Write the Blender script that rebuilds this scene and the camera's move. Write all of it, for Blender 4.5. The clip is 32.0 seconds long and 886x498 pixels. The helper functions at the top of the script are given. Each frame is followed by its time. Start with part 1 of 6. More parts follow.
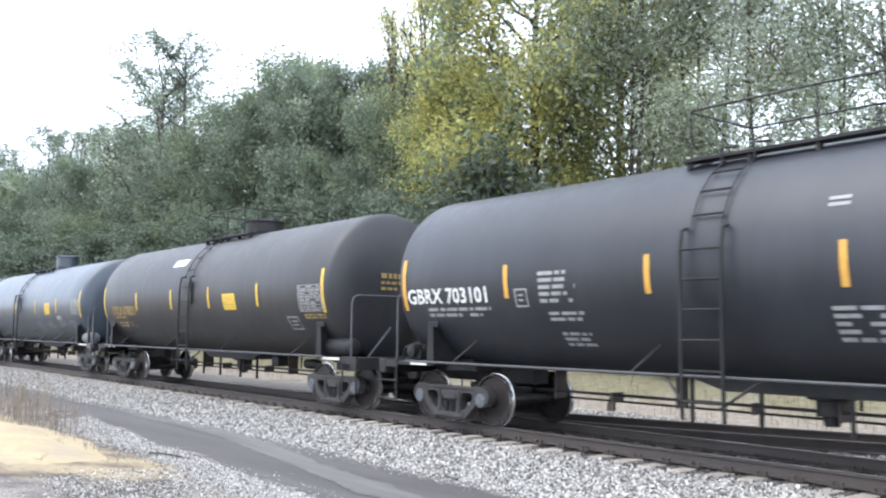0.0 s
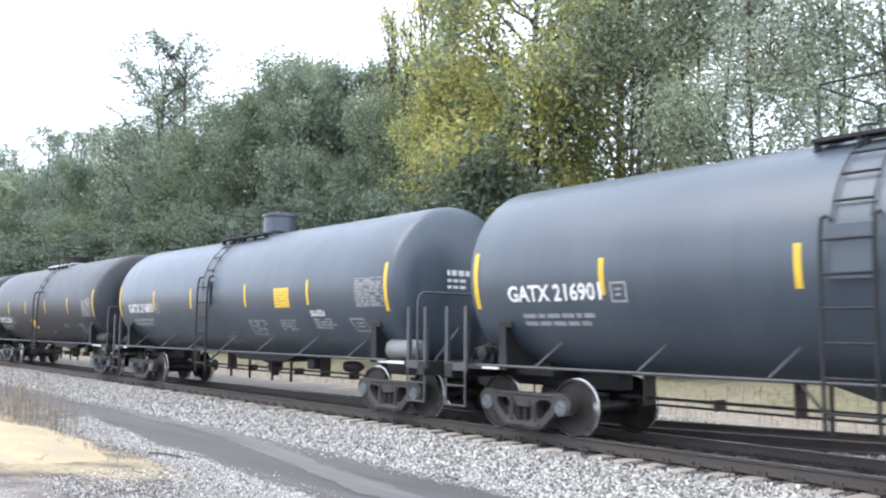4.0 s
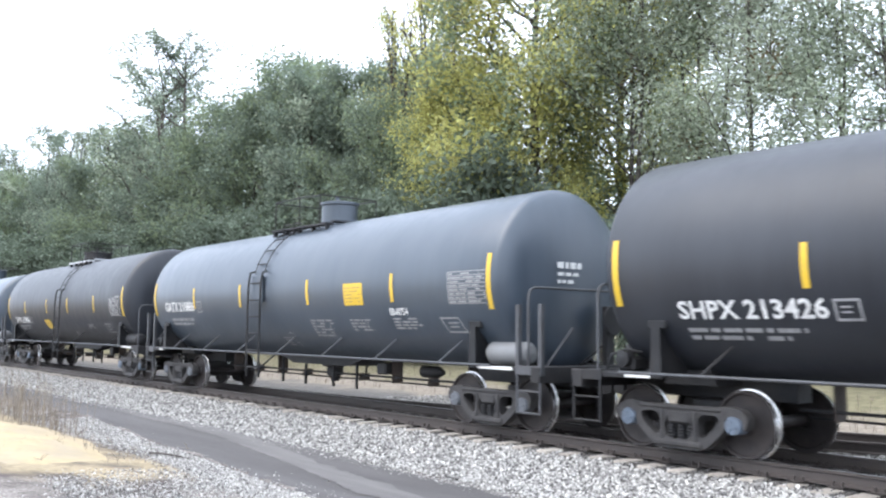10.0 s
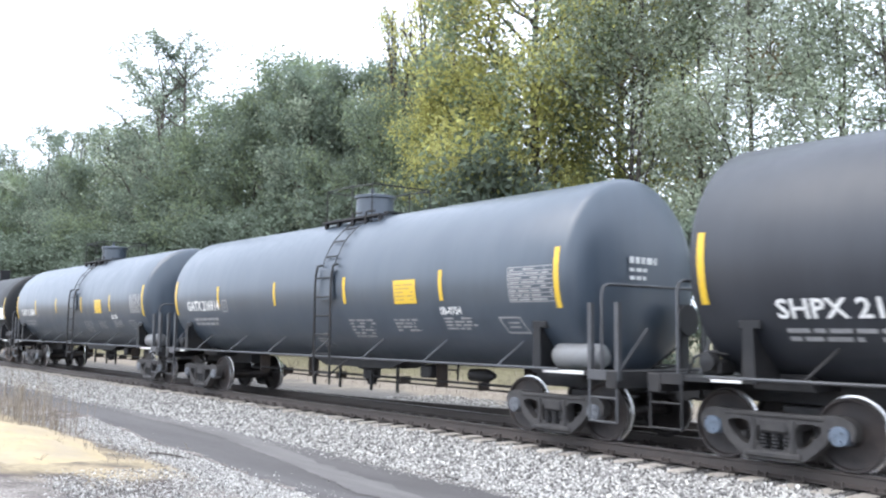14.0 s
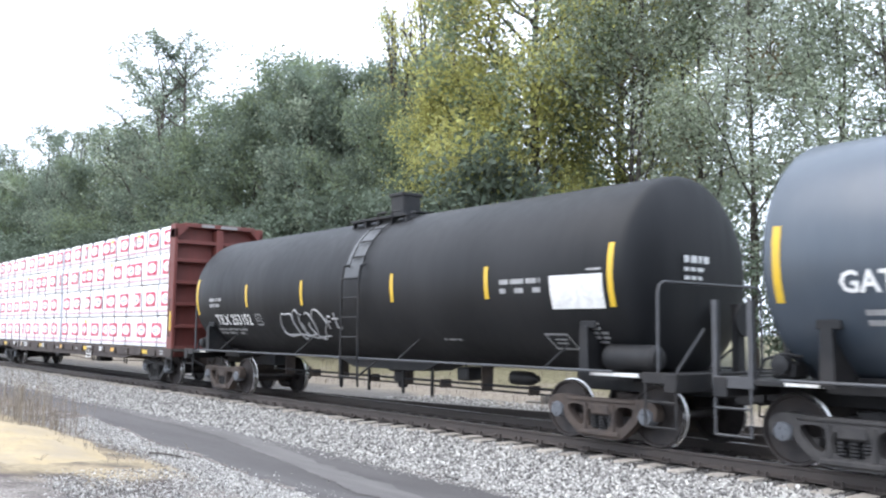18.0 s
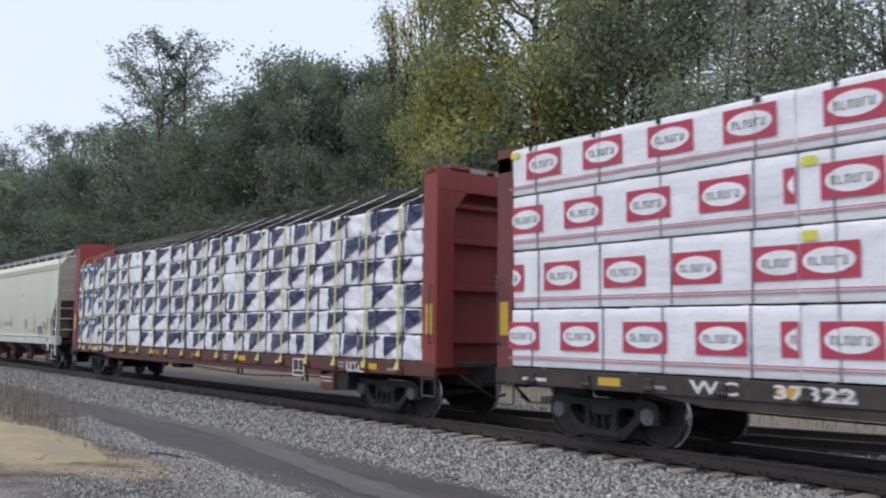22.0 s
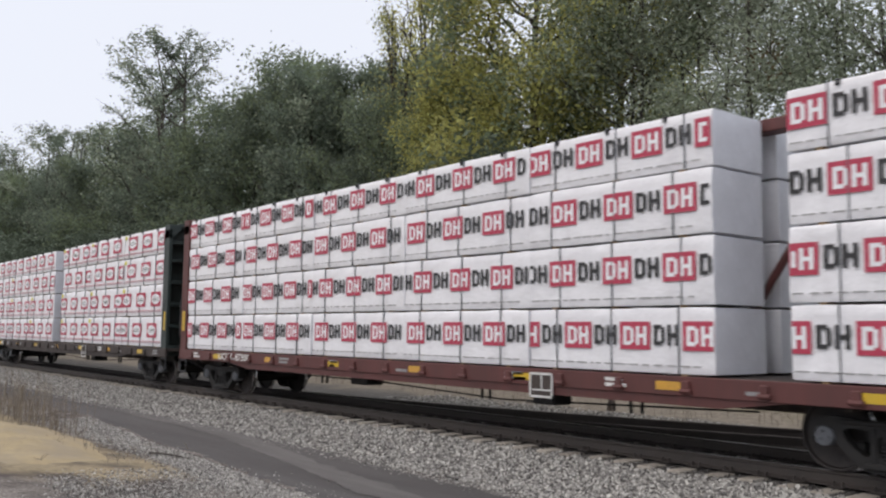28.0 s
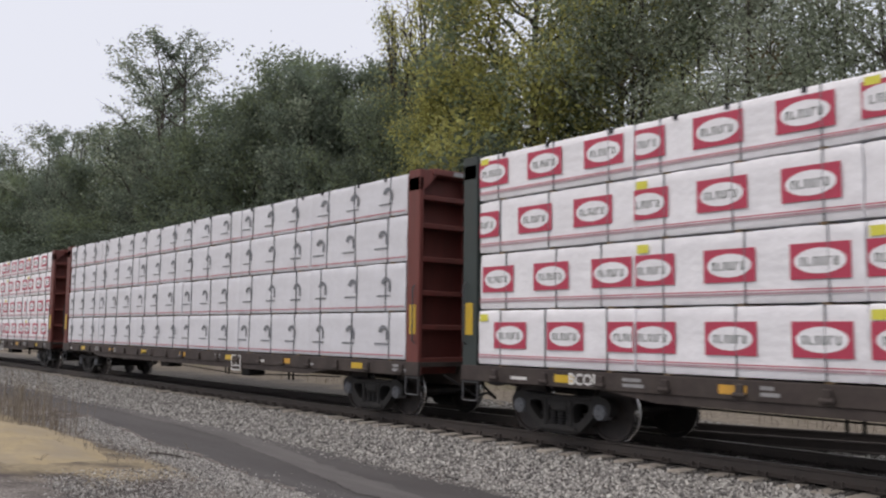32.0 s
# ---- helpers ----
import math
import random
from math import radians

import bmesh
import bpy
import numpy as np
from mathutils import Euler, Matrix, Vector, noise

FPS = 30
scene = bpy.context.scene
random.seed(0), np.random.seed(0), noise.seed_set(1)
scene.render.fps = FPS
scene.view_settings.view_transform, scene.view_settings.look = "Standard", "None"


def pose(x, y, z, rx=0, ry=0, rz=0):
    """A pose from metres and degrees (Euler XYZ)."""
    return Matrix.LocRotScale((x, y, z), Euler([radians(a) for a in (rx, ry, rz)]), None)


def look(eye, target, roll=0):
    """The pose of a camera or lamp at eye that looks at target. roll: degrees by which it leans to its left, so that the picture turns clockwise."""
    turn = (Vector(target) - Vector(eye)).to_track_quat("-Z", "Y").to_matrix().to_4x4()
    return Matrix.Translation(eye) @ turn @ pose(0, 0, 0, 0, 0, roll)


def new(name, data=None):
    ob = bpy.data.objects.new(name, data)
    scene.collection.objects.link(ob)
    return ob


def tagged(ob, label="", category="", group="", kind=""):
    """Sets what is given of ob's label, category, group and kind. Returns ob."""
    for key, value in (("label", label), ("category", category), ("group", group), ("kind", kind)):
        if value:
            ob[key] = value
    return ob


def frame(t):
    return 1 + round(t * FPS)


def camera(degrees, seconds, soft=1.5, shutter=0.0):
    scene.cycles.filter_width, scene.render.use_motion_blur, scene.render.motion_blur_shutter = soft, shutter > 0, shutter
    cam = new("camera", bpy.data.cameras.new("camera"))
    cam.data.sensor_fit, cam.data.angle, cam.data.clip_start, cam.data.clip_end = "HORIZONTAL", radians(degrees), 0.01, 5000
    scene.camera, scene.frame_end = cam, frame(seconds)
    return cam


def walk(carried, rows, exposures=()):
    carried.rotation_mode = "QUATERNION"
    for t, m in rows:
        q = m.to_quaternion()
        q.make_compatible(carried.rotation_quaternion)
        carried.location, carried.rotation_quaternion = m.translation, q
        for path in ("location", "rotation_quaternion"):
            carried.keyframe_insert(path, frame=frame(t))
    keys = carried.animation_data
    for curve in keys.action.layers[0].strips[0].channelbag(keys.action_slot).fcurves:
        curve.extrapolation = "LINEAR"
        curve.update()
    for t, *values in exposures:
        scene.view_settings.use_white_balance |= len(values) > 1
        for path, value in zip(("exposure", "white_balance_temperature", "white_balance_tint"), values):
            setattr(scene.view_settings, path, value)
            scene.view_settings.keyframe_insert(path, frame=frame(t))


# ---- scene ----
# ---------------- camera: it stands still on its spot beside the road ----------------
cam = camera(52.2, 32.0, soft=2.2, shutter=0.18)
EYE = Vector((0.0, -11.71, 1.662))
YAW, PITCH = radians(51.59), radians(5.25)
AIM = EYE + Vector((-math.sin(YAW) * math.cos(PITCH), math.cos(YAW) * math.cos(PITCH), math.sin(PITCH)))
EXPOSURES = ((0.0, 1.48, 6550, 11), (1.0, 1.48, 6550, 11), (3.0, 1.53, 6550, 11), (6.0, 1.40, 6550, 11), (7.2, 1.45, 6550, 11), (9.0, 1.53, 6550, 11), (10.3, 1.55, 6550, 11), (12.0, 1.47, 6550, 11), (14.0, 1.54, 6550, 11), (17.0, 1.38, 6550, 11), (19.0, 1.35, 6550, 11),
             (19.6, 0.95, 6500, 10), (20.1, 0.28, 6500, 11), (20.7, -0.05, 6500, 12), (21.5, -0.09, 6550, 13), (23.0, 0.20, 6800, 12), (25.0, 0.16, 7400, 12), (28.0, -0.02, 7350, 14), (30.0, -0.07, 7400, 15), (32.0, -0.14, 7450, 16))
walk(cam, [(0.0, look(EYE, AIM, 0.63)), (32.0, look(EYE, AIM, 0.63))], EXPOSURES)


def run(t):
    """Metres that the train has run along its rails at t seconds."""
    q = t - 16.0
    late = min(1.0, max(0.0, (t - 23.5) / 5.0))
    return 9.1446 * q - 0.00927 * q * q + 0.0648 * (q / 10.0) ** 3 + 0.1293 * (q / 10.0) ** 4 - 0.27 * late * late * (3.0 - 2.0 * late)


# ---------------- world and sun: bright overcast ----------------
world = bpy.data.worlds.new("overcast_sky")
scene.world = world
world.use_nodes = True
wt = world.node_tree
wt.nodes.clear()
w_out = wt.nodes.new("ShaderNodeOutputWorld")
w_bg = wt.nodes.new("ShaderNodeBackground")
w_sky = wt.nodes.new("ShaderNodeTexSky")
w_sky.sky_type = "NISHITA"
w_sky.sun_disc = False
w_sky.sun_elevation = radians(61)
w_sky.sun_rotation = radians(194)
w_sky.air_density, w_sky.dust_density, w_sky.ozone_density = 1.0, 4.0, 1.0
w_mix = wt.nodes.new("ShaderNodeMix")
w_mix.data_type = "RGBA"
w_mix.inputs[0].default_value = 0.88
w_mix.inputs[7].default_value = (6.4, 7.3, 8.8, 1.0)
w_bg.inputs["Strength"].default_value = 0.135
wt.links.new(w_sky.outputs[0], w_mix.inputs[6])
wt.links.new(w_mix.outputs[2], w_bg.inputs["Color"])
wt.links.new(w_bg.outputs[0], w_out.inputs["Surface"])

sun_data = bpy.data.lights.new("sun", "SUN")
sun_data.energy = 1.2
sun_data.angle = radians(60)
sun_data.color = (1.0, 0.98, 0.96)
sun = new("sun", sun_data)
sun.matrix_world = look((-8.0, -32.0, 60.0), (0.0, 0.0, 0.0))
tagged(sun, "soft veiled sun behind thin cloud", "sun", kind="structure")


# ---------------- materials ----------------
def surface(name, color, rough=0.6, metal=0.0, vary=0.25, scale=4.0, stretch=(1, 1, 1), dirt=None, dirt_amount=0.3,
            dirt_scale=1.2, bump=0.15, bump_scale=30.0, per_object=0.0, per_island=0.0, coat=0.0, translucent=0.0, spec=0.5, relief=0.02):
    """A painted, stony, woody or leafy surface: base colour with fine and broad variation, dirt and relief."""
    m = bpy.data.materials.new(name)
    m.use_nodes = True
    t = m.node_tree
    n, k = t.nodes, t.links
    p = n["Principled BSDF"]
    tc = n.new("ShaderNodeTexCoord")
    mp = n.new("ShaderNodeMapping")
    mp.inputs["Scale"].default_value = stretch
    k.new(tc.outputs["Object"], mp.inputs["Vector"])

    def noise_tex(s, detail=5.0, rough_=0.6):
        q = n.new("ShaderNodeTexNoise")
        q.inputs["Scale"].default_value = s
        q.inputs["Detail"].default_value = detail
        q.inputs["Roughness"].default_value = rough_
        k.new(mp.outputs[0], q.inputs["Vector"])
        return q

    def mix(a, b, f, mode="MIX"):
        q = n.new("ShaderNodeMix")
        q.data_type = "RGBA"
        q.blend_type = mode
        for slot, val in ((0, f), (6, a), (7, b)):
            if isinstance(val, (int, float)):
                q.inputs[slot].default_value = val
            elif isinstance(val, (tuple, list)):
                q.inputs[slot].default_value = (*val[:3], 1.0)
            else:
                k.new(val, q.inputs[slot])
        return q.outputs[2]

    def ramp(src, lo, hi):
        q = n.new("ShaderNodeMapRange")
        q.inputs["From Min"].default_value, q.inputs["From Max"].default_value = lo, hi
        k.new(src, q.inputs["Value"])
        return q.outputs[0]

    fine = noise_tex(scale * 6)
    broad = noise_tex(scale, 4.0)
    lo = tuple(c * (1 - vary) for c in color)
    hi = tuple(min(c * (1 + vary), 0.95) for c in color)
    col = mix(lo, hi, ramp(broad.outputs["Fac"], 0.3, 0.7))
    col = mix(col, mix(lo, hi, ramp(fine.outputs["Fac"], 0.3, 0.7)), 0.45)
    if dirt:
        d = noise_tex(dirt_scale, 6.0, 0.65)
        f = n.new("ShaderNodeMath")
        f.operation = "MULTIPLY"
        f.inputs[1].default_value = dirt_amount
        k.new(ramp(d.outputs["Fac"], 0.42, 0.72), f.inputs[0])
        col = mix(col, dirt, f.outputs[0])
    for amount, node, sock in ((per_object, "ShaderNodeObjectInfo", "Random"), (per_island, "ShaderNodeNewGeometry", "Random Per Island")):
        if amount:
            r = n.new(node)
            q = n.new("ShaderNodeMapRange")
            q.inputs["To Min"].default_value, q.inputs["To Max"].default_value = 1 - amount, 1 + amount
            k.new(r.outputs[sock], q.inputs["Value"])
            hs = n.new("ShaderNodeHueSaturation")
            k.new(q.outputs[0], hs.inputs["Value"])
            q2 = n.new("ShaderNodeMapRange")
            q2.inputs["To Min"].default_value, q2.inputs["To Max"].default_value = 0.5 - 0.035 * amount, 0.5 + 0.035 * amount
            k.new(r.outputs[sock], q2.inputs["Value"])
            k.new(q2.outputs[0], hs.inputs["Hue"])
            k.new(col, hs.inputs["Color"])
            col = hs.outputs[0]
    k.new(col, p.inputs["Base Color"])
    p.inputs["Metallic"].default_value = metal
    p.inputs["Specular IOR Level"].default_value = spec
    rr = n.new("ShaderNodeMapRange")
    rr.inputs["To Min"].default_value, rr.inputs["To Max"].default_value = max(rough - 0.12, 0.05), min(rough + 0.12, 1.0)
    k.new(fine.outputs["Fac"], rr.inputs["Value"])
    k.new(rr.outputs[0], p.inputs["Roughness"])
    if coat:
        p.inputs["Coat Weight"].default_value = coat
        p.inputs["Coat Roughness"].default_value = 0.3
    if bump:
        b = n.new("ShaderNodeBump")
        b.inputs["Strength"].default_value = bump
        b.inputs["Distance"].default_value = relief
        k.new(noise_tex(bump_scale).outputs["Fac"], b.inputs["Height"])
        k.new(b.outputs[0], p.inputs["Normal"])
    if translucent:
        tr = n.new("ShaderNodeBsdfTranslucent")
        k.new(col, tr.inputs["Color"])
        ms = n.new("ShaderNodeMixShader")
        ms.inputs[0].default_value = translucent
        k.new(p.outputs[0], ms.inputs[1])
        k.new(tr.outputs[0], ms.inputs[2])
        k.new(ms.outputs[0], n["Material Output"].inputs["Surface"])
    return m


STREAK = (1.0, 1.0, 0.16)
BLACK_TANK = surface("black_tank_paint", (0.018, 0.0205, 0.026), 0.44, vary=0.3, scale=0.9, stretch=STREAK, dirt=(0.054, 0.059, 0.068), dirt_amount=0.28, dirt_scale=0.7, bump=0.03, bump_scale=3)
SOOT_TANK = surface("weathered_black_tank_paint", (0.008, 0.0086, 0.0098), 0.55, vary=0.35, scale=0.9, stretch=STREAK, dirt=(0.045, 0.044, 0.045), dirt_amount=0.30, spec=0.26, dirt_scale=0.5, bump=0.04, bump_scale=3)
GREY_TANK = surface("blue_grey_tank_paint", (0.047, 0.062, 0.081), 0.36, vary=0.16, spec=0.62, scale=0.8, stretch=STREAK, dirt=(0.10, 0.105, 0.11), dirt_amount=0.22, dirt_scale=0.8, bump=0.03, bump_scale=3)
BROWN_TANK = surface("faded_black_tank_paint", (0.026, 0.026, 0.028), 0.46, vary=0.3, scale=0.9, stretch=STREAK, dirt=(0.07, 0.066, 0.063), dirt_amount=0.32, dirt_scale=0.6, bump=0.03, bump_scale=3)
FITTING = surface("dark_steel_fittings", (0.0145, 0.0150, 0.0165), 0.6, spec=0.3, vary=0.4, scale=5, dirt=(0.065, 0.056, 0.05), dirt_amount=0.4, bump=0.1)
PIPE = surface("worn_handrail_steel", (0.058, 0.061, 0.067), 0.5, vary=0.3, scale=6, dirt=(0.05, 0.04, 0.035), dirt_amount=0.4, bump=0.05)
SILVER = surface("galvanised_steel", (0.55, 0.56, 0.57), 0.4, 0.6, vary=0.2, scale=6, bump=0.05)
BARE_SHEET = surface("worn_grey_sheet", (0.085, 0.088, 0.092), 0.5, vary=0.35, scale=2, stretch=STREAK, dirt=(0.02, 0.02, 0.02), dirt_amount=0.6, dirt_scale=1.5, bump=0.05)
TRUCK = surface("oily_cast_steel", (0.032, 0.030, 0.030), 0.7, vary=0.4, scale=7, dirt=(0.085, 0.077, 0.070), dirt_amount=0.4, dirt_scale=4, bump=0.25)
TRUCK_RUST = surface("rusty_cast_steel", (0.045, 0.034, 0.029), 0.75, vary=0.4, scale=7, dirt=(0.12, 0.085, 0.06), dirt_amount=0.4, dirt_scale=4, bump=0.25)
WHEEL = surface("wheel_steel", (0.020, 0.017, 0.017), 0.6, 0.2, vary=0.35, scale=6, dirt=(0.065, 0.048, 0.04), dirt_amount=0.5, dirt_scale=3, bump=0.12)
TREAD = surface("polished_wheel_tread", (0.55, 0.54, 0.53), 0.25, 0.9, vary=0.1, scale=10, bump=0.02)
CAP = surface("bearing_cap_paint", (0.12, 0.13, 0.145), 0.5, vary=0.3, scale=9, dirt=(0.06, 0.05, 0.045), dirt_amount=0.5, dirt_scale=8, bump=0.1)
BLUE_CAP = surface("blue_bearing_cap_paint", (0.11, 0.14, 0.18), 0.5, vary=0.3, scale=9, dirt=(0.06, 0.05, 0.045), dirt_amount=0.4, dirt_scale=8, bump=0.1)
YELLOW = surface("yellow_reflective_sheet", (0.62, 0.40, 0.03), 0.4, vary=0.1, scale=5, dirt=(0.45, 0.33, 0.06), dirt_amount=0.4, dirt_scale=6, bump=0.02)
LEMON = surface("lemon_paper_tag", (0.70, 0.66, 0.09), 0.6, vary=0.12, scale=6, bump=0.0)
AMBER = surface("faded_amber_sheet", (0.62, 0.33, 0.05), 0.5, vary=0.15, scale=5, dirt=(0.30, 0.18, 0.06), dirt_amount=0.4, dirt_scale=6, bump=0.02)
WHITE = surface("white_stencil_paint", (0.72, 0.72, 0.70), 0.6, vary=0.12, scale=8, dirt=(0.30, 0.29, 0.28), dirt_amount=0.45, dirt_scale=9, bump=0.02)
GREY_INK = surface("grey_stencil_paint", (0.30, 0.30, 0.30), 0.6, vary=0.2, scale=8, dirt=(0.12, 0.12, 0.12), dirt_amount=0.5, dirt_scale=9, bump=0.02)
GOLD_INK = surface("tan_stencil_paint", (0.36, 0.25, 0.09), 0.6, vary=0.2, scale=8, dirt=(0.15, 0.10, 0.05), dirt_amount=0.4, dirt_scale=9, bump=0.02)
BLACK_INK = surface("black_print", (0.03, 0.03, 0.032), 0.6, vary=0.15, scale=8, bump=0.0)
# Truck steel with the shade below lumber and hopper cars put into its colour.
SHADED_TRUCK = surface("shade_darkened_cast_steel", (0.012, 0.0115, 0.0115), 0.75, vary=0.4, scale=7, dirt=(0.036, 0.030, 0.027), dirt_amount=0.4, dirt_scale=4, bump=0.25)
RED_INK = surface("red_print", (0.48, 0.048, 0.092), 0.55, vary=0.12, scale=6, bump=0.0)
BLUE_INK = surface("blue_print", (0.029, 0.040, 0.100), 0.4, vary=0.35, scale=6, bump=0.0)
CLEAR_BLUE_INK = surface("clear_blue_print", (0.028, 0.085, 0.19), 0.4, vary=0.25, scale=5, bump=0.0)
RUST_INK = surface("dull_red_print", (0.42, 0.28, 0.31), 0.5, vary=0.25, scale=6, bump=0.0)
GREEN_INK = surface("dark_green_print", (0.07, 0.095, 0.08), 0.55, vary=0.15, scale=6, bump=0.0)
WRAP = surface("white_lumber_wrap", (0.85, 0.85, 0.875), 0.45, vary=0.06, scale=2.5, dirt=(0.58, 0.57, 0.60), dirt_amount=0.35, dirt_scale=1.5, bump=0.6, bump_scale=1.0, relief=0.13)
# Own grey of the crest packs; on pack ends it paints their shade.
WRAP_GREY = surface("grey_wrap_and_shaded_ends", (0.68, 0.69, 0.73), 0.45, vary=0.08, scale=2.5, dirt=(0.42, 0.42, 0.44), dirt_amount=0.3, dirt_scale=1.5, bump=0.4, bump_scale=5)
WRAP_FOIL = surface("crinkled_shiny_wrap", (0.84, 0.85, 0.89), 0.24, vary=0.08, scale=3.5, dirt=(0.58, 0.60, 0.66), dirt_amount=0.35, dirt_scale=2.5, bump=0.7, bump_scale=1.6, relief=0.10)
STRAP = surface("steel_strapping", (0.17, 0.18, 0.195), 0.5, 0.2, vary=0.2, scale=8, bump=0.0)
RUBBER = surface("black_corner_protector", (0.02, 0.02, 0.022), 0.7, vary=0.2, scale=8, bump=0.05)
WEBBING = surface("yellow_webbing", (0.60, 0.60, 0.20), 0.6, vary=0.12, scale=12, dirt=(0.46, 0.46, 0.26), dirt_amount=0.4, dirt_scale=5, bump=0.2, bump_scale=90)
PALE_WEBBING = surface("pale_webbing", (0.76, 0.75, 0.60), 0.6, vary=0.12, scale=12, bump=0.2, bump_scale=90)
TIMBER = surface("dunnage_timber", (0.30, 0.20, 0.11), 0.8, vary=0.3, scale=6, stretch=(0.2, 1, 1), bump=0.3, bump_scale=25)
RED_CAR = surface("oxide_red_car_paint", (0.165, 0.042, 0.034), 0.6, vary=0.22, scale=2, stretch=STREAK, dirt=(0.07, 0.035, 0.03), dirt_amount=0.5, dirt_scale=1.4, bump=0.06)
BRIGHT_RED_CAR = surface("bright_red_car_paint", (0.27, 0.043, 0.036), 0.55, vary=0.2, scale=2, stretch=STREAK, dirt=(0.11, 0.04, 0.03), dirt_amount=0.45, dirt_scale=1.4, bump=0.06)
DIRTY_RED_CAR = surface("grimy_red_sill_paint", (0.115, 0.036, 0.031), 0.65, vary=0.35, scale=2, dirt=(0.06, 0.035, 0.03), dirt_amount=0.7, dirt_scale=1.6, bump=0.1)
MAROON_CAR = surface("maroon_car_paint", (0.115, 0.036, 0.033), 0.6, vary=0.22, scale=2, stretch=STREAK, dirt=(0.05, 0.028, 0.025), dirt_amount=0.5, dirt_scale=1.4, bump=0.06)
GREEN_CAR = surface("dark_green_car_paint", (0.030, 0.045, 0.043), 0.6, vary=0.22, scale=2, stretch=STREAK, dirt=(0.06, 0.05, 0.04), dirt_amount=0.35, dirt_scale=1.4, bump=0.06)
DECK_DIRTY = surface("grimy_brown_sill", (0.042, 0.031, 0.028), 0.75, vary=0.4, scale=3, dirt=(0.095, 0.078, 0.066), dirt_amount=0.5, dirt_scale=2, bump=0.12)
BEAM_NET = surface("black_beam_sheet", (0.014, 0.014, 0.014), 0.7, vary=0.3, scale=4, bump=0.1)
CREAM = surface("cream_hopper_paint", (0.565, 0.565, 0.475), 0.5, vary=0.07, scale=0.8, stretch=STREAK, dirt=(0.46, 0.43, 0.35), dirt_amount=0.4, dirt_scale=0.9, bump=0.03, bump_scale=4)
PALE_TANK_CAN = surface("pale_reservoir_paint", (0.17, 0.175, 0.18), 0.5, vary=0.2, scale=3, dirt=(0.12, 0.11, 0.1), dirt_amount=0.5, dirt_scale=3, bump=0.05)
DIRTY_CREAM = surface("road_grimed_cream_paint", (0.20, 0.175, 0.145), 0.7, vary=0.3, scale=1.5, stretch=STREAK, dirt=(0.09, 0.075, 0.06), dirt_amount=0.6, dirt_scale=1.2, bump=0.08)
CREAM_SILL = surface("pale_sill_paint", (0.62, 0.62, 0.56), 0.55, vary=0.1, scale=2, dirt=(0.30, 0.28, 0.24), dirt_amount=0.5, dirt_scale=2, bump=0.05)
HOPPER_CHUTE = surface("grey_chute_paint", (0.11, 0.10, 0.09), 0.6, vary=0.25, scale=3, dirt=(0.05, 0.043, 0.038), dirt_amount=0.5, dirt_scale=2, bump=0.1)
RED_GATE = surface("red_gate_paint", (0.30, 0.055, 0.048), 0.6, vary=0.2, scale=5, bump=0.1)
GRATING = surface("galvanised_grating", (0.23, 0.235, 0.24), 0.5, 0.3, vary=0.3, scale=10, bump=0.3, bump_scale=60)
RAIL = surface("rusty_rail_side", (0.062, 0.052, 0.047), 0.7, 0.2, vary=0.25, scale=3, dirt=(0.06, 0.045, 0.038), dirt_amount=0.4, dirt_scale=3, bump=0.08)
RAIL_TOP = surface("polished_rail_head", (0.42, 0.40, 0.42), 0.3, 0.9, vary=0.1, scale=8, bump=0.02)
OLD_RAIL_TOP = surface("dull_rail_head", (0.17, 0.14, 0.13), 0.45, 0.6, vary=0.2, scale=8, bump=0.04)
CONCRETE_TIE = surface("pale_tie_end", (0.34, 0.31, 0.27), 0.9, vary=0.2, scale=5, dirt=(0.20, 0.17, 0.14), dirt_amount=0.5, dirt_scale=4, bump=0.3, bump_scale=25, per_object=0.18)
STONE = surface("grey_ballast_stone", (0.31, 0.298, 0.28), 0.9, vary=0.22, scale=14, bump=0.3, bump_scale=40, per_island=0.72)
DARK_STONE = surface("dark_ballast_stone", (0.075, 0.069, 0.066), 0.9, vary=0.25, scale=14, bump=0.3, bump_scale=40, per_island=0.5)
BARK = surface("grey_brown_bark", (0.065, 0.055, 0.048), 0.95, vary=0.35, scale=5, stretch=(1, 1, 0.25), bump=0.6, bump_scale=14)
STALK = surface("dry_weed_stalk", (0.22, 0.185, 0.145), 0.9, vary=0.3, scale=6, bump=0.0, per_island=0.35)
DARK_TIE = surface("dark_tie_wood", (0.040, 0.035, 0.032), 0.85, vary=0.35, scale=5, stretch=(1, 0.15, 1), dirt=(0.08, 0.068, 0.058), dirt_amount=0.4, dirt_scale=3, bump=0.4, bump_scale=25, per_object=0.3)
STICK = surface("dark_weathered_stick", (0.05, 0.042, 0.036), 0.9, vary=0.3, scale=9, bump=0.3)


def leaf(name, color, island=0.3, translucent=0.55):
    return surface(name, color, 0.75, vary=0.28, scale=0.35, bump=0.0, per_island=island, translucent=translucent, spec=0.25)


LEAF_DARK = leaf("grey_green_leaves", (0.180, 0.222, 0.172))
LEAF_MID = leaf("green_leaves", (0.212, 0.258, 0.165))
LEAF_YELLOW = leaf("yellow_green_leaves", (0.46, 0.445, 0.165))
LEAF_PALE = leaf("pale_green_leaves", (0.345, 0.39, 0.30))
# Bush green darkened: the shade below the tree canopy is in this colour.
LEAF_SHADED_BUSH = leaf("canopy_shaded_bush_leaves", (0.118, 0.148, 0.108), translucent=0.35)
LEAF_BROWN = leaf("browning_leaves", (0.180, 0.140, 0.085))


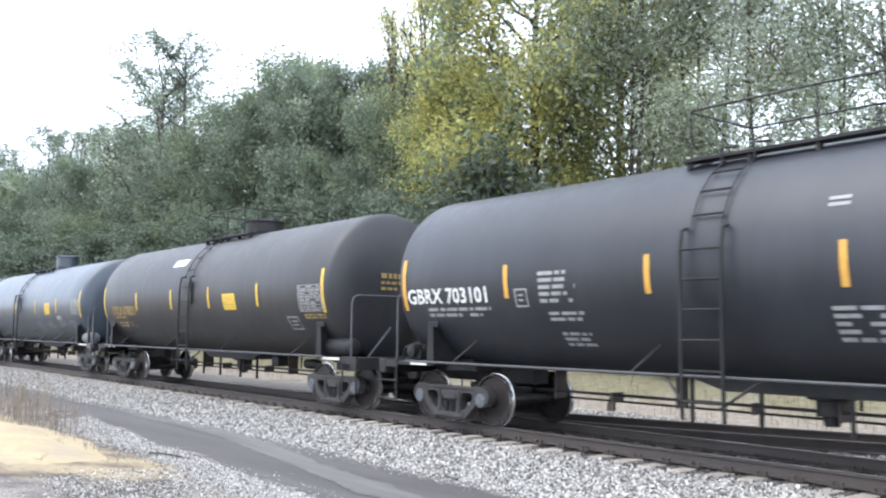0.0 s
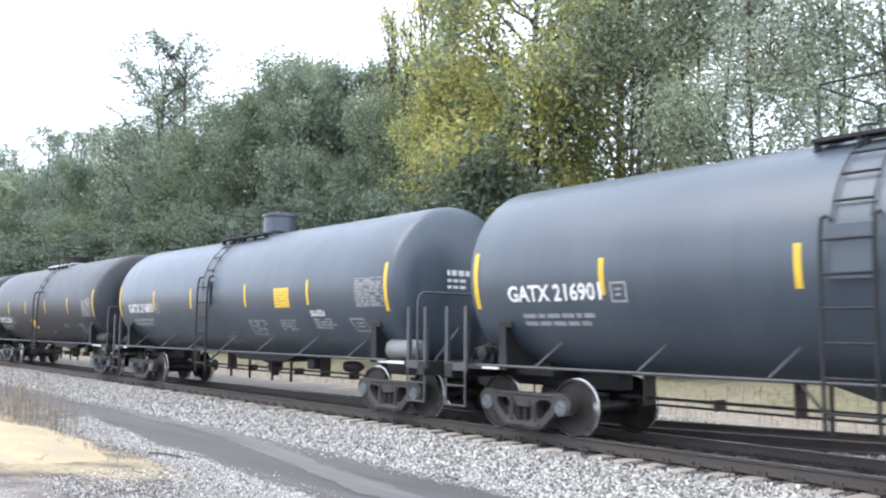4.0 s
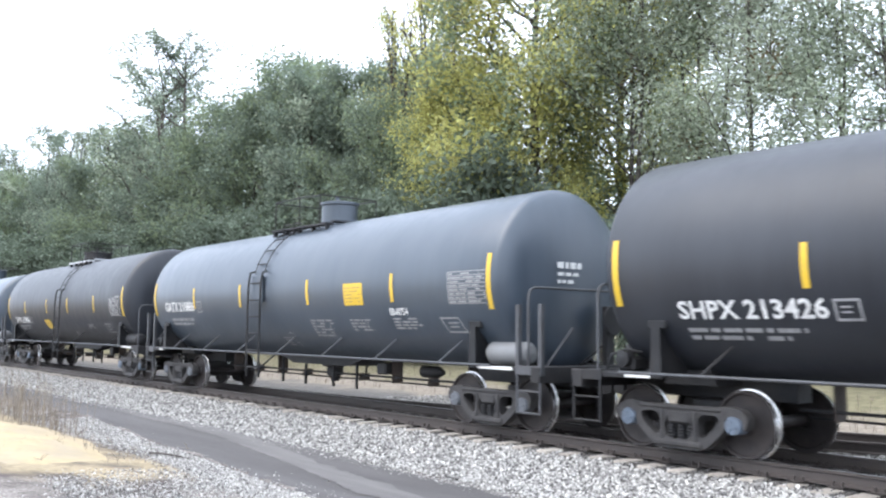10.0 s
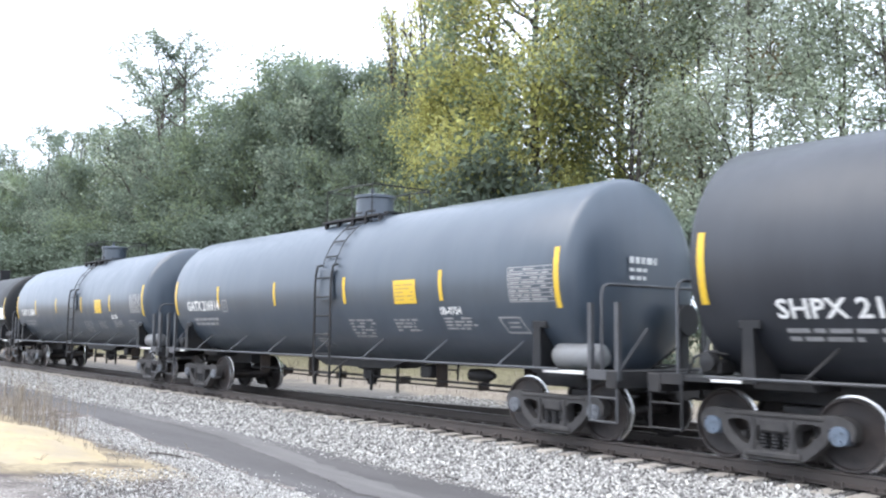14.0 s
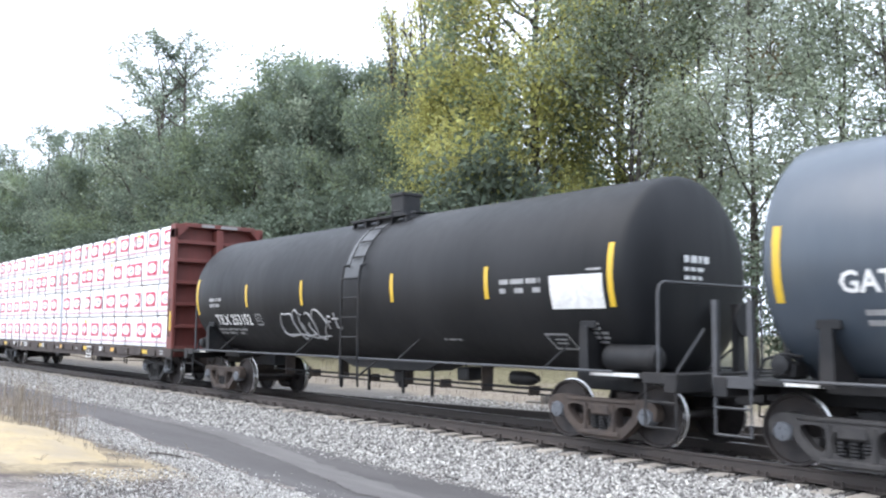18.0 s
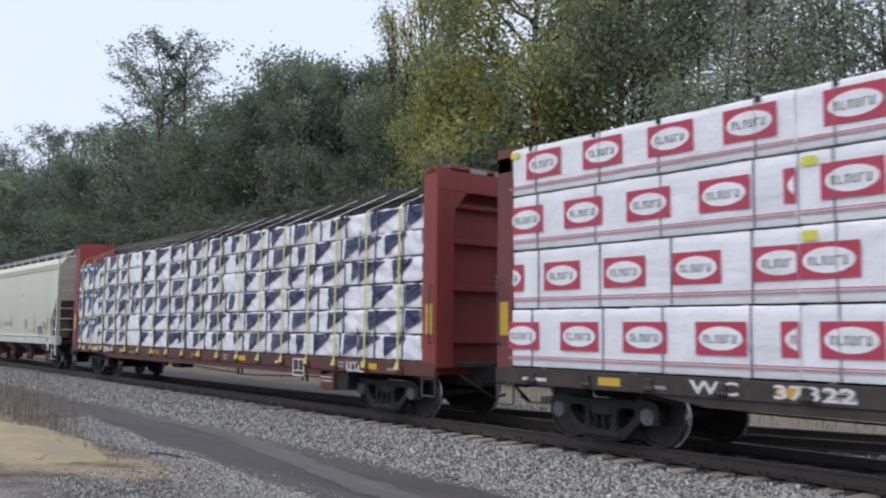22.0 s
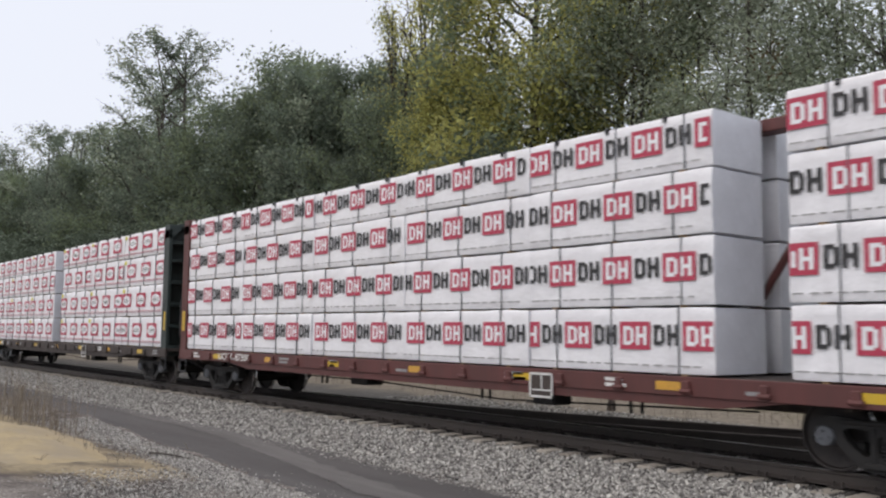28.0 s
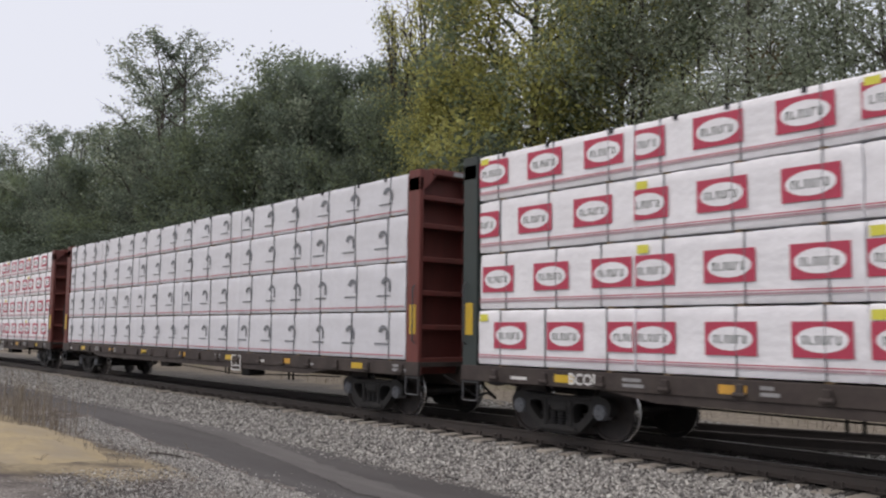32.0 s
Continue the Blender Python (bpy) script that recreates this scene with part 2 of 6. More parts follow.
# ---------------- mesh helpers ----------------
class Shape:
    """Gathers points and faces of one mesh, with a material slot for each face."""

    def __init__(self):
        self.v, self.f, self.s = [], [], []

    def add(self, verts, faces, slot=0):
        o = len(self.v)
        self.v.extend(verts)
        self.f.extend([tuple(i + o for i in q) for q in faces])
        self.s.extend([slot] * len(faces))
        return self

    def box(self, x0, x1, y0, y1, z0, z1, slot=0, c=0.008):
        c = min(c, 0.3 * min(x1 - x0, y1 - y0, z1 - z0))
        lo, hi = (x0, y0, z0), (x1, y1, z1)
        ids, verts = {}, []
        for corner in range(8):
            s = [(corner >> a) & 1 for a in range(3)]
            for a in range(3):
                p = [(hi[b] if s[b] else lo[b]) if b == a else (hi[b] - c if s[b] else lo[b] + c) for b in range(3)]
                ids[(corner, a)] = len(verts)
                verts.append(tuple(p))
        faces = []
        for a in range(3):
            b, d = (a + 1) % 3, (a + 2) % 3
            for s in (0, 1):
                q = [(s << a) | (i << b) | (j << d) for i, j in ((0, 0), (1, 0), (1, 1), (0, 1))]
                if not s:
                    q.reverse()
                faces.append([ids[(k, a)] for k in q])
            for i in (0, 1):
                for j in (0, 1):
                    k0 = (i << b) | (j << d)
                    k1 = k0 | (1 << a)
                    q = [ids[(k0, b)], ids[(k1, b)], ids[(k1, d)], ids[(k0, d)]]
                    if (i + j) % 2 == 0:
                        q.reverse()
                    faces.append(q)
        for corner in range(8):
            q = [ids[(corner, a)] for a in range(3)]
            if bin(corner).count("1") % 2 == 0:
                q.reverse()
            faces.append(q)
        return self.add(verts, faces, slot)

    def tube(self, pts, r, n=6, slot=0, caps=True):
        pts = [Vector(p) for p in pts]
        rs = r if isinstance(r, (list, tuple)) else [r] * len(pts)
        verts, faces, up = [], [], None
        for i, p in enumerate(pts):
            d = (pts[min(i + 1, len(pts) - 1)] - pts[max(i - 1, 0)]).normalized()
            if up is None:
                up = d.orthogonal().normalized()
            up = (up - d * up.dot(d))
            up = up.normalized() if up.length > 1e-6 else d.orthogonal().normalized()
            side = d.cross(up)
            for j in range(n):
                a = 2 * math.pi * j / n
                verts.append(tuple(p + (up * math.cos(a) + side * math.sin(a)) * rs[i]))
        for i in range(len(pts) - 1):
            for j in range(n):
                k = (j + 1) % n
                faces.append((i * n + j, i * n + k, (i + 1) * n + k, (i + 1) * n + j))
        if caps:
            faces.append(tuple(reversed(range(n))))
            faces.append(tuple((len(pts) - 1) * n + j for j in range(n)))
        return self.add(verts, faces, slot)

    def lathe(self, profile, n=24, axis="x", centre=(0, 0, 0), slots=None):
        """profile: rows of (place along the axis, radius)."""
        verts, faces, sl = [], [], []
        for a, r in profile:
            for j in range(n):
                t = 2 * math.pi * j / n
                q = (a, r * math.cos(t), r * math.sin(t)) if axis == "x" else (r * math.cos(t), a, r * math.sin(t)) if axis == "y" else (r * math.cos(t), r * math.sin(t), a)
                verts.append((q[0] + centre[0], q[1] + centre[1], q[2] + centre[2]))
        for i in range(len(profile) - 1):
            for j in range(n):
                k = (j + 1) % n
                q = (i * n + j, i * n + k, (i + 1) * n + k, (i + 1) * n + j)
                faces.append(q if axis != "x" else q[::-1])
                sl.append(slots[i] if slots else 0)
        o = len(self.v)
        self.v.extend(verts)
        self.f.extend([tuple(i + o for i in q) for q in faces])
        self.s.extend(sl)
        for i, rev in ((0, True), (len(profile) - 1, False)):
            if profile[i][1] > 0.004:
                q = [o + i * n + j for j in range(n)]
                self.f.append(tuple(q))
                self.s.append(slots[min(i, len(slots) - 1)] if slots else 0)
        return self

    def prism(self, poly, y0, y1, slot=0, axis="y"):
        """A polygon in x, z, pushed out from y0 to y1 (axis x: a polygon in y, z)."""
        n = len(poly)
        put = (lambda a, b, d: (a, d, b)) if axis == "y" else (lambda a, b, d: (d, a, b)) if axis == "x" else (lambda a, b, d: (a, b, d))
        verts = [put(a, b, y0) for a, b in poly] + [put(a, b, y1) for a, b in poly]
        faces = [tuple(range(n)), tuple(reversed(range(n, 2 * n)))]
        faces += [(i, i + n, (i + 1) % n + n, (i + 1) % n) for i in range(n)]
        return self.add(verts, faces, slot)

    def mesh(self, name, mats, smooth=35):
        me = bpy.data.meshes.new(name)
        me.from_pydata(self.v, [], self.f)
        for m in mats if isinstance(mats, (list, tuple)) else [mats]:
            me.materials.append(m)
        if any(self.s):
            me.polygons.foreach_set("material_index", self.s)
        if smooth:
            me.shade_smooth()
            me.set_sharp_from_angle(angle=radians(smooth))
        me.update()
        return me


def part(name, shape, material, parent=None, label="", smooth=35):
    """ONE mesh object of its own, under a thing or under a part."""
    me = shape if isinstance(shape, bpy.types.Mesh) else shape.mesh(name, material, smooth)
    ob = new(name, me)
    if parent:
        ob.parent = parent
    if label:
        ob["label"] = label
    return ob


GLYPHS = {}


def letters(body, height):
    """Points and faces of a line of writing, flat, from x = 0, with capitals of that height."""
    if body not in GLYPHS:
        cu = bpy.data.curves.new("writing", "FONT")
        cu.body = body
        cu.resolution_u = 2
        cu.offset = 0.024
        ob = new("writing", cu)
        me = bpy.data.meshes.new_from_object(ob.evaluated_get(bpy.context.evaluated_depsgraph_get()))
        GLYPHS[body] = ([tuple(v.co) for v in me.vertices], [tuple(p.vertices) for p in me.polygons])
        bpy.data.objects.remove(ob)
        bpy.data.curves.remove(cu)
        bpy.data.meshes.remove(me)
    v, f = GLYPHS[body]
    k = height / 0.70
    return [(x * k, y * k) for x, y, _ in v], f


MOVERS = []   # what moves with the train: (thing, place along the train, y, z, turn)


# ---------------- ground ----------------
def lay(y):
    """Height of the ground across the line, by y."""
    ys = (-60, -14, -10, -8.2, -6.6, -5.9, -5.0, -3.6, -2.9, -1.75, -1.40, -1.22, 0.0, 4.6, 6.0, 7.5, 9.5, 14, 40, 400)
    zs = (0.1, 0.05, -0.05, -0.22, -0.36, -0.46, -0.48, -0.47, -0.44, -0.285, -0.26, -0.225, -0.225, -0.235, -0.20, -0.05, 0.30, 0.55, 0.8, 0.8)
    return float(np.interp(y, ys, zs))


def swell(x, y):
    far = min(1.0, max(0.0, (abs(y + 4.5) - 1.8) / 2.5)) if y < -3 else min(1.0, max(0.0, (y - 4.5) / 3.0))
    return (noise.noise(Vector((x * 0.35, y * 0.35, 3.1))) * 0.10 + noise.noise(Vector((x * 1.3, y * 1.3, 8.0))) * 0.035) * far


def height(x, y):
    return lay(y) + swell(x, y)


def strip_mesh(name, xs, ys, lift, mats, zone=None):
    xs, ys = list(xs), list(ys)
    v = [(x, y, height(x, y) + (lift(x, y) if callable(lift) else lift)) for x in xs for y in ys]
    n = len(ys)
    f = [(i * n + j, (i + 1) * n + j, (i + 1) * n + j + 1, i * n + j + 1) for i in range(len(xs) - 1) for j in range(n - 1)]
    s = Shape()
    s.v, s.f, s.s = v, f, [0] * len(f)
    return s.mesh(name, mats, 60)


def ground_material():
    m = bpy.data.materials.new("verge_gravel_and_dry_earth")
    m.use_nodes = True
    t = m.node_tree
    n, k = t.nodes, t.links
    p = n["Principled BSDF"]
    p.inputs["Roughness"].default_value = 0.95
    p.inputs["Specular IOR Level"].default_value = 0.2
    tc = n.new("ShaderNodeTexCoord")
    sep = n.new("ShaderNodeSeparateXYZ")
    k.new(tc.outputs["Object"], sep.inputs[0])

    def tex(scale, detail=6.0):
        q = n.new("ShaderNodeTexNoise")
        q.inputs["Scale"].default_value, q.inputs["Detail"].default_value = scale, detail
        k.new(tc.outputs["Object"], q.inputs["Vector"])
        return q.outputs["Fac"]

    def rng(src, a, b, c=0.0, d=1.0):
        q = n.new("ShaderNodeMapRange")
        for i, val in enumerate((a, b, c, d)):
            q.inputs[i + 1].default_value = val
        k.new(src, q.inputs[0])
        return q.outputs[0]

    def mix(a, b, f):
        q = n.new("ShaderNodeMix")
        q.data_type = "RGBA"
        for slot, val in ((0, f), (6, a), (7, b)):
            if isinstance(val, tuple):
                q.inputs[slot].default_value = (*val, 1.0)
            else:
                k.new(val, q.inputs[slot])
        return q.outputs[2]

    def add(a, b, op="ADD"):
        q = n.new("ShaderNodeMath")
        q.operation = op
        for i, val in ((0, a), (1, b)):
            if isinstance(val, (int, float)):
                q.inputs[i].default_value = val
            else:
                k.new(val, q.inputs[i])
        return q.outputs[0]

    wob = rng(tex(0.8), 0.2, 0.8, -1.4, 1.4)
    y = add(sep.outputs["Y"], wob)
    gravel = mix((0.11, 0.097, 0.088), (0.29, 0.265, 0.24), rng(tex(30, 3), 0.38, 0.62))
    gravel = mix(gravel, (0.080, 0.066, 0.060), rng(tex(1.1), 0.52, 0.64))
    straw = mix((0.20, 0.163, 0.11), (0.35, 0.285, 0.185), rng(tex(9), 0.3, 0.7))
    west = add(add(rng(sep.outputs["X"], -11.0, -13.0), rng(tex(0.6), 0.3, 0.7, -0.4, 0.4)), rng(sep.outputs["Y"], -6.0, -6.5), "MULTIPLY")
    near = mix(gravel, straw, rng(west, 0.35, 0.75))
    near = mix(near, (0.075, 0.062, 0.057), rng(tex(0.9), 0.50, 0.66))
    bed = mix((0.07, 0.065, 0.06), (0.20, 0.19, 0.18), rng(tex(30, 3), 0.35, 0.65))
    bank = mix((0.17, 0.145, 0.118), (0.29, 0.255, 0.21), rng(tex(7), 0.3, 0.7))
    grass = mix((0.115, 0.108, 0.066), (0.205, 0.185, 0.118), rng(tex(5), 0.3, 0.7))
    col = mix(near, bed, rng(y, -3.6, -3.0))
    col = mix(col, bank, rng(y, 4.2, 5.4))
    col = mix(col, grass, rng(y, 6.8, 8.2))
    k.new(col, p.inputs["Base Color"])
    b = n.new("ShaderNodeBump")
    b.inputs["Strength"].default_value = 0.6
    b.inputs["Distance"].default_value = 0.03
    k.new(tex(24, 8), b.inputs["Height"])
    k.new(b.outputs[0], p.inputs["Normal"])
    return m


def spread(breaks):
    out = []
    for a, b, step in breaks:
        out += list(np.arange(a, b, step))
    return out


GX = spread(((-1500, -200, 100), (-200, -60, 10), (-60, -30, 1.0), (-30, -4, 0.25), (-4, 30, 1.5), (30, 900, 90)))
GY = spread(((-900, -60, 120), (-60, -13, 4), (-13, -5, 0.22), (-5, 10, 0.3), (10, 30, 2), (30, 400, 50), (400, 1500, 180)))
ground = part("ground", strip_mesh("ground", GX, GY, 0.0, ground_material()), None)
tagged(ground, "pale gravel, dry earth and grass beside the line", "ground", kind="structure")

# the service road beside the ballast, dark fines with paler wheel tracks
ROAD_X = spread(((-140, -60, 5), (-60, -30, 1), (-30, -3.9, 0.1)))


def road_edges(x):
    near = float(np.interp(x, (-140, -40, -28, -23, -19, -17, -15.2, -12.9, -11.4, -9.5, -4), (-5.6, -5.3, -4.8, -4.6, -4.95, -5.2, -5.25, -5.45, -5.6, -5.7, -5.6)))
    far = float(np.interp(x, (-140, -40, -25, -15, -12.5, -9.5, -4), (-3.6, -3.2, -3.0, -3.02, -3.32, -3.42, -3.45)))
    wob = noise.noise(Vector((x * 1.1, 0.0, 5.0))) * 0.16 + noise.noise(Vector((x * 4.0, 0.0, 2.0))) * 0.13 + noise.noise(Vector((x * 11.0, 0.0, 2.0))) * 0.07
    return near + wob, far + noise.noise(Vector((x * 1.5, 7.0, 5.0))) * 0.10 + noise.noise(Vector((x * 9.0, 7.0, 5.0))) * 0.06


def road_mesh():
    s, n = Shape(), 13
    for x in ROAD_X:
        a, b = road_edges(x)
        for j in range(n):
            t = j / (n - 1)
            y = a + (b - a) * t
            rut = -0.018 * (math.exp(-((t - 0.3) / 0.1) ** 2) + math.exp(-((t - 0.72) / 0.1) ** 2))
            s.v.append((x, y, height(x, y) + (0.012 if 0 < j < n - 1 else -0.012) + rut * 0.4))
    s.f = [(i * n + j, (i + 1) * n + j, (i + 1) * n + j + 1, i * n + j + 1) for i in range(len(ROAD_X) - 1) for j in range(n - 1)]
    s.s = [0] * len(s.f)
    return s


ROAD = surface("dark_cinder_road", (0.072, 0.067, 0.066), 0.85, vary=0.2, scale=0.9, stretch=(0.16, 1.6, 1), dirt=(0.13, 0.122, 0.12), dirt_amount=0.5, dirt_scale=0.8, bump=0.35, bump_scale=22, spec=0.3)
road = part("road", road_mesh(), ROAD, smooth=60)
tagged(road, "narrow dark cinder service road with pale wheel tracks", "road", kind="structure")

TRACK_DUST = surface("pale_dusty_wheel_track", (0.135, 0.128, 0.124), 0.9, vary=0.25, scale=1.2, stretch=(0.2, 2.2, 1), dirt=(0.075, 0.07, 0.07), dirt_amount=0.75, dirt_scale=1.0, bump=0.4, bump_scale=26, spec=0.25)


def wheel_track(mid, half, seed):
    s, n = Shape(), 7
    xs = [x for x in ROAD_X if -27 < x < -8]
    for x in xs:
        c = float(np.interp(x, *zip(*mid)))
        a, b = road_edges(x)
        w = half * (1 + 0.5 * noise.noise(Vector((x * 0.9, seed, 0)))) * min(1.0, (x + 27.2) / 5)
        lo = max(c - w + 0.12 * noise.noise(Vector((x * 2.3, seed, 4))) + 0.09 * noise.noise(Vector((x * 9.3, seed, 4))), a + 0.03)
        hi = min(c + w + 0.12 * noise.noise(Vector((x * 2.7, seed, 8))) + 0.09 * noise.noise(Vector((x * 9.7, seed, 8))), b - 0.03)
        for j in range(n):
            y = lo + (hi - lo) * j / (n - 1)
            s.v.append((x, y, height(x, y) + 0.018 + (0.003 if 0 < j < n - 1 else -0.002)))
    s.f = [(i * n + j, (i + 1) * n + j, (i + 1) * n + j + 1, i * n + j + 1) for i in range(len(xs) - 1) for j in range(n - 1)]
    s.s = [0] * len(s.f)
    return s


for mid, half, seed in ((((-27, -3.5), (-22, -3.4), (-19.2, -3.42), (-16.8, -3.6), (-14.5, -3.95), (-12.4, -4.34), (-10.1, -4.68), (-8, -4.9)), 0.27, 3.0),):
    part("wheel_track", wheel_track(mid, half, seed), TRACK_DUST, road, "pale dusty wheel track", 60)

# heap of straw-coloured sand
SAND = surface("straw_coloured_sand", (0.37, 0.295, 0.18), 0.95, vary=0.22, scale=1.6, dirt=(0.27, 0.235, 0.19), dirt_amount=0.8, dirt_scale=1.3, bump=0.5, bump_scale=18, spec=0.2)


def heap_mesh():
    s, n, k = Shape(), 64, 16
    cx, cy = -17.0, -7.75
    for i in range(k + 1):
        r = i / k
        for j in range(n):
            a = 2 * math.pi * j / n
            edge = 1 + 0.22 * noise.noise(Vector((math.cos(a) * 2.2, math.sin(a) * 2.2, 1.0)))
            x = cx + 4.1 * r * edge * math.cos(a)
            y = cy + 1.5 * r * edge * math.sin(a) - 0.10 * (x - cx)
            z = 0.20 * (1 - r * r) ** 1.3 + 0.06 * noise.noise(Vector((x * 1.2, y * 1.2, 0))) * (1 - r) + 0.02 * noise.noise(Vector((x * 5, y * 5, 0)))
            s.v.append((x, y, height(x, y) + z - 0.03 * r))
    s.f = [(i * n + j, (i + 1) * n + j, (i + 1) * n + (j + 1) % n, i * n + (j + 1) % n) for i in range(k) for j in range(n)]
    s.s = [0] * len(s.f)
    return s


sand_mound = part("sand_mound", heap_mesh(), SAND, smooth=60)
tagged(sand_mound, "low spread mound of straw-coloured sand beside the road", "sand mound")


# ---------------- track ----------------
def rail_shape(path):
    """A rail along a path of (x, y); its head is at z = 0."""
    prof = ((-0.07, -0.18), (0.07, -0.18), (0.07, -0.168), (0.014, -0.145), (0.012, -0.045), (0.036, -0.035), (0.036, -0.006), (0.028, 0.0), (-0.028, 0.0), (-0.036, -0.006), (-0.036, -0.035), (-0.012, -0.045), (-0.014, -0.145), (-0.07, -0.168))
    s, n = Shape(), len(prof)
    for i, (x, y) in enumerate(path):
        a, b = path[max(i - 1, 0)], path[min(i + 1, len(path) - 1)]
        d = Vector((b[0] - a[0], b[1] - a[1])).normalized()
        for w, z in prof:
            s.v.append((x - d.y * w, y + d.x * w, z))
    for i in range(len(path) - 1):
        for j in range(n):
            k = (j + 1) % n
            s.f.append((i * n + j, (i + 1) * n + j, (i + 1) * n + k, i * n + k))
            s.s.append(1 if j == 7 else 0)
    return s


straight = [(float(x), 0.0) for x in np.linspace(-230, 160, 40)]
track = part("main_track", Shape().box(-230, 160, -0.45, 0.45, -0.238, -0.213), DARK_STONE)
tagged(track, "busy main line track with steel rails on ties", "railway track", kind="structure")
for side in (-0.753, 0.753):
    part("rail", rail_shape([(x, side) for x, _ in straight]), [RAIL, RAIL_TOP], track, "steel rail with rusty web and polished head", 50)


def siding_y(x):
    return 0.0095 * (max(x, -26.0) + 26.0) ** 2 if x < -3 else 0.0095 * 23.0 ** 2 + 0.437 * (x + 3.0)


siding = part("siding_track", Shape().add([(x, siding_y(x) + w, -0.222) for x in np.linspace(-13, 20, 20) for w in (-0.5, 0.5)], [(2 * i, 2 * i + 2, 2 * i + 3, 2 * i + 1) for i in range(19)]), DARK_STONE)
tagged(siding, "rusty siding track that leaves the main line", "railway track", kind="structure")
part("rail", rail_shape([(float(x), siding_y(x) + 0.753) for x in np.linspace(-25.6, 30, 70)]), [RAIL, OLD_RAIL_TOP], siding, "rusty siding rail", 50)
part("rail", rail_shape([(float(x), siding_y(x) - 0.753) for x in np.linspace(-13.4, 30, 60)]), [RAIL, OLD_RAIL_TOP], siding, "rusty siding rail", 50)

# ties, plates and spikes
tie_meshes = []
for i in range(5):
    rnd = random.Random(40 + i)
    # middle of the tie darker than its outer ends
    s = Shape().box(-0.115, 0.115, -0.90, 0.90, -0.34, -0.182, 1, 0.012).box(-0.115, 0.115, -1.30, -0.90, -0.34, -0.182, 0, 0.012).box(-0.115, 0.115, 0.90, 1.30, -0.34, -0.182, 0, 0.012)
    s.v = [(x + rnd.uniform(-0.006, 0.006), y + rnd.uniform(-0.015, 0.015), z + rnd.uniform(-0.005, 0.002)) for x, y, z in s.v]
    tie_meshes.append(s.mesh("tie", [CONCRETE_TIE, DARK_TIE]))
plate_mesh = Shape().box(-0.10, 0.10, -0.17, 0.17, -0.184, -0.172, 0, 0.003)
for sx in (-0.06, 0.06):
    for sy in (-0.10, 0.10):
        plate_mesh.tube([(sx, sy, -0.178), (sx, sy, -0.135)], 0.016, 6)
    plate_mesh.box(sx - 0.016, sx + 0.016, -0.115, -0.075, -0.14, -0.118, 0, 0.003)
plate_mesh = plate_mesh.mesh("tie_plate", [RAIL])
rnd = random.Random(7)
x = -62.0
while x < 6.0:
    o = part("tie", tie_meshes[rnd.randrange(5)], None, track)
    o.matrix_basis = pose(x + rnd.uniform(-0.03, 0.03), rnd.uniform(-0.09, 0.09), rnd.uniform(-0.02, 0.0), 0, 0, rnd.uniform(-2.5, 2.5))
    for side in (-0.753, 0.753):
        if x > -34 and side < 0 or x > -14:
            q = part("tie_plate", plate_mesh, None, track)
            q.matrix_basis = pose(x, side, 0.001)
    x += 0.52
x = -12.5
while x < 4.0:
    o = part("tie", tie_meshes[rnd.randrange(5)], None, siding)
    o.matrix_basis = pose(x, siding_y(x), -0.012, 0, 0, math.degrees(math.atan(0.019 * (x + 26))))
    x += 0.55


def pebbles(name, count, place, size, mat, label, seed, parent=None):
    """Loose broken stone: many small rough solids in one mesh, each a broken block of eight corners."""
    r = np.random.default_rng(seed)
    block = np.array([(-1, -1, -1), (1, -1, -1), (1, 1, -1), (-1, 1, -1), (-1, -1, 1), (1, -1, 1), (1, 1, 1), (-1, 1, 1)]) * 0.62
    quad = np.array([(0, 3, 2, 1), (4, 5, 6, 7), (0, 1, 5, 4), (1, 2, 6, 5), (2, 3, 7, 6), (3, 0, 4, 7)])
    px, py = place(r, count)
    pz = np.interp(py, np.linspace(-12, 12, 481), [lay(y) for y in np.linspace(-12, 12, 481)])
    sz = r.uniform(size[0], size[1], count) * r.uniform(0.7, 1.25, count)
    v = np.repeat(block[None], count, 0) * r.uniform(0.6, 1.25, (count, 8, 3))
    v = v * r.uniform(0.6, 1.2, (count, 1, 3))
    q = r.normal(size=(count, 4))
    q /= np.linalg.norm(q, axis=1)[:, None]
    w, a, b, c = q.T
    rot = np.stack([1 - 2 * (b * b + c * c), 2 * (a * b - w * c), 2 * (a * c + w * b), 2 * (a * b + w * c), 1 - 2 * (a * a + c * c), 2 * (b * c - w * a), 2 * (a * c - w * b), 2 * (b * c + w * a), 1 - 2 * (a * a + b * b)], 1).reshape(-1, 3, 3)
    v = np.einsum("nij,nkj->nki", rot, v) * sz[:, None, None] * 0.5
    v += np.stack([px, py, pz + sz * r.uniform(-0.05, 0.4, count)], 1)[:, None, :]
    f = (quad[None] + (np.arange(count) * 8)[:, None, None]).reshape(-1, 4)
    me = bpy.data.meshes.new(name)
    me.from_pydata(v.reshape(-1, 3), [], f)
    me.materials.append(mat)
    ob = new(name, me)
    if parent:
        ob.parent = parent
    return tagged(ob, label, "ballast", kind="stuff")


def shoulder(r, n):
    x = -3.5 - 58 * r.random(n) ** 2.0
    return x, -1.27 - 2.04 * r.random(n) ** 1.12 + 0.15 * np.sin(x * 1.7) * (r.random(n) < 0.3)


def between(r, n):
    x = -3.5 - 18 * r.random(n) ** 1.5
    return x, r.uniform(0.86, 5.2, n)


def inside(r, n):
    x = -3.5 - 30 * r.random(n) ** 1.5
    return x, r.uniform(-0.65, 0.66, n)


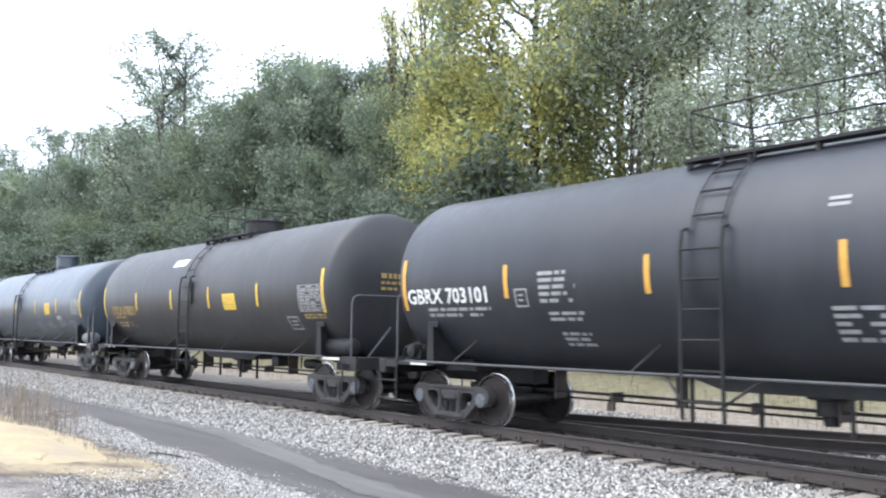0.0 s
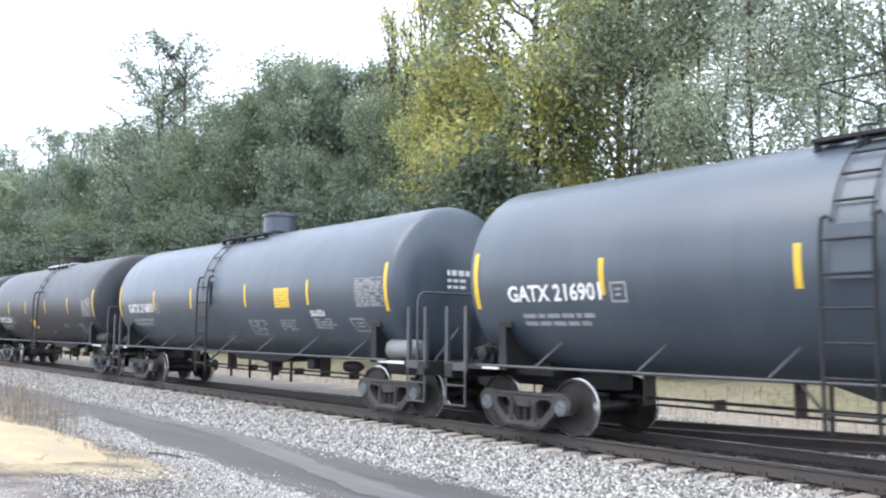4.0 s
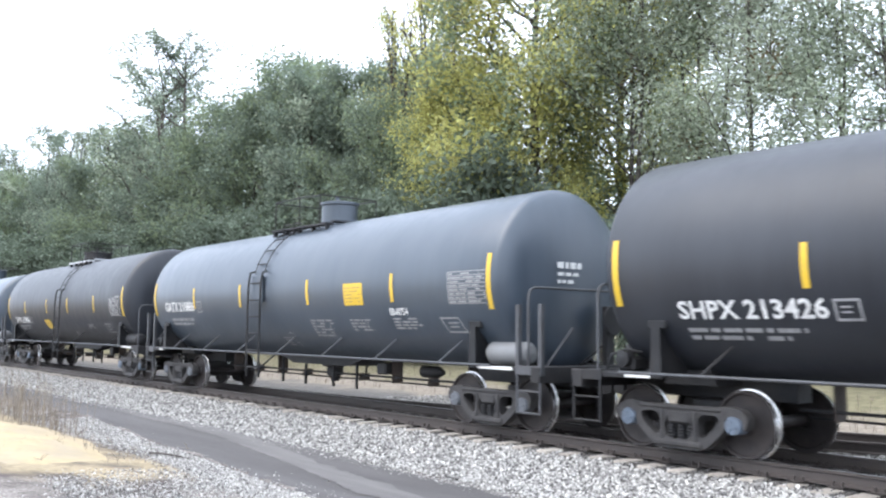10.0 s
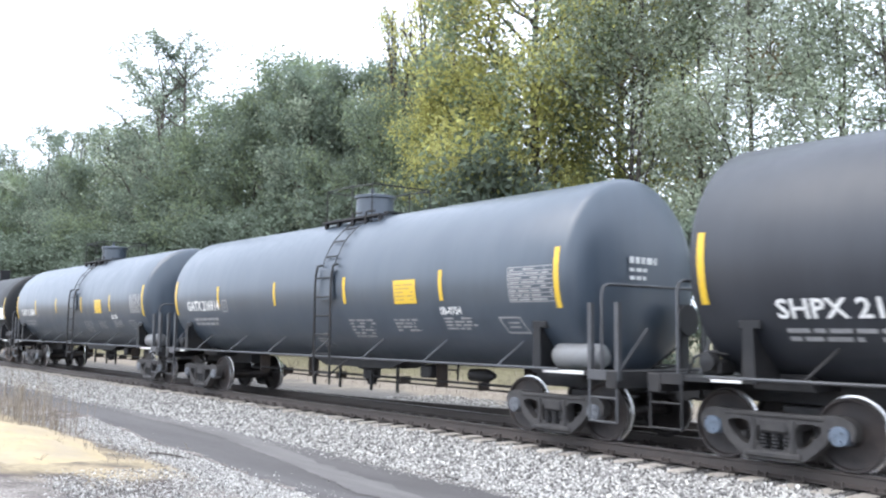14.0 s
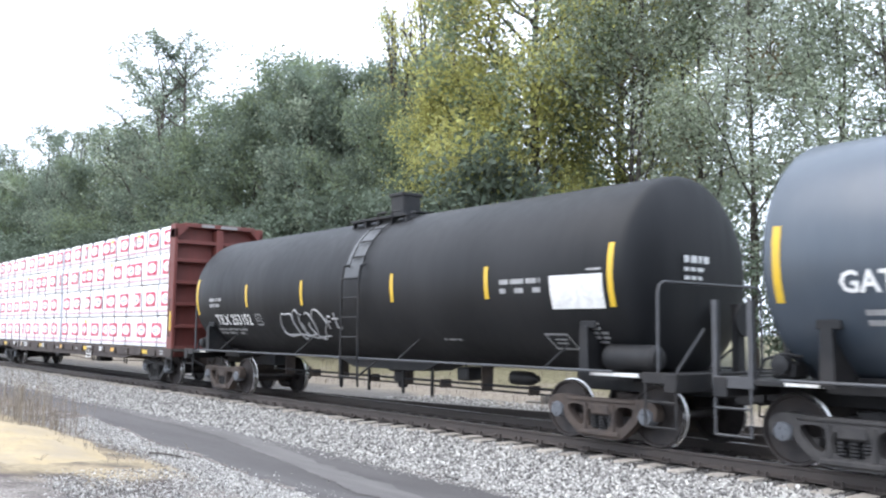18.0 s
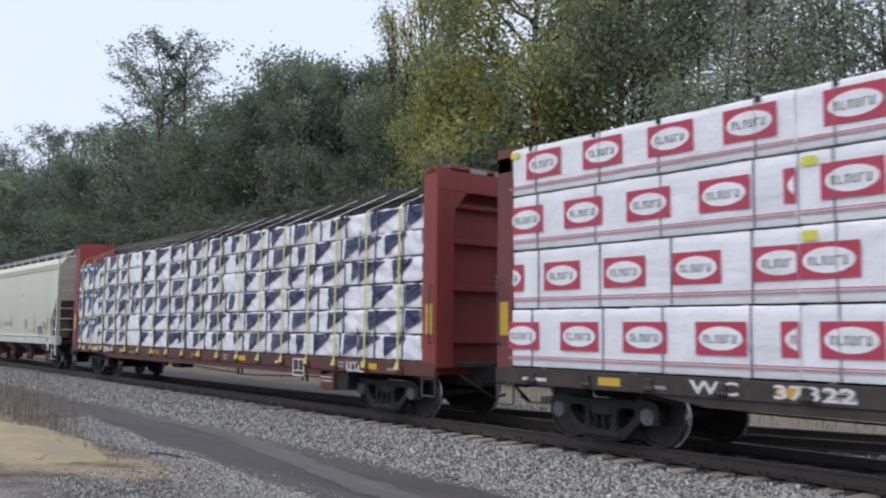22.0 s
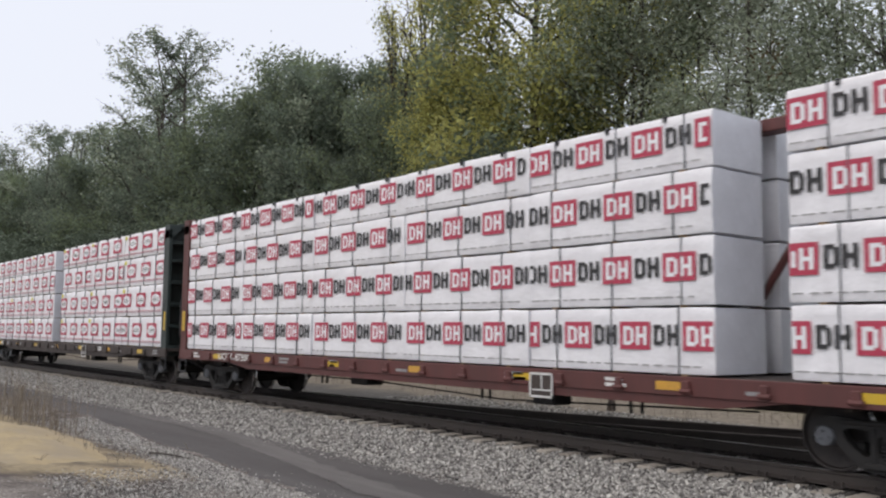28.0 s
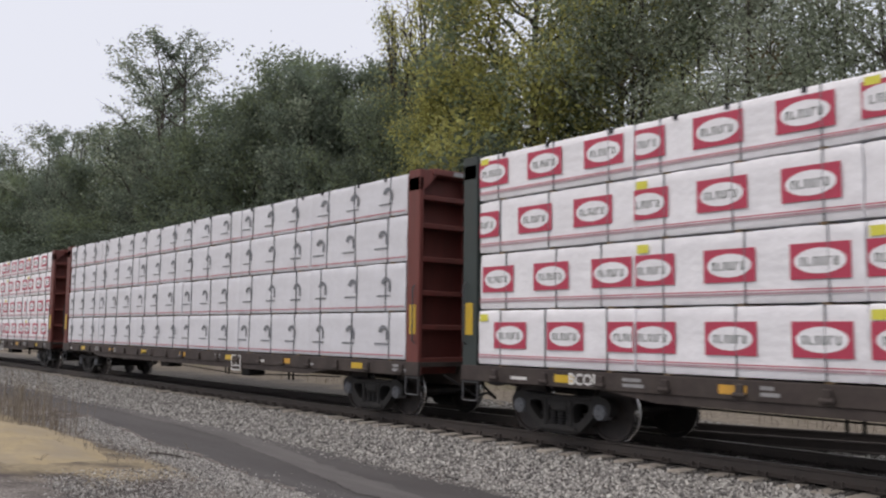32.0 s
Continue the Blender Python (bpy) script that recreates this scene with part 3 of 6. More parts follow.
def tie_tips(r, n):
    x = -3.5 - 40 * r.random(n) ** 1.6
    return x, r.uniform(-1.34, -0.84, n)


def verge(r, n):
    x = -5.0 - 7.9 * r.random(n) ** 0.9
    y = -5.9 - 4.6 * r.random(n) ** 1.2
    return x, y


def near_edge(r, n):
    x = -7.5 - 15 * r.random(n) ** 1.15
    return x, np.interp(x, (-22.5, -19, -17, -15.2, -12.9, -11.4, -7.5), (-4.75, -5.1, -5.35, -5.4, -5.6, -5.75, -5.8)) - np.abs(r.normal(0, 0.42, n)) + 0.12


def road_side(r, n):
    x = -5.0 - 35 * r.random(n) ** 1.6
    return x, np.where(r.random(n) < 0.5, r.normal(-3.42, 0.13, n), r.normal(-5.75, 0.3, n))


pebbles("ballast", 60000, shoulder, (0.032, 0.066), STONE, "pale grey broken stone ballast along the track", 3)
pebbles("ballast", 18000, between, (0.03, 0.065), STONE, "grey broken stone between the two tracks", 4)
pebbles("ballast", 9000, inside, (0.03, 0.06), DARK_STONE, "dark ballast between the rails", 5)
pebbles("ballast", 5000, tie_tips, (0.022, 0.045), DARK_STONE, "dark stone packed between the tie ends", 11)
pebbles("gravel", 26000, verge, (0.012, 0.034), STONE, "loose pale gravel on the verge", 6)
pebbles("gravel", 6000, verge, (0.012, 0.03), DARK_STONE, "loose dark gravel on the verge", 8)
pebbles("gravel", 15000, near_edge, (0.014, 0.042), STONE, "pale pebbles scattered along the road edge", 13)
pebbles("gravel", 9000, road_side, (0.015, 0.04), STONE, "loose gravel along the road edge", 9)


# ---------------- trucks and wheels ----------------
def wheelset_shape():
    s = Shape()
    for side in (-1, 1):
        y = 0.76 * side
        prof = [(-0.075, 0.02), (-0.075, 0.13), (-0.03, 0.15), (-0.012, 0.30), (-0.03, 0.405), (-0.066, 0.42), (-0.070, 0.450), (-0.058, 0.457), (0.045, 0.462), (0.052, 0.484), (0.072, 0.484), (0.078, 0.42), (0.02, 0.40), (0.03, 0.30), (0.05, 0.15), (0.09, 0.12), (0.09, 0.02)]
        rows = [(y - a * side, r) for a, r in prof]
        s.lathe(rows, 32, "y", (0, 0, 0), [0, 0, 0, 0, 0, 0, 0, 1, 1, 0, 0, 0, 0, 0, 0, 0])
        s.lathe([(y + 0.07 * side, 0.08), (side * 0.90, 0.08), (side * 0.90, 0.125), (side * 1.10, 0.125), (side * 1.115, 0.115)], 16, "y", (0, 0, 0), [0, 0, 2, 2])
        for j in range(3):
            a = 2 * math.pi * j / 3
            s.tube([(0.06 * math.cos(a), side * 1.11, 0.06 * math.sin(a)), (0.06 * math.cos(a), side * 1.14, 0.06 * math.sin(a))], 0.022, 6, 2)
    s.lathe([(-0.72, 0.085), (0.72, 0.085)], 14, "y")
    return s


def rounded(loop, times):
    """A closed line of (x, z) with its corners cut round."""
    for _ in range(times):
        out = []
        for (ax, az), (bx, bz) in zip(loop, loop[1:] + loop[:1]):
            out += [(ax * 0.78 + bx * 0.22, az * 0.78 + bz * 0.22), (ax * 0.22 + bx * 0.78, az * 0.22 + bz * 0.78)]
        loop = out
    return loop


def cut_plate(s, outer, holes, y0, y1):
    """A cast plate with rounded openings through it, in the plane of x and z."""
    bm = bmesh.new()
    loops = [rounded(outer, 1)] + [rounded(h, 2) for h in holes]
    for loop in loops:
        vs = [bm.verts.new((x, 0.0, z)) for x, z in loop]
        for p, q in zip(vs, vs[1:] + vs[:1]):
            bm.edges.new((p, q))
    bmesh.ops.triangle_fill(bm, use_beauty=True, edges=bm.edges[:])
    bm.verts.index_update()
    pts = [v.co.copy() for v in bm.verts]
    tris = [tuple(v.index for v in f.verts) for f in bm.faces]
    bm.free()
    for y, turn in ((y0, 1), (y1, -1)):
        s.add([(p.x, y, p.z) for p in pts], [t[::turn] for t in tris])
    for loop in loops:
        n = len(loop)
        s.add([(x, y0, z) for x, z in loop] + [(x, y1, z) for x, z in loop], [(i, (i + 1) % n, (i + 1) % n + n, i + n) for i in range(n)])


def side_frame_shape():
    """Cast side frame: top chord arched over the bearings, slanting struts, rounded windows, spring seat."""
    s = Shape()
    half = [(1.07, 0.40), (1.10, 0.56), (1.03, 0.66), (0.86, 0.705), (0.62, 0.69), (0.42, 0.665)]
    foot = [(1.03, 0.40), (1.02, 0.565), (0.76, 0.565), (0.75, 0.38), (0.69, 0.32), (0.50, 0.15), (0.40, 0.09), (0.26, 0.07)]
    outer = half + [(-x, z) for x, z in half[::-1]] + [(-x, z) for x, z in foot] + foot[::-1]
    window = [(0.235, 0.20), (0.235, 0.565), (-0.235, 0.565), (-0.235, 0.20)]
    side = [(0.32, 0.57), (0.32, 0.28), (0.40, 0.235), (0.655, 0.45), (0.66, 0.57)]
    cut_plate(s, outer, [window, side, [(-x, z) for x, z in side]], -0.085, 0.085)
    for k in (-1, 1):
        s.box(k * 0.28 - 0.03, k * 0.28 + 0.03, -0.115, 0.115, 0.18, 0.60, 0, 0.015)
    s.box(-0.40, 0.40, -0.125, 0.125, 0.10, 0.19, 0, 0.025)
    s.box(-0.70, 0.70, -0.105, 0.105, 0.615, 0.675, 0, 0.02)
    return s


def coil_shape():
    return Shape().lathe([(0.20 + 0.022 * i, 0.062 if i % 2 else 0.078) for i in range(13)], 10, "z")


WHEELSETS = []
FRAME_MESH = {}


def make_truck(car, x, cast, cap, name="truck"):
    """One two-axle truck of a freight car, under car at x along it."""
    key = (cast.name, cap.name)
    if key not in FRAME_MESH:
        bolster = Shape().box(-0.20, 0.20, -1.10, 1.10, 0.42, 0.60, 0, 0.03).box(-0.32, 0.32, -0.32, 0.32, 0.58, 0.72, 0, 0.02)
        for k in (-1, 1):
            bolster.box(k * 0.52 - 0.05, k * 0.52 + 0.05, -0.95, 0.95, 0.30, 0.40, 0, 0.015)
            for q in (-0.76, 0.76):
                bolster.box(k * 0.46 - 0.05, k * 0.46 + 0.03, q - 0.07, q + 0.07, 0.26, 0.62, 0, 0.02)
        FRAME_MESH[key] = (bolster.mesh("bolster", [cast]), side_frame_shape().mesh("side_frame", [cast]), coil_shape().mesh("spring", [FITTING]),
                           wheelset_shape().mesh("wheelset", [WHEEL, TREAD, cap]))
    meshes = FRAME_MESH[key]
    truck = part(name, meshes[0], None, car)
    truck.matrix_basis = pose(x, 0, 0)
    for y in (-1.0, 1.0):
        part("side_frame", meshes[1], None, truck).matrix_basis = pose(0, y, 0)
        for cx in (-0.17, 0.0, 0.17):
            part("spring", meshes[2], None, truck).matrix_basis = pose(cx, y, 0)
    for k in (-0.889, 0.889):
        w = part("wheelset", meshes[3], None, truck)
        w.matrix_basis = pose(k, 0, 0.457)
        WHEELSETS.append((w, k))
    return truck


def coupler_shape(side):
    s = Shape()
    s.box(-0.55, 0.0, -0.10, 0.10, 0.74, 0.92, 0, 0.02)
    s.prism([(0.0, 0.68), (0.0, 0.98), (0.16, 1.0), (0.30, 0.94), (0.30, 0.70), (0.16, 0.66)], -0.15, 0.02)
    s.prism([(0.0, 0.72), (0.0, 0.94), (0.20, 0.94), (0.20, 0.72)], 0.02, 0.17)
    s.v = [(x * side, y * side, z) for x, y, z in s.v]
    return s


# ---------------- tank cars ----------------
def on_tank(R, zc, z):
    q = max(R * R - (z - zc) ** 2, 0.01)
    return -math.sqrt(q)


def skin(s, R, zc, x0, x1, z0, z1, slot=0, slant=0.0, off=0.006, steps=6):
    """A sheet that lies on the near side of the tank between the heights z0 and z1."""
    v = []
    for i in range(steps + 1):
        z = z0 + (z1 - z0) * i / steps
        dx = slant * (1 - i / steps)
        for x in (x0 + dx, x1 + dx):
            v.append((x, on_tank(R + off, zc, z), z))
    s.add(v, [(2 * i, 2 * i + 1, 2 * i + 3, 2 * i + 2) for i in range(steps)], slot)


def outline_skin(s, R, zc, x0, x1, z0, z1, w=0.035, slant=0.0, slot=0):
    dz = z1 - z0
    skin(s, R, zc, x0, x1, z0, z0 + w, slot, 0, steps=1)
    for a in (x0, x1 - w):
        skin(s, R, zc, a - slant, a + w - slant, z0, z1, slot, slant)
    skin(s, R, zc, x0 - slant, x1 - slant, z1 - w, z1, slot, 0, steps=1)


def bars(s, R, zc, x0, x1, z0, z1, rows, seed, slot=0, fill=0.55):
    """Writing too small to read: plain bars in rows."""
    r = random.Random(seed)
    h = (z1 - z0) / rows
    for i in range(rows):
        z = z1 - (i + 1) * h
        x = x0
        end = x1 - r.uniform(0, 0.25) * (x1 - x0)
        while x < end:
            w = r.uniform(0.08, 0.34)
            skin(s, R, zc, x, min(x + w, end), z + h * 0.2, z + h * (0.2 + fill), slot, steps=1)
            x += w + r.choice((0.05, 0.05, 0.22))


def wrapped_letters(s, R, zc, body, x, z, h, slot=0, width=None):
    v, f = letters(body, h)
    if width:
        k = width / max(p[0] for p in v)
        v = [(a * k, b) for a, b in v]
    s.add([(x + a, on_tank(R + 0.014, zc, z + b), z + b) for a, b in v], f, slot)


def make_tank_car(u, spec):
    """A black or grey tank car on two trucks; u is its middle along the train."""
    R, zc, B = spec["R"], spec["zc"], spec["band"]
    paint, marks, ink = spec["paint"], spec["marks"], spec.get("ink", WHITE)
    car = new("tank_car")
    tagged(car, spec["label"], "tank car", "tank cars of the train")
    E, D, F = B + 0.10, 0.36, B + 1.06
    prof = [(-E - D, 0.003)] + [(-E - D * math.cos(a), R * math.sin(a) ** 0.75) for a in np.linspace(0.12, math.pi / 2, 9)]
    prof += [(E + D * math.cos(a), R * math.sin(a) ** 0.75) for a in np.linspace(math.pi / 2, 0.12, 9)] + [(E + D, 0.003)]
    prof[10:10] = [(float(q), R) for q in np.linspace(-E * 0.8, E * 0.8, 9)]
    part("tank", Shape().lathe(prof, 56, "x", (0, 0, zc)), paint, car, spec["tank_label"], 50)

    # safety stripes
    for m in (-B, B):
        s = Shape()
        skin(s, R, zc, m - 0.055, m + 0.055, 2.06, 3.01, steps=12)
        part("reflective_band", s, marks, car, "long yellow reflective band")
    for m in spec["strips"]:
        s = Shape()
        skin(s, R, zc, m - 0.05, m + 0.05, 2.23, 2.78, steps=5)
        part("reflective_strip", s, marks, car, "short yellow reflective strip")

    # stencilled writing, panels
    for body, x, z, h, w in spec["words"]:
        s = Shape()
        wrapped_letters(s, R, zc, body, x, z, h, 0, w)
        part("lettering", s, ink, car, spec.get("ink_label", "white stencilled writing"))
    for x0, x1, z0, z1, rows, seed in spec["bars"]:
        s = Shape()
        bars(s, R, zc, x0, x1, z0, z1, rows, seed)
        tagged(part("stencil", s, ink if ink is GOLD_INK else GREY_INK, car), kind="stuff")
    for x0, x1, z0, z1, slant in spec["boxes"]:
        s = Shape()
        outline_skin(s, R, zc, x0, x1, z0, z1, 0.030, slant)
        bars(s, R, zc, x0 + 0.08, x1 - 0.08, z0 + 0.08, z1 - 0.06, 2, 5, fill=0.4)
        part("lined_box", s, GREY_INK, car)
    for x0, x1, z0, z1, slant, mat, name in spec["sheets"]:
        s = Shape()
        skin(s, R, zc, x0, x1, z0, z1, 0, slant)
        q = part(name, s, mat, car)
        if mat is YELLOW:
            s = Shape()
            bars(s, R + 0.004, zc, x0 + 0.06 + slant * 0.5, x1 - 0.04 + slant * 0.5, z0 + 0.05, z1 - 0.05, 5, 3, fill=0.3)
            part("sheet_print", s, GOLD_INK, q)
    if spec.get("table"):
        x0, x1, z0, z1 = spec["table"]
        s = Shape()
        for i in range(9):
            z = z0 + (z1 - z0) * i / 8
            skin(s, R, zc, x0, x1, z, z + 0.014, 0, steps=1)
        for i in range(8):
            bars(s, R, zc, x0 + 0.04, x1, z0 + (z1 - z0) * i / 8 + 0.015, z0 + (z1 - z0) * (i + 1) / 8, 1, 30 + i, fill=0.5)
        skin(s, R, zc, x0, x0 + 0.02, z0, z1, 0)
        part("data_table", s, GREY_INK, car, "white stencilled data table")
    # writing on the head that faces ahead
    r = random.Random(int(u * 10) & 1023)
    for i, (h, w) in enumerate(((0.11, 0.62), (0.06, 0.46), (0.06, 0.36))):
        s = Shape()
        z = zc + 0.17 - 0.13 * i
        y = -0.45
        while y < -0.45 + w:
            d = r.uniform(0.07, 0.16)
            rr = min(math.hypot(y + d / 2, z - zc) / R, 0.98)
            xx = E + D * math.cos(math.asin(rr ** (1 / 0.75))) + 0.03
            s.add([(xx, y, z), (xx, y + d, z), (xx, y + d, z + h), (xx, y, z + h)], [(0, 1, 2, 3)])
            y += d + 0.04
        tagged(part("head_stencil", s, ink, car), kind="stuff")

    # underframe ends
    T = spec.get("truck", 6.72 if B < 7.5 else 6.92)
    for k in (-1, 1):
        s = Shape()
        lo, hi = sorted((k * (T - 1.3), k * (F - 0.11)))
        s.box(lo, hi, -0.19, 0.19, 0.74, 1.04, 0, 0.01)
        lo, hi = sorted((k * (E - 0.15), k * (F - 0.04)))
        s.box(lo, hi, -1.42, 1.42, 1.03, 1.10, 0, 0.008)
        s.box(*sorted((k * (F - 0.21), k * F)), -1.45, 1.45, 0.86, 1.12, 0, 0.01)
        s.prism([(k * (T - 0.45), 0.95), (k * (T - 0.35), zc - R * 0.9), (k * (T + 0.35), zc - R * 0.9), (k * (T + 0.45), 0.95)][::k], -0.80, 0.80)
        part("draft_sill", s, FITTING, car)
        part("coupler", coupler_shape(1), FITTING, car).matrix_basis = pose(k * (F + 0.06), 0, 0, 0, 0, 0 if k > 0 else 180)
        # hoop rail across the platform
        tall = paint is GREY_TANK
        if k > 0 or not tall:
            s = Shape()
            x = k * (B + 0.65)
            s.tube([(x, -1.30, 1.08), (x, -1.30, 2.26), (x, -1.26, 2.37), (x, -1.16, 2.42), (x, 1.16, 2.42), (x, 1.26, 2.37), (x, 1.30, 2.26), (x, 1.30, 1.08)], 0.024, 8)
            s.tube([(x - 0.04 * k, -0.85, 1.1), (x + 0.1 * k, -0.35, 1.75)], 0.024, 6)
            part("platform_rail", s, PIPE, car)
        # corner ladders: stirrup steps below, angle-iron posts above
        for y in (-1.42, 1.42):
            s = Shape()
            x0, x1 = sorted((k * (B + 0.51), k * (B + 1.04)))
            for xx in (x0, x1):
                if tall:
                    s.box(xx - 0.038, xx + 0.038, y - 0.010, y + 0.010, 0.98, 2.13, 0, 0.004)
                    s.box(xx + 0.024, xx + 0.038, min(y, y * 0.95), max(y, y * 0.95), 0.98, 2.13, 0, 0.004)
                s.tube([(xx, y, 0.36), (xx, y, 1.10)], 0.019, 6)
            for z in (0.37, 0.72):
                s.tube([(x0, y, z), (x1, y, z)], 0.017, 6)
            s.box(x0 - 0.04, x1 + 0.04, y - 0.016, y + 0.016, 0.98, 1.13, 0, 0.005)
            part("corner_ladder", s, PIPE if tall else FITTING, car)
        for y in (-1.43, 1.43):
            lo, hi = sorted((k * (B - 0.54), k * (B + (0.40 if k > 0 else 0.03))))
            s = Shape().box(lo, hi, min(y, y * 1.004), max(y, y * 1.004), 1.045, 1.10, 0, 0.001)
            part("sill_reflector", s, WHITE, car, "white strip on the end sill")
        # saddle web over the truck with a flanged outer edge and a pad on the tank
        for y in (-1, 1):
            a = k * (T + 0.06)
            s = Shape().prism([(y * q, z) for q, z in ((1.47, 1.06), (1.47, 1.74), (1.40, 1.80), (1.05, 1.45), (0.70, 1.06))][::-y], a - 0.018, a + 0.018, 0, "x")
            s.prism([(a - 0.10, 1.05), (a - 0.075, 1.76), (a + 0.075, 1.76), (a + 0.10, 1.05)], min(y * 1.47, y * 1.50), max(y * 1.47, y * 1.50))
            q0 = math.sqrt(R * R - (1.84 - zc) ** 2)
            s.box(a - 0.16, a + 0.16, min(y * (q0 - 0.06), y * (q0 + 0.03)), max(y * (q0 - 0.06), y * (q0 + 0.03)), 1.74, 1.86, 0, 0.015)
            part("saddle_web", s, FITTING, car)
        if k < 0:
            s = Shape().box(-B - 0.34, -B - 0.02, -1.24, -0.86, 1.12, 1.34, 0, 0.04)
            s.lathe([(-1.36, 0.03), (-1.34, 0.12), (-1.18, 0.12), (-1.16, 0.07)], 12, "y", (-B - 0.16, 0, 1.30))
            s.tube([(-B - 0.50, -1.28, 1.14), (-B - 0.38, -1.30, 1.36), (-B - 0.18, -1.22, 1.44), (-B + 0.02, -1.10, 1.40)], 0.022, 6)
            s.box(-B - 0.20, -B - 0.12, -1.15, -1.07, 1.34, 1.52, 0, 0.012)
            part("brake_valve_gear", s, FITTING, car)
        make_truck(car, k * T, spec.get("cast", TRUCK), spec.get("cap", CAP))
    # air reservoir or brake cylinder, brake stand, at the leading end
    s = Shape()
    s.lathe([(B - 0.42, 0.02), (B - 0.40, 0.15), (B - 0.33, 0.20), (B + 0.50, 0.20), (B + 0.57, 0.15), (B + 0.60, 0.02)], 20, "x", (0, -1.16, 1.31))
    part("air_reservoir", s, FITTING if paint is not GREY_TANK else PALE_TANK_CAN, car, "rounded steel air reservoir")
    s = Shape()
    s.box(F - 0.46, F - 0.34, 0.55, 0.75, 1.08, 2.15, 0, 0.01)
    s.tube([(F - 0.30, 0.65, 1.9), (F - 0.26, 0.65, 1.9)], 0.26, 18)
    s.tube([(F - 0.76, 0.3, 1.10), (F - 0.41, 0.6, 1.5), (F - 0.36, 0.65, 1.9)], 0.02, 6)
    part("hand_brake", s, FITTING, car)

    # side pipes with slanting stays
    for y in (-1, 1):
        s = Shape()
        yy = y * (R - 0.06)
        s.tube([(-E + 0.1, yy, 1.115), (E - 0.1, yy, 1.115)], 0.022, 8)
        part("side_pipe", s, PIPE, car)
        for i in range(spec.get("stays", 7)):
            x = -E + 1.5 + i * (2 * E - 3.0) / (spec.get("stays", 7) - 1)
            s = Shape()
            s.tube([(x, yy, 1.13), (x + 0.24, y * (math.sqrt(max(R * R - (1.52 - zc) ** 2, 0)) + 0.01), 1.52)], 0.018, 6)
            part("stay", s, PIPE if paint is GREY_TANK else FITTING, car)
    part("belly_skid", Shape().prism([(-1.9, 1.04), (-1.3, 0.86), (1.3, 0.86), (1.9, 1.04), (1.9, zc - R + 0.12), (-1.9, zc - R + 0.12)], -0.38, 0.38), FITTING, car)
    # ladder up the side, both sides
    L = spec["ladder"]
    for y in (-1, 1):
        s = Shape()
        rr = R + 0.13
        upper = [(y * (R + 0.05) * math.cos(a), zc + (R + 0.05) * math.sin(a)) for a in np.linspace(radians(70), radians(14), 8)]
        for x in (L - 0.24, L + 0.24):
            s.tube([(x, p, q) for p, q in upper], 0.013, 5)
        path = [(y * (R + 0.03) * math.cos(radians(16)), zc + (R + 0.03) * math.sin(radians(16)))] + [(y * rr * math.cos(a), zc + rr * math.sin(a)) for a in np.linspace(radians(14), 0, 3)] + [(y * rr, zc - 0.8), (y * rr, 1.1), (y * (rr - 0.02), 0.55)]
        for x in (L - 0.32, L + 0.32):
            s.tube([(x, p, q) for p, q in path], 0.027, 6)
        rungs = [(0.24, y * (R + 0.06) * math.cos(a), zc + (R + 0.06) * math.sin(a)) for a in np.linspace(radians(62), radians(22), 4)]
        rungs += [(0.32, y * rr, z) for z in np.arange(zc + 0.16, 0.6, -0.40)]
        for k in (-1, 1):
            s.tube([(L + 0.26 * k, y * rr, 0.72), (L + 0.26 * k + 0.45 * k, y * (R - 0.08), 1.08)], 0.02, 6)
        if spec.get("plate"):
            q = Shape().box(L - 0.26, L + 0.26, min(y * (R + 0.02), y * (R + 0.05)), max(y * (R + 0.02), y * (R + 0.05)), zc - 0.30, zc + 0.35, 0, 0.004)
            part("ladder_guard", q, paint, car)
        ladder = part("side_ladder", s, FITTING, car)
        for w, p, q in rungs:
            part("rung", Shape().tube([(L - w, p, q), (L + w, p, q)], 0.018, 6), FITTING, ladder)
    # top platform, dome and rail
    dm = spec["dome"]
    top = zc + R
    lo, hi = min(dm, L) - 0.9, max(dm, L) + (0.5 if spec.get("bright_walk") else 0.75)
    walk_paint = SILVER if spec.get("bright_walk") else FITTING
    for y in (-0.86, 0.62):
        part("walkway_board", Shape().box(lo, hi, y, y + 0.24, top - 0.10, top - 0.05, 0, 0.004), walk_paint, car)
    for x in (lo, hi - 0.2):
        part("walkway_board", Shape().box(x, x + 0.2, -0.60, 0.60, top - 0.02, top + 0.02, 0, 0.004), walk_paint, car)
    for x in np.linspace(lo + 0.05, hi - 0.05, 5):
        for y in (-0.82, 0.72):
            part("walkway_bracket", Shape().box(x - 0.03, x + 0.03, y, y + 0.10, top - 0.34, top - 0.10, 0, 0.004), FITTING, car)
    s = Shape()
    if spec.get("box_dome"):
        s.box(dm - 0.24, dm + 0.24, -0.24, 0.24, top - 0.1, top + 0.52, 0, 0.02)
        s.box(dm - 0.27, dm + 0.27, -0.27, 0.27, top + 0.48, top + 0.56, 0, 0.015)
    elif paint is GREY_TANK:
        s.lathe([(top - 0.14, 0.44), (top + 0.46, 0.44), (top + 0.48, 0.48), (top + 0.54, 0.48), (top + 0.56, 0.40), (top + 0.58, 0.02)], 20, "z", (dm, 0, 0))
        s.tube([(dm - 0.12, 0.0, top + 0.56), (dm - 0.12, 0.0, top + 0.74)], 0.05, 8)
    else:
        s.lathe([(top - 0.14, 0.52), (top + 0.30, 0.52), (top + 0.33, 0.55), (top + 0.36, 0.55), (top + 0.38, 0.46), (top + 0.40, 0.02)], 24, "z", (dm, 0, 0))
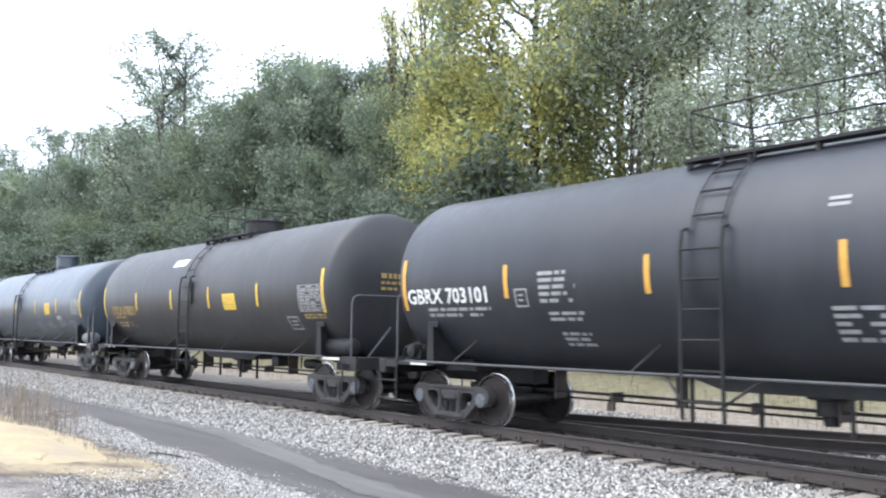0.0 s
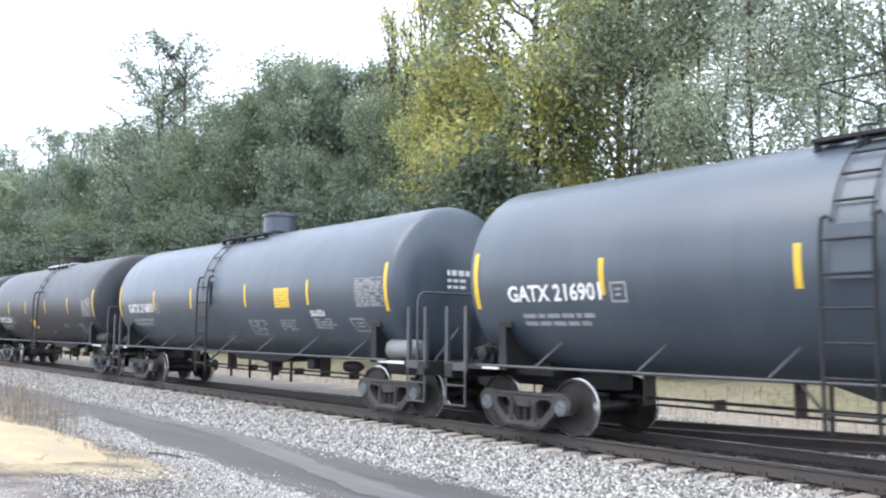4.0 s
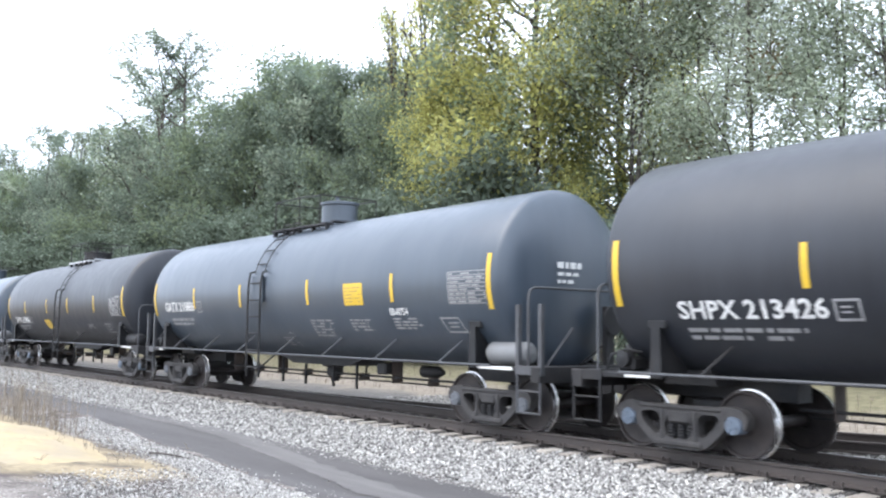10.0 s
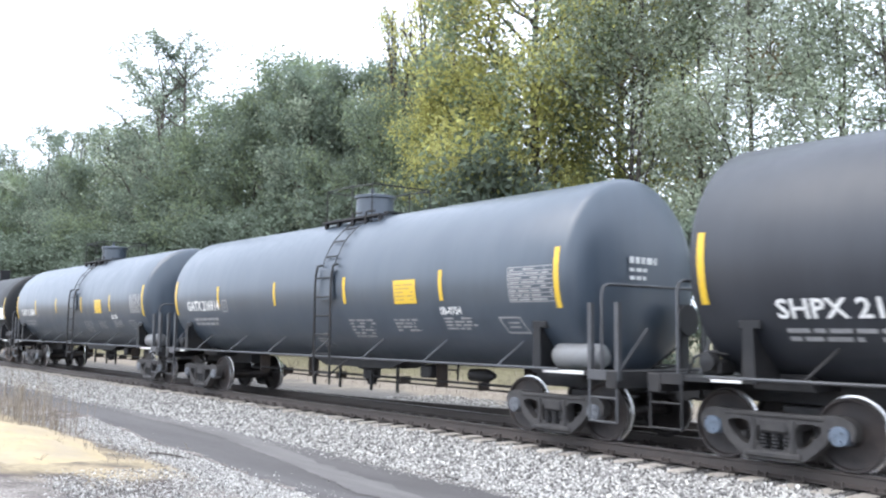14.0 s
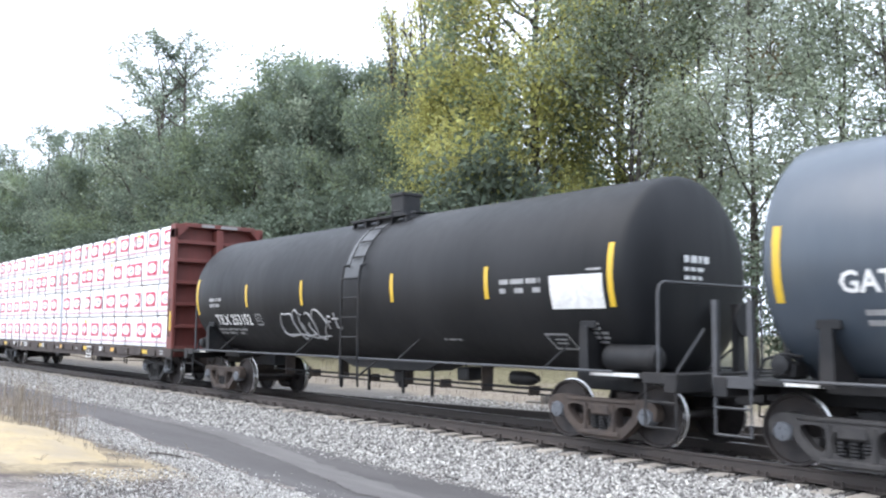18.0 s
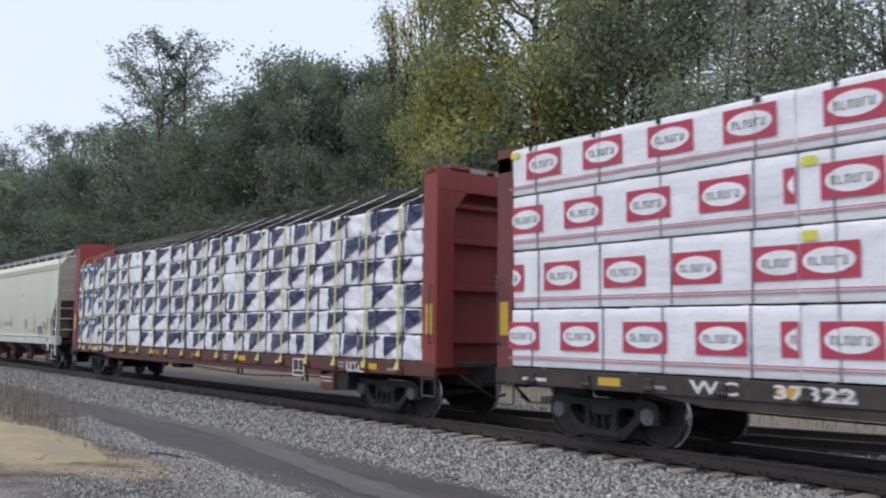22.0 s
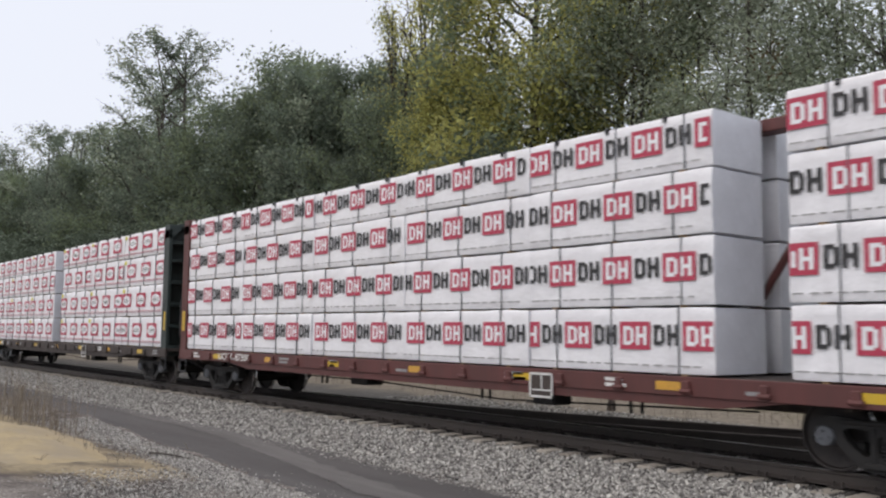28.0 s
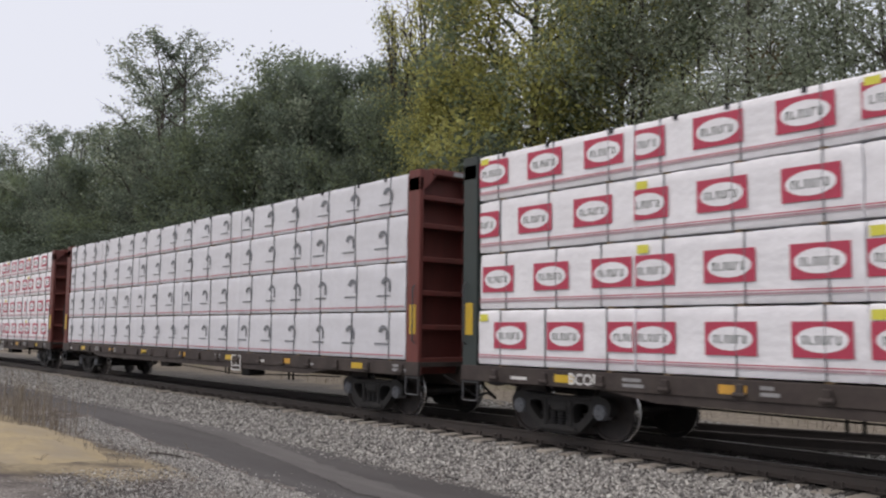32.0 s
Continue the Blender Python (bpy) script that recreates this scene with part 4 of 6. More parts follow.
        s.box(dm - 0.60, dm - 0.48, -0.12, 0.12, top + 0.24, top + 0.40, 0, 0.02)
        for i in range(8):
            a = 2 * math.pi * i / 8
            s.tube([(dm + 0.53 * math.cos(a), 0.53 * math.sin(a), top + 0.28), (dm + 0.53 * math.cos(a), 0.53 * math.sin(a), top + 0.42)], 0.022, 5)
        s.tube([(dm - 0.12, 0.0, top + 0.38), (dm - 0.12, 0.0, top + 0.56)], 0.05, 8)
    part("dome", s, FITTING if paint is not GREY_TANK else paint, car)
    zt = top + 0.66
    for x in (L - 0.26, L + 0.26):
        s = Shape().tube([(x, -0.86, top - 0.30), (x, -0.86, top + 0.02), (x + 0.02, -0.80, top + 0.04), (x + 0.22, -0.78, top + 0.03)], 0.022, 5)
        part("grab_iron", s, FITTING, car)
    if not spec.get("box_dome"):
        s = Shape()
        for y in (-0.80, 0.80):
            s.tube([(lo + 0.1, y, zt), ((lo + hi) / 2, y, zt), (hi - 0.35, y, zt - 0.04)], 0.017, 5)
        for x in (lo + 0.1, hi - 0.35):
            s.tube([(x, -0.80, zt - 0.02), (x, 0.80, zt - 0.02)], 0.017, 5)
        rail = part("safety_rail", s, FITTING, car)
        for y in (-0.80, 0.80):
            for x in (lo + 0.1, (lo + hi) / 2, hi - 0.35):
                part("rail_post", Shape().tube([(x, y, top - 0.2), (x, y, zt - 0.02)], 0.016, 5), FITTING, rail)
    # brake piping slung below, outlet valve
    part("brake_pipe", Shape().tube([(-T + 1.3, -0.10, 0.66), (T - 1.3, -0.10, 0.66)], 0.026, 6), FITTING, car)
    part("brake_pipe", Shape().tube([(-T + 1.3, 0.12, 0.54), (T - 1.6, 0.12, 0.54)], 0.020, 6), FITTING, car)
    for i, x in enumerate(np.arange(-T + 1.8, T - 1.6, 1.3)):
        part("pipe_clip", Shape().box(x - 0.018, x + 0.018, -0.14, 0.14, 0.53, 0.70 if i % 2 else 1.02, 0, 0.002), TRUCK_RUST, car)
    for x in (-1.9, -0.75, 0.55, 1.55):
        s = Shape().box(x - 0.022, x + 0.022, -0.35, -0.29, 0.36, 1.05, 0, 0.004)
        part("pipe_hanger", s, FITTING, car)
    s = Shape()
    s.lathe([(0.46, 0.10), (0.58, 0.12), (0.60, 0.20), (0.80, 0.20), (0.82, 0.32), (1.05, 0.34)], 14, "z", (0.1, 0, 0))
    part("outlet_valve", s, FITTING, car)
    part("brake_valve", Shape().box(2.3, 2.65, -0.3, 0.2, 0.72, 0.98, 0, 0.03), FITTING, car)
    part("brake_cylinder", Shape().lathe([(3.5, 0.05), (3.52, 0.13), (4.0, 0.13), (4.2, 0.05)], 14, "x", (0, 0.1, 0.82)), FITTING, car)
    MOVERS.append((car, u, 0.0, 0.0, 0.0))
    return car


def grey_spec(name, **kw):
    d = dict(R=1.62, zc=2.62, band=7.53, paint=GREY_TANK, marks=YELLOW, label="blue-grey painted tank car with white stencils on two trucks", tank_label="blue-grey painted steel tank",
             strips=(-4.76, -1.9, 1.4, 4.5), ladder=-0.9, dome=0.15, plate=True,
             words=[(name, -6.75, 2.17, 0.25, 2.02), ("SB-0754", 4.52, 1.98, 0.13, 0.6)],
             bars=[(-6.5, -4.9, 1.76, 2.0, 2, 1), (-0.35, 0.3, 1.30, 1.52, 4, 2), (0.05, 0.35, 1.58, 1.63, 1, 9), (1.35, 2.35, 1.53, 1.92, 6, 3), (2.98, 3.78, 1.66, 1.92, 4, 4), (4.55, 5.45, 1.70, 1.94, 4, 5)],
             boxes=[(-4.55, -4.25, 2.12, 2.42, 0), (6.15, 6.68, 1.65, 1.93, 0.12)],
             sheets=[(2.95, 3.66, 2.19, 2.64, 0, YELLOW, "notice_sheet")], table=(6.42, 7.45, 2.16, 2.72), cap=CAP)
    d.update(kw)
    return d


def black_spec(name, **kw):
    d = dict(R=1.66, zc=2.66, band=7.36, stays=4, paint=BLACK_TANK, marks=YELLOW, label="black painted tank car with white stencils on two trucks", tank_label="black painted steel tank",
             strips=(-4.68, -1.75, 1.2, 4.3), ladder=0.55, dome=-0.45, bright_walk=True,
             words=[(name, -6.36, 1.88, 0.23, 2.14)],
             bars=[(-6.3, -4.5, 1.58, 1.78, 2, 1), (1.2, 1.75, 1.40, 1.55, 3, 2), (3.27, 3.91, 1.66, 1.81, 3, 3), (6.3, 7.0, 1.55, 1.75, 3, 8), (6.7, 7.25, 2.68, 2.74, 1, 9)],
             boxes=[(-4.15, -3.82, 1.84, 2.10, 0), (kw.pop("box_at", 4.84), 0, 1.52, 1.82, 0.12)],
             sheets=[(-1.28, -0.48, 1.62, 1.98, 0.12, YELLOW, "warning_sheet")], table=(6.10, 7.15, 2.08, 2.66), cap=BLUE_CAP)
    x = d["boxes"][1][0]
    d["boxes"][1] = (x, x + 0.58, 1.52, 1.82, 0.12)
    d.update(kw)
    return d


TANKS = [
    (141.66, black_spec("GBRX 703101", R=1.63, zc=2.63, band=7.44, paint=BLACK_TANK, marks=AMBER, strips=(-4.61, -1.68, 1.17, 4.3), ladder=-0.70, dome=1.75, bright_walk=False, ink=WHITE,
                       words=[("GBRX 703101", -7.35, 2.18, 0.26, 2.25)],
                       bars=[(-6.8, -5.0, 1.92, 2.12, 2, 1), (-3.85, -3.05, 2.12, 2.66, 5, 2), (-3.72, -2.93, 1.84, 2.02, 2, 3), (-3.6, -2.95, 1.45, 1.7, 3, 4), (0.95, 1.45, 3.18, 3.34, 2, 5), (0.95, 2.0, 1.58, 2.04, 5, 6), (4.5, 5.4, 1.7, 1.94, 4, 7)],
                       boxes=[(-4.42, -4.12, 2.08, 2.38, 0)], sheets=[], table=None, cap=CAP)),
    (124.17, black_spec("UTLX 678031", R=1.66, zc=2.66, band=7.08, paint=BROWN_TANK, truck=6.66, strips=(-4.12, -1.35, 1.22, 4.02), ladder=-0.06, dome=1.13, bright_walk=False, ink=GOLD_INK, ink_label="faded tan stencilled writing",
                        words=[("UTLX 678031", -6.35, 2.10, 0.27, 2.05)], bars=[(-6.2, -5.2, 1.98, 2.08, 1, 1), (-6.1, -4.5, 1.72, 1.9, 2, 2), (6.15, 7.1, 1.92, 2.04, 2, 4)],
                        boxes=[(5.37, 5.86, 1.68, 1.98, 0.06)], sheets=[(2.08, 2.80, 2.17, 2.58, 0.05, YELLOW, "notice_sheet"), (-1.62, -0.72, 3.46, 3.66, -0.12, WHITE, "white_patch")],
                        table=(6.0, 7.12, 2.08, 2.66), cap=CAP, label="faded black tank car with tan stencils on two trucks", plate=True)),
    (106.64, grey_spec("GATX 216901", strips=(-4.70, -1.58, 1.53, 4.54))),
    (88.85, grey_spec("GATX 216893", strips=(-4.61, -1.88, 1.44, 4.5), ladder=-0.80)),
    (71.22, black_spec("SHPX 213341", strips=(-4.45, -1.59, 1.39, 4.38), ladder=0.58, dome=-0.5, sheets=[(-1.16, -0.44, 1.63, 1.98, 0.12, YELLOW, "warning_sheet")], box_at=5.32)),
    (53.89, black_spec("SHPX 213426", strips=(-4.44, -2.04, 1.25, 4.32), ladder=-0.68, dome=0.62, sheets=[(-2.00, -1.24, 1.63, 1.98, 0.12, YELLOW, "warning_sheet")])),
    (36.18, grey_spec("GATX 216886", strips=(-4.70, -1.89, 1.44, 4.68), ladder=-0.83)),
    (18.48, black_spec("SHPX 213406", strips=(-4.60, -1.37, 1.39, 4.48), ladder=0.66, dome=-0.45, sheets=[(-2.04, -1.28, 1.63, 1.98, 0.12, YELLOW, "warning_sheet")], box_at=5.22)),
    (0.9, grey_spec("GATX 216914", strips=(-4.75, -1.67, 1.38, 4.62), ladder=0.76, dome=0.10, sheets=[(3.16, 3.87, 2.19, 2.64, 0, YELLOW, "notice_sheet")])),
    (-16.86, grey_spec("GATX 216884", strips=(-4.61, -1.71, 1.44, 4.5), ladder=0.77, dome=-0.05, sheets=[(2.95, 3.63, 2.19, 2.64, 0, YELLOW, "notice_sheet")])),
    (-34.47, black_spec("TILX 253152", box_dome=True, R=1.57, zc=2.58, band=7.37, paint=SOOT_TANK, strips=(-4.43, -1.70, 1.82, 4.61), ladder=0.54, dome=0.1, bright_walk=False, cast=TRUCK_RUST, cap=CAP,
                        words=[("TILX 253152", -6.35, 1.80, 0.25, 2.0)], bars=[(-6.5, -4.75, 1.54, 1.72, 2, 1), (-6.6, -5.65, 2.22, 2.52, 2, 2), (4.95, 5.98, 2.28, 2.58, 2, 3), (3.0, 3.6, 1.5, 1.56, 1, 4), (6.7, 7.1, 1.5, 1.85, 5, 5), (6.9, 7.3, 2.6, 2.66, 1, 6)],
                        boxes=[(-4.12, -3.82, 1.78, 2.05, 0), (5.82, 6.33, 1.40, 1.66, 0.1)], sheets=[(6.12, 7.22, 2.04, 2.56, 0, WHITE, "blank_white_sheet")], table=None,
                        label="weathered sooty black tank car with painted scrawl on its side")),
]
tank_cars = [make_tank_car(u, spec) for u, spec in TANKS]

# painted scrawl on the last tank car: looped strokes with no words
s = Shape()
Rr, Zc = 1.57, 2.58


def stroke(pts, r=0.022):
    s.tube([(x, on_tank(Rr + 0.008, Zc, z), z) for x, z in pts], r, 6)


for cx, w, ph in ((-2.6, 0.30, 0.0), (-2.1, 0.22, 1.0), (-1.7, 0.25, 2.2), (-1.25, 0.34, 3.0)):
    stroke([(cx + w * math.cos(a + ph) * (1 + 0.25 * math.sin(2 * a)), 1.80 + 0.28 * math.sin(a + ph) + 0.05 * math.sin(3 * a)) for a in np.linspace(0, 5.6, 26)])
stroke([(-2.95, 1.62), (-2.7, 1.52), (-2.2, 1.58), (-1.6, 1.50), (-0.95, 1.55)])
stroke([(-0.80, 1.70), (-0.80, 1.92), (-0.72, 1.98), (-0.62, 1.95)])
stroke([(-0.86, 1.86), (-0.66, 1.86)])
stroke([(-0.45, 2.05), (-0.45, 1.74), (-0.36, 1.70), (-0.28, 1.74)])
stroke([(-0.56, 1.92), (-0.32, 1.92)])
part("painted_scrawl", s, GREY_INK, tank_cars[-1], "looping pale grey painted scrawl")
s = Shape()
skin(s, 1.57, 2.58, 0.10, 0.72, 2.75, 4.02, 0, 0, 0.010, 12)
part("worn_sheet", s, BARE_SHEET, tank_cars[-1], "worn pale grey sheet behind the ladder")


# ---------------- lumber ----------------
def ring(cx, cz, rx, rz, n=20):
    return [(cx + rx * math.cos(2 * math.pi * i / n), cz + rz * math.sin(2 * math.pi * i / n)) for i in range(n)]


def flat(s, pts, y, slot):
    s.add([(x, y, z) for x, z in pts], [tuple(range(len(pts)))], slot)


def rect(s, x0, x1, z0, z1, y, slot):
    flat(s, [(x0, z0), (x1, z0), (x1, z1), (x0, z1)], y, slot)


def clip_x(pts, lo, hi):
    return [(min(max(x, lo), hi), z) for x, z in pts]


def oval_print(mark, L, h, r):
    """Red boxes with a white oval and dark bars in it, a red line along the foot."""
    y = -0.004
    x = -L / 2 + r.uniform(-0.5, 0.5)
    while x < L / 2 - 0.1:
        a, b = max(x, -L / 2 + 0.01), min(x + 0.78, L / 2 - 0.01)
        if b - a > 0.12:
            s = mark("printed_mark")
            z0 = h * 0.30
            rect(s, a, b, z0, z0 + 0.44, y, 0)
            cx, cz = x + 0.39, z0 + 0.22
            flat(s, clip_x(ring(cx, cz, 0.335, 0.158), a + 0.02, b - 0.02), y - 0.003, 1)
            for i in range(6):
                w0 = cx - 0.255 + i * 0.087
                if a + 0.02 < w0 and w0 + 0.07 < b - 0.02:
                    lo = cz - 0.062
                    rect(s, w0, w0 + 0.017, lo, lo + 0.11, y - 0.006, 2)
                    rect(s, w0, w0 + 0.060, lo + (0.0 if i % 2 else 0.093), lo + (0.017 if i % 2 else 0.11), y - 0.006, 2)
                    if i % 3 != 1:
                        rect(s, w0 + 0.043, w0 + 0.060, lo, lo + 0.11, y - 0.006, 2)
        x += 1.26
    s = mark("printed_line")
    rect(s, -L / 2 + 0.01, L / 2 - 0.01, h * 0.115, h * 0.115 + 0.030, y, 5)
    rect(s, -L / 2 + 0.01, L / 2 - 0.01, h * 0.165, h * 0.165 + 0.014, y, 0)
    if r.random() < 0.55:
        rect(mark("yellow_tag"), -L / 2 + 0.05, -L / 2 + 0.25, h * 0.80, h * 0.93, y - 0.002, 3)


def block_print(mark, L, h, r):
    """Block marks, dark ones and white ones on red, in turn along the wrap: plain frames and bars."""
    y = -0.004
    x = -L / 2 + r.uniform(-0.4, 0.05)
    i = r.randrange(2)
    while x < L / 2 - 0.05:
        red = i % 2 == 0
        w = 0.55 if red else 0.43
        lo = h * 0.42
        a, b = -L / 2 + 0.015, L / 2 - 0.015
        if min(x + w, b) - max(x, a) > 0.10:
            s = mark("printed_mark")
            if red:
                rect(s, max(x, a), min(x + w, b), lo - 0.065, lo + 0.335, y, 0)
            ink, x0, hh = (1, x + 0.065, 0.27) if red else (2, x, 0.29)
            for bx, bw, z0, z1 in ((0.0, 0.06, 0, 1), (0.05, 0.09, 0, 0.2), (0.05, 0.09, 0.8, 1), (0.13, 0.06, 0.12, 0.88), (0.235, 0.06, 0, 1), (0.28, 0.09, 0.4, 0.6), (0.365, 0.06, 0, 1)):
                p, q = x0 + bx, x0 + bx + bw
                if p > a and q < b:
                    rect(s, p, q, lo + z0 * hh, lo + z1 * hh, y - 0.003, ink)
        x += w + 0.065
        i += 1
    s = mark("fine_print")
    x = -L / 2 + 0.05
    while x < L / 2 - 0.3:
        w = r.uniform(0.06, 0.22)
        rect(s, x, x + w, h * 0.105, h * 0.125, y, 7)
        x += w + r.uniform(0.03, 0.09)


def crest_print(mark, L, h, r):
    """A small dark curved crest over a short bar, repeated."""
    y = -0.004
    x = -L / 2 + r.uniform(0.3, 0.6)
    while x < L / 2 - 0.35:
        s = mark("printed_mark")
        arc = [(x + 0.17 * math.cos(a), h * 0.54 + 0.17 * math.sin(a)) for a in np.linspace(0.2, 2.9, 9)]
        inner = [(x + 0.03 + 0.09 * math.cos(a), h * 0.53 + 0.10 * math.sin(a)) for a in np.linspace(2.9, 0.2, 9)]
        s.add([(p, y, q) for p, q in arc + inner], [(i, i + 1, 16 - i, 17 - i) for i in range(8)], 2)
        rect(s, x + 0.10, x + 0.17, h * 0.40, h * 0.58, y, 2)
        rect(s, x - 0.30, x + 0.16, h * 0.30, h * 0.335, y, 2)
        x += 1.22
    rect(mark("printed_line"), -L / 2 + 0.01, L / 2 - 0.01, h * 0.075, h * 0.075 + 0.016, y, 0)


def field(s, x0, x1, low, high, slot, y=-0.008):
    """A printed field between two lines over x, in small panes that can follow a crumpled sheet."""
    n, m = max(2, int((x1 - x0) / 0.07)), 6
    v = []
    for i in range(n + 1):
        x = x0 + (x1 - x0) * i / n
        for j in range(m + 1):
            v.append((x, y, low(x) + (high(x) - low(x)) * j / m))
    s.add(v, [(i * (m + 1) + j, (i + 1) * (m + 1) + j, (i + 1) * (m + 1) + j + 1, i * (m + 1) + j + 1) for i in range(n) for j in range(m)], slot)


def slash_print(mark, L, h, r):
    """Blue wedges that sweep up to the right with a dull red edge."""
    x = -L / 2 + r.uniform(-0.8, 0.0)
    lo, hi = -L / 2 + 0.015, L / 2 - 0.015
    while x < L / 2 - 0.1:
        k, d, top = r.uniform(0.66, 1.0), r.uniform(0.02, 0.16), r.uniform(0.93, 0.98)
        a, b = max(x, lo), min(x + k, hi)
        if b - a > 0.15:
            s = mark("printed_mark")
            foot = lambda q, x=x, k=k, d=d: h * (d + (0.86 - d) * (min(max((q - x) / k, 0), 1)) ** 1.12)
            field(s, a, b, foot, lambda q: h * top, 4)
            field(s, a, b, lambda q: foot(q) - h * 0.055, foot, 5)
            for j in range(4):
                p = x + 0.07 + 0.10 * j
                if lo < p and p + 0.07 < hi and foot(p + 0.07) < h * 0.72:
                    field(s, p, p + 0.07, lambda q: h * 0.76, lambda q: h * 0.84, 6, -0.011)
        x += r.uniform(1.12, 1.3)


def sweep_print(mark, L, h, r):
    """Broad clear blue field over a white slope with a red edge."""
    n = max(1, round(L / 1.16))
    w = L / n
    for i in range(n):
        s = mark("printed_mark")
        x, k = -L / 2 + i * w + 0.015, w - 0.03
        foot = lambda q, x=x, k=k: h * (0.14 + 0.64 * ((q - x) / k) ** 1.1)
        field(s, x, x + k, foot, lambda q: h * 0.97, 6)
        field(s, x, x + k, lambda q: foot(q) - h * 0.06, foot, 5)
        for j in range(4):
            field(s, x + 0.14 + 0.19 * j, x + 0.28 + 0.19 * j, lambda q: h * 0.74, lambda q: h * 0.86, 1, -0.011)


PRINTS = {"sweep": sweep_print, "oval": oval_print, "block": block_print, "crest": crest_print, "slash": slash_print}
BUNDLES = {}


def bundle_meshes(L, h, design, variant):
    key = (round(L, 2), round(h, 2), design, variant)
    if key in BUNDLES:
        return BUNDLES[key]
    r = random.Random(f"{key}")
    D = 1.20
    s = Shape()
    nx, nz, ny = max(6, int(L / 0.085)), 8, 5
    off = r.uniform(0, 50)

    def push(p):
        q = Vector((p[0] * 1.7 + off, p[1] * 1.7, p[2] * 2.6))
        if design in ("slash", "sweep"):
            d = Vector((q.x + q.z * 0.8, q.y, q.z - q.x * 0.5))
            return 0.030 * noise.noise(q) + 0.034 * noise.noise(Vector((d.x * 3.2, d.y, d.z * 1.1))) + 0.014 * noise.noise(Vector((d.x * 1.3, d.y, d.z * 5.0)))
        return 0.011 * noise.noise(q) + 0.007 * noise.noise(q * 3.1)

    # front, top, back and both ends of the wrap as one soft-cornered sheet
    loop = [(0.012, 0.0)] + [(0.0, 0.03)] + [(0.0, 0.03 + (h - 0.06) * i / nz) for i in range(1, nz)] + [(0.0, h - 0.03), (0.012, h - 0.008), (0.03, h)] + [(0.03 + (D - 0.06) * i / ny, h) for i in range(1, ny)] + [(D - 0.03, h), (D, h - 0.03), (D, 0.03), (D - 0.02, 0.0)]
    n = len(loop)
    for i in range(nx + 1):
        x = -L / 2 + L * i / nx
        end = 0.985 if i in (0, nx) else 1.0
        for y, z in loop:
            p = (x, y, z)
            e = push(p)
            s.v.append((x + (e if i in (0, nx) else 0), (y - D / 2) * end + D / 2 + (e if y < 0.02 else 0), h / 2 + (z - h / 2) * end + (e if z > h - 0.04 else 0)))
    for i in range(nx):
        for j in range(n):
            k = (j + 1) % n
            s.f.append((i * n + j, (i + 1) * n + j, (i + 1) * n + k, i * n + k))
            s.s.append(0)
    # end faces take the greyer wrap, their shade put into colour
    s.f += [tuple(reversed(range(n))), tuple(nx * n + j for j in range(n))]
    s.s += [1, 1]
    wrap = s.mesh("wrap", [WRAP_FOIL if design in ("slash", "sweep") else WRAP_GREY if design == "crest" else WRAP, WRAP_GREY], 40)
    inks = [RED_INK, WRAP, GREEN_INK if design == "oval" else STRAP if design == "crest" else BLACK_INK, LEMON, BLUE_INK, RUST_INK, CLEAR_BLUE_INK, GREY_INK]
    found = []

    def mark(name):
        found.append((name, Shape()))
        return found[-1][1]

    PRINTS[design](mark, L, h, r)
    pieces = []
    for name, p in found:
        p.v = [(x, y + (push((x, 0.0, z)) if design in ("slash", "sweep") else -0.016), z) for x, y, z in p.v]
        pieces.append((name, p.mesh(name, inks, 0)))
    m = max(2, round(L / 1.22))
    for i in range(m):
        x = -L / 2 + L * (i + 0.5 + r.uniform(-0.12, 0.12)) / m
        pieces.append(("steel_strap", Shape().box(x - 0.007, x + 0.007, -0.040 if design in ("slash", "sweep") else -0.024, D + 0.01, -0.002, h + 0.004, 0, 0.002).mesh("steel_strap", [STRAP])))
    for i in range(m):
        x = -L / 2 + L * (i + 0.5) / m + r.uniform(-0.2, 0.2)
        pieces.append(("corner_protector", Shape().box(x - 0.03, x + 0.03, -0.028, 0.07, h - 0.07, h + 0.012, 0, 0.006).mesh("corner_protector", [RUBBER])))
    for i in range(3):
        x = -L / 2 + L * (0.15 + 0.35 * i)
        pieces.append(("dunnage_block", Shape().box(x - 0.05, x + 0.05, 0.03, D - 0.03, -0.030, 0.0, 0, 0.004).mesh("dunnage_block", [TIMBER])))
    BUNDLES[key] = (wrap, pieces)
    return BUNDLES[key]


BUNDLE_LABEL = {"sweep": "white-wrapped lumber bundle with broad blue fields and red edges", "oval": "white-wrapped lumber bundle with red boxed ovals, strapped on the flat car", "block": "white-wrapped lumber bundle with red and black block marks",
                "crest": "white-wrapped lumber bundle with small dark crests", "slash": "white-wrapped lumber bundle with blue and red slanting wedges"}


def put_bundle(u0, u1, z0, z1, design, variant, top, bulge=0.0):
    L, h = u1 - u0 - 0.012, z1 - z0 - 0.032
    for side in (-1, 1):
        meshes = bundle_meshes(L, h, design, variant % 4)
        b = part("lumber_pack", meshes[0], None)
        tagged(b, BUNDLE_LABEL[design], "lumber bundle", "lumber bundles on the train")
        for name, me in meshes[1]:
            if name == "corner_protector" and not top or side > 0 and name.startswith(("printed", "yellow", "fine")):
                continue
            piece = part(name, me, None, b)
            if name == "fine_print":
                tagged(piece, kind="stuff")
        MOVERS.append((b, (u0 + u1) / 2, side * (1.385 + bulge), z0 + 0.030, 0.0 if side < 0 else 180.0))


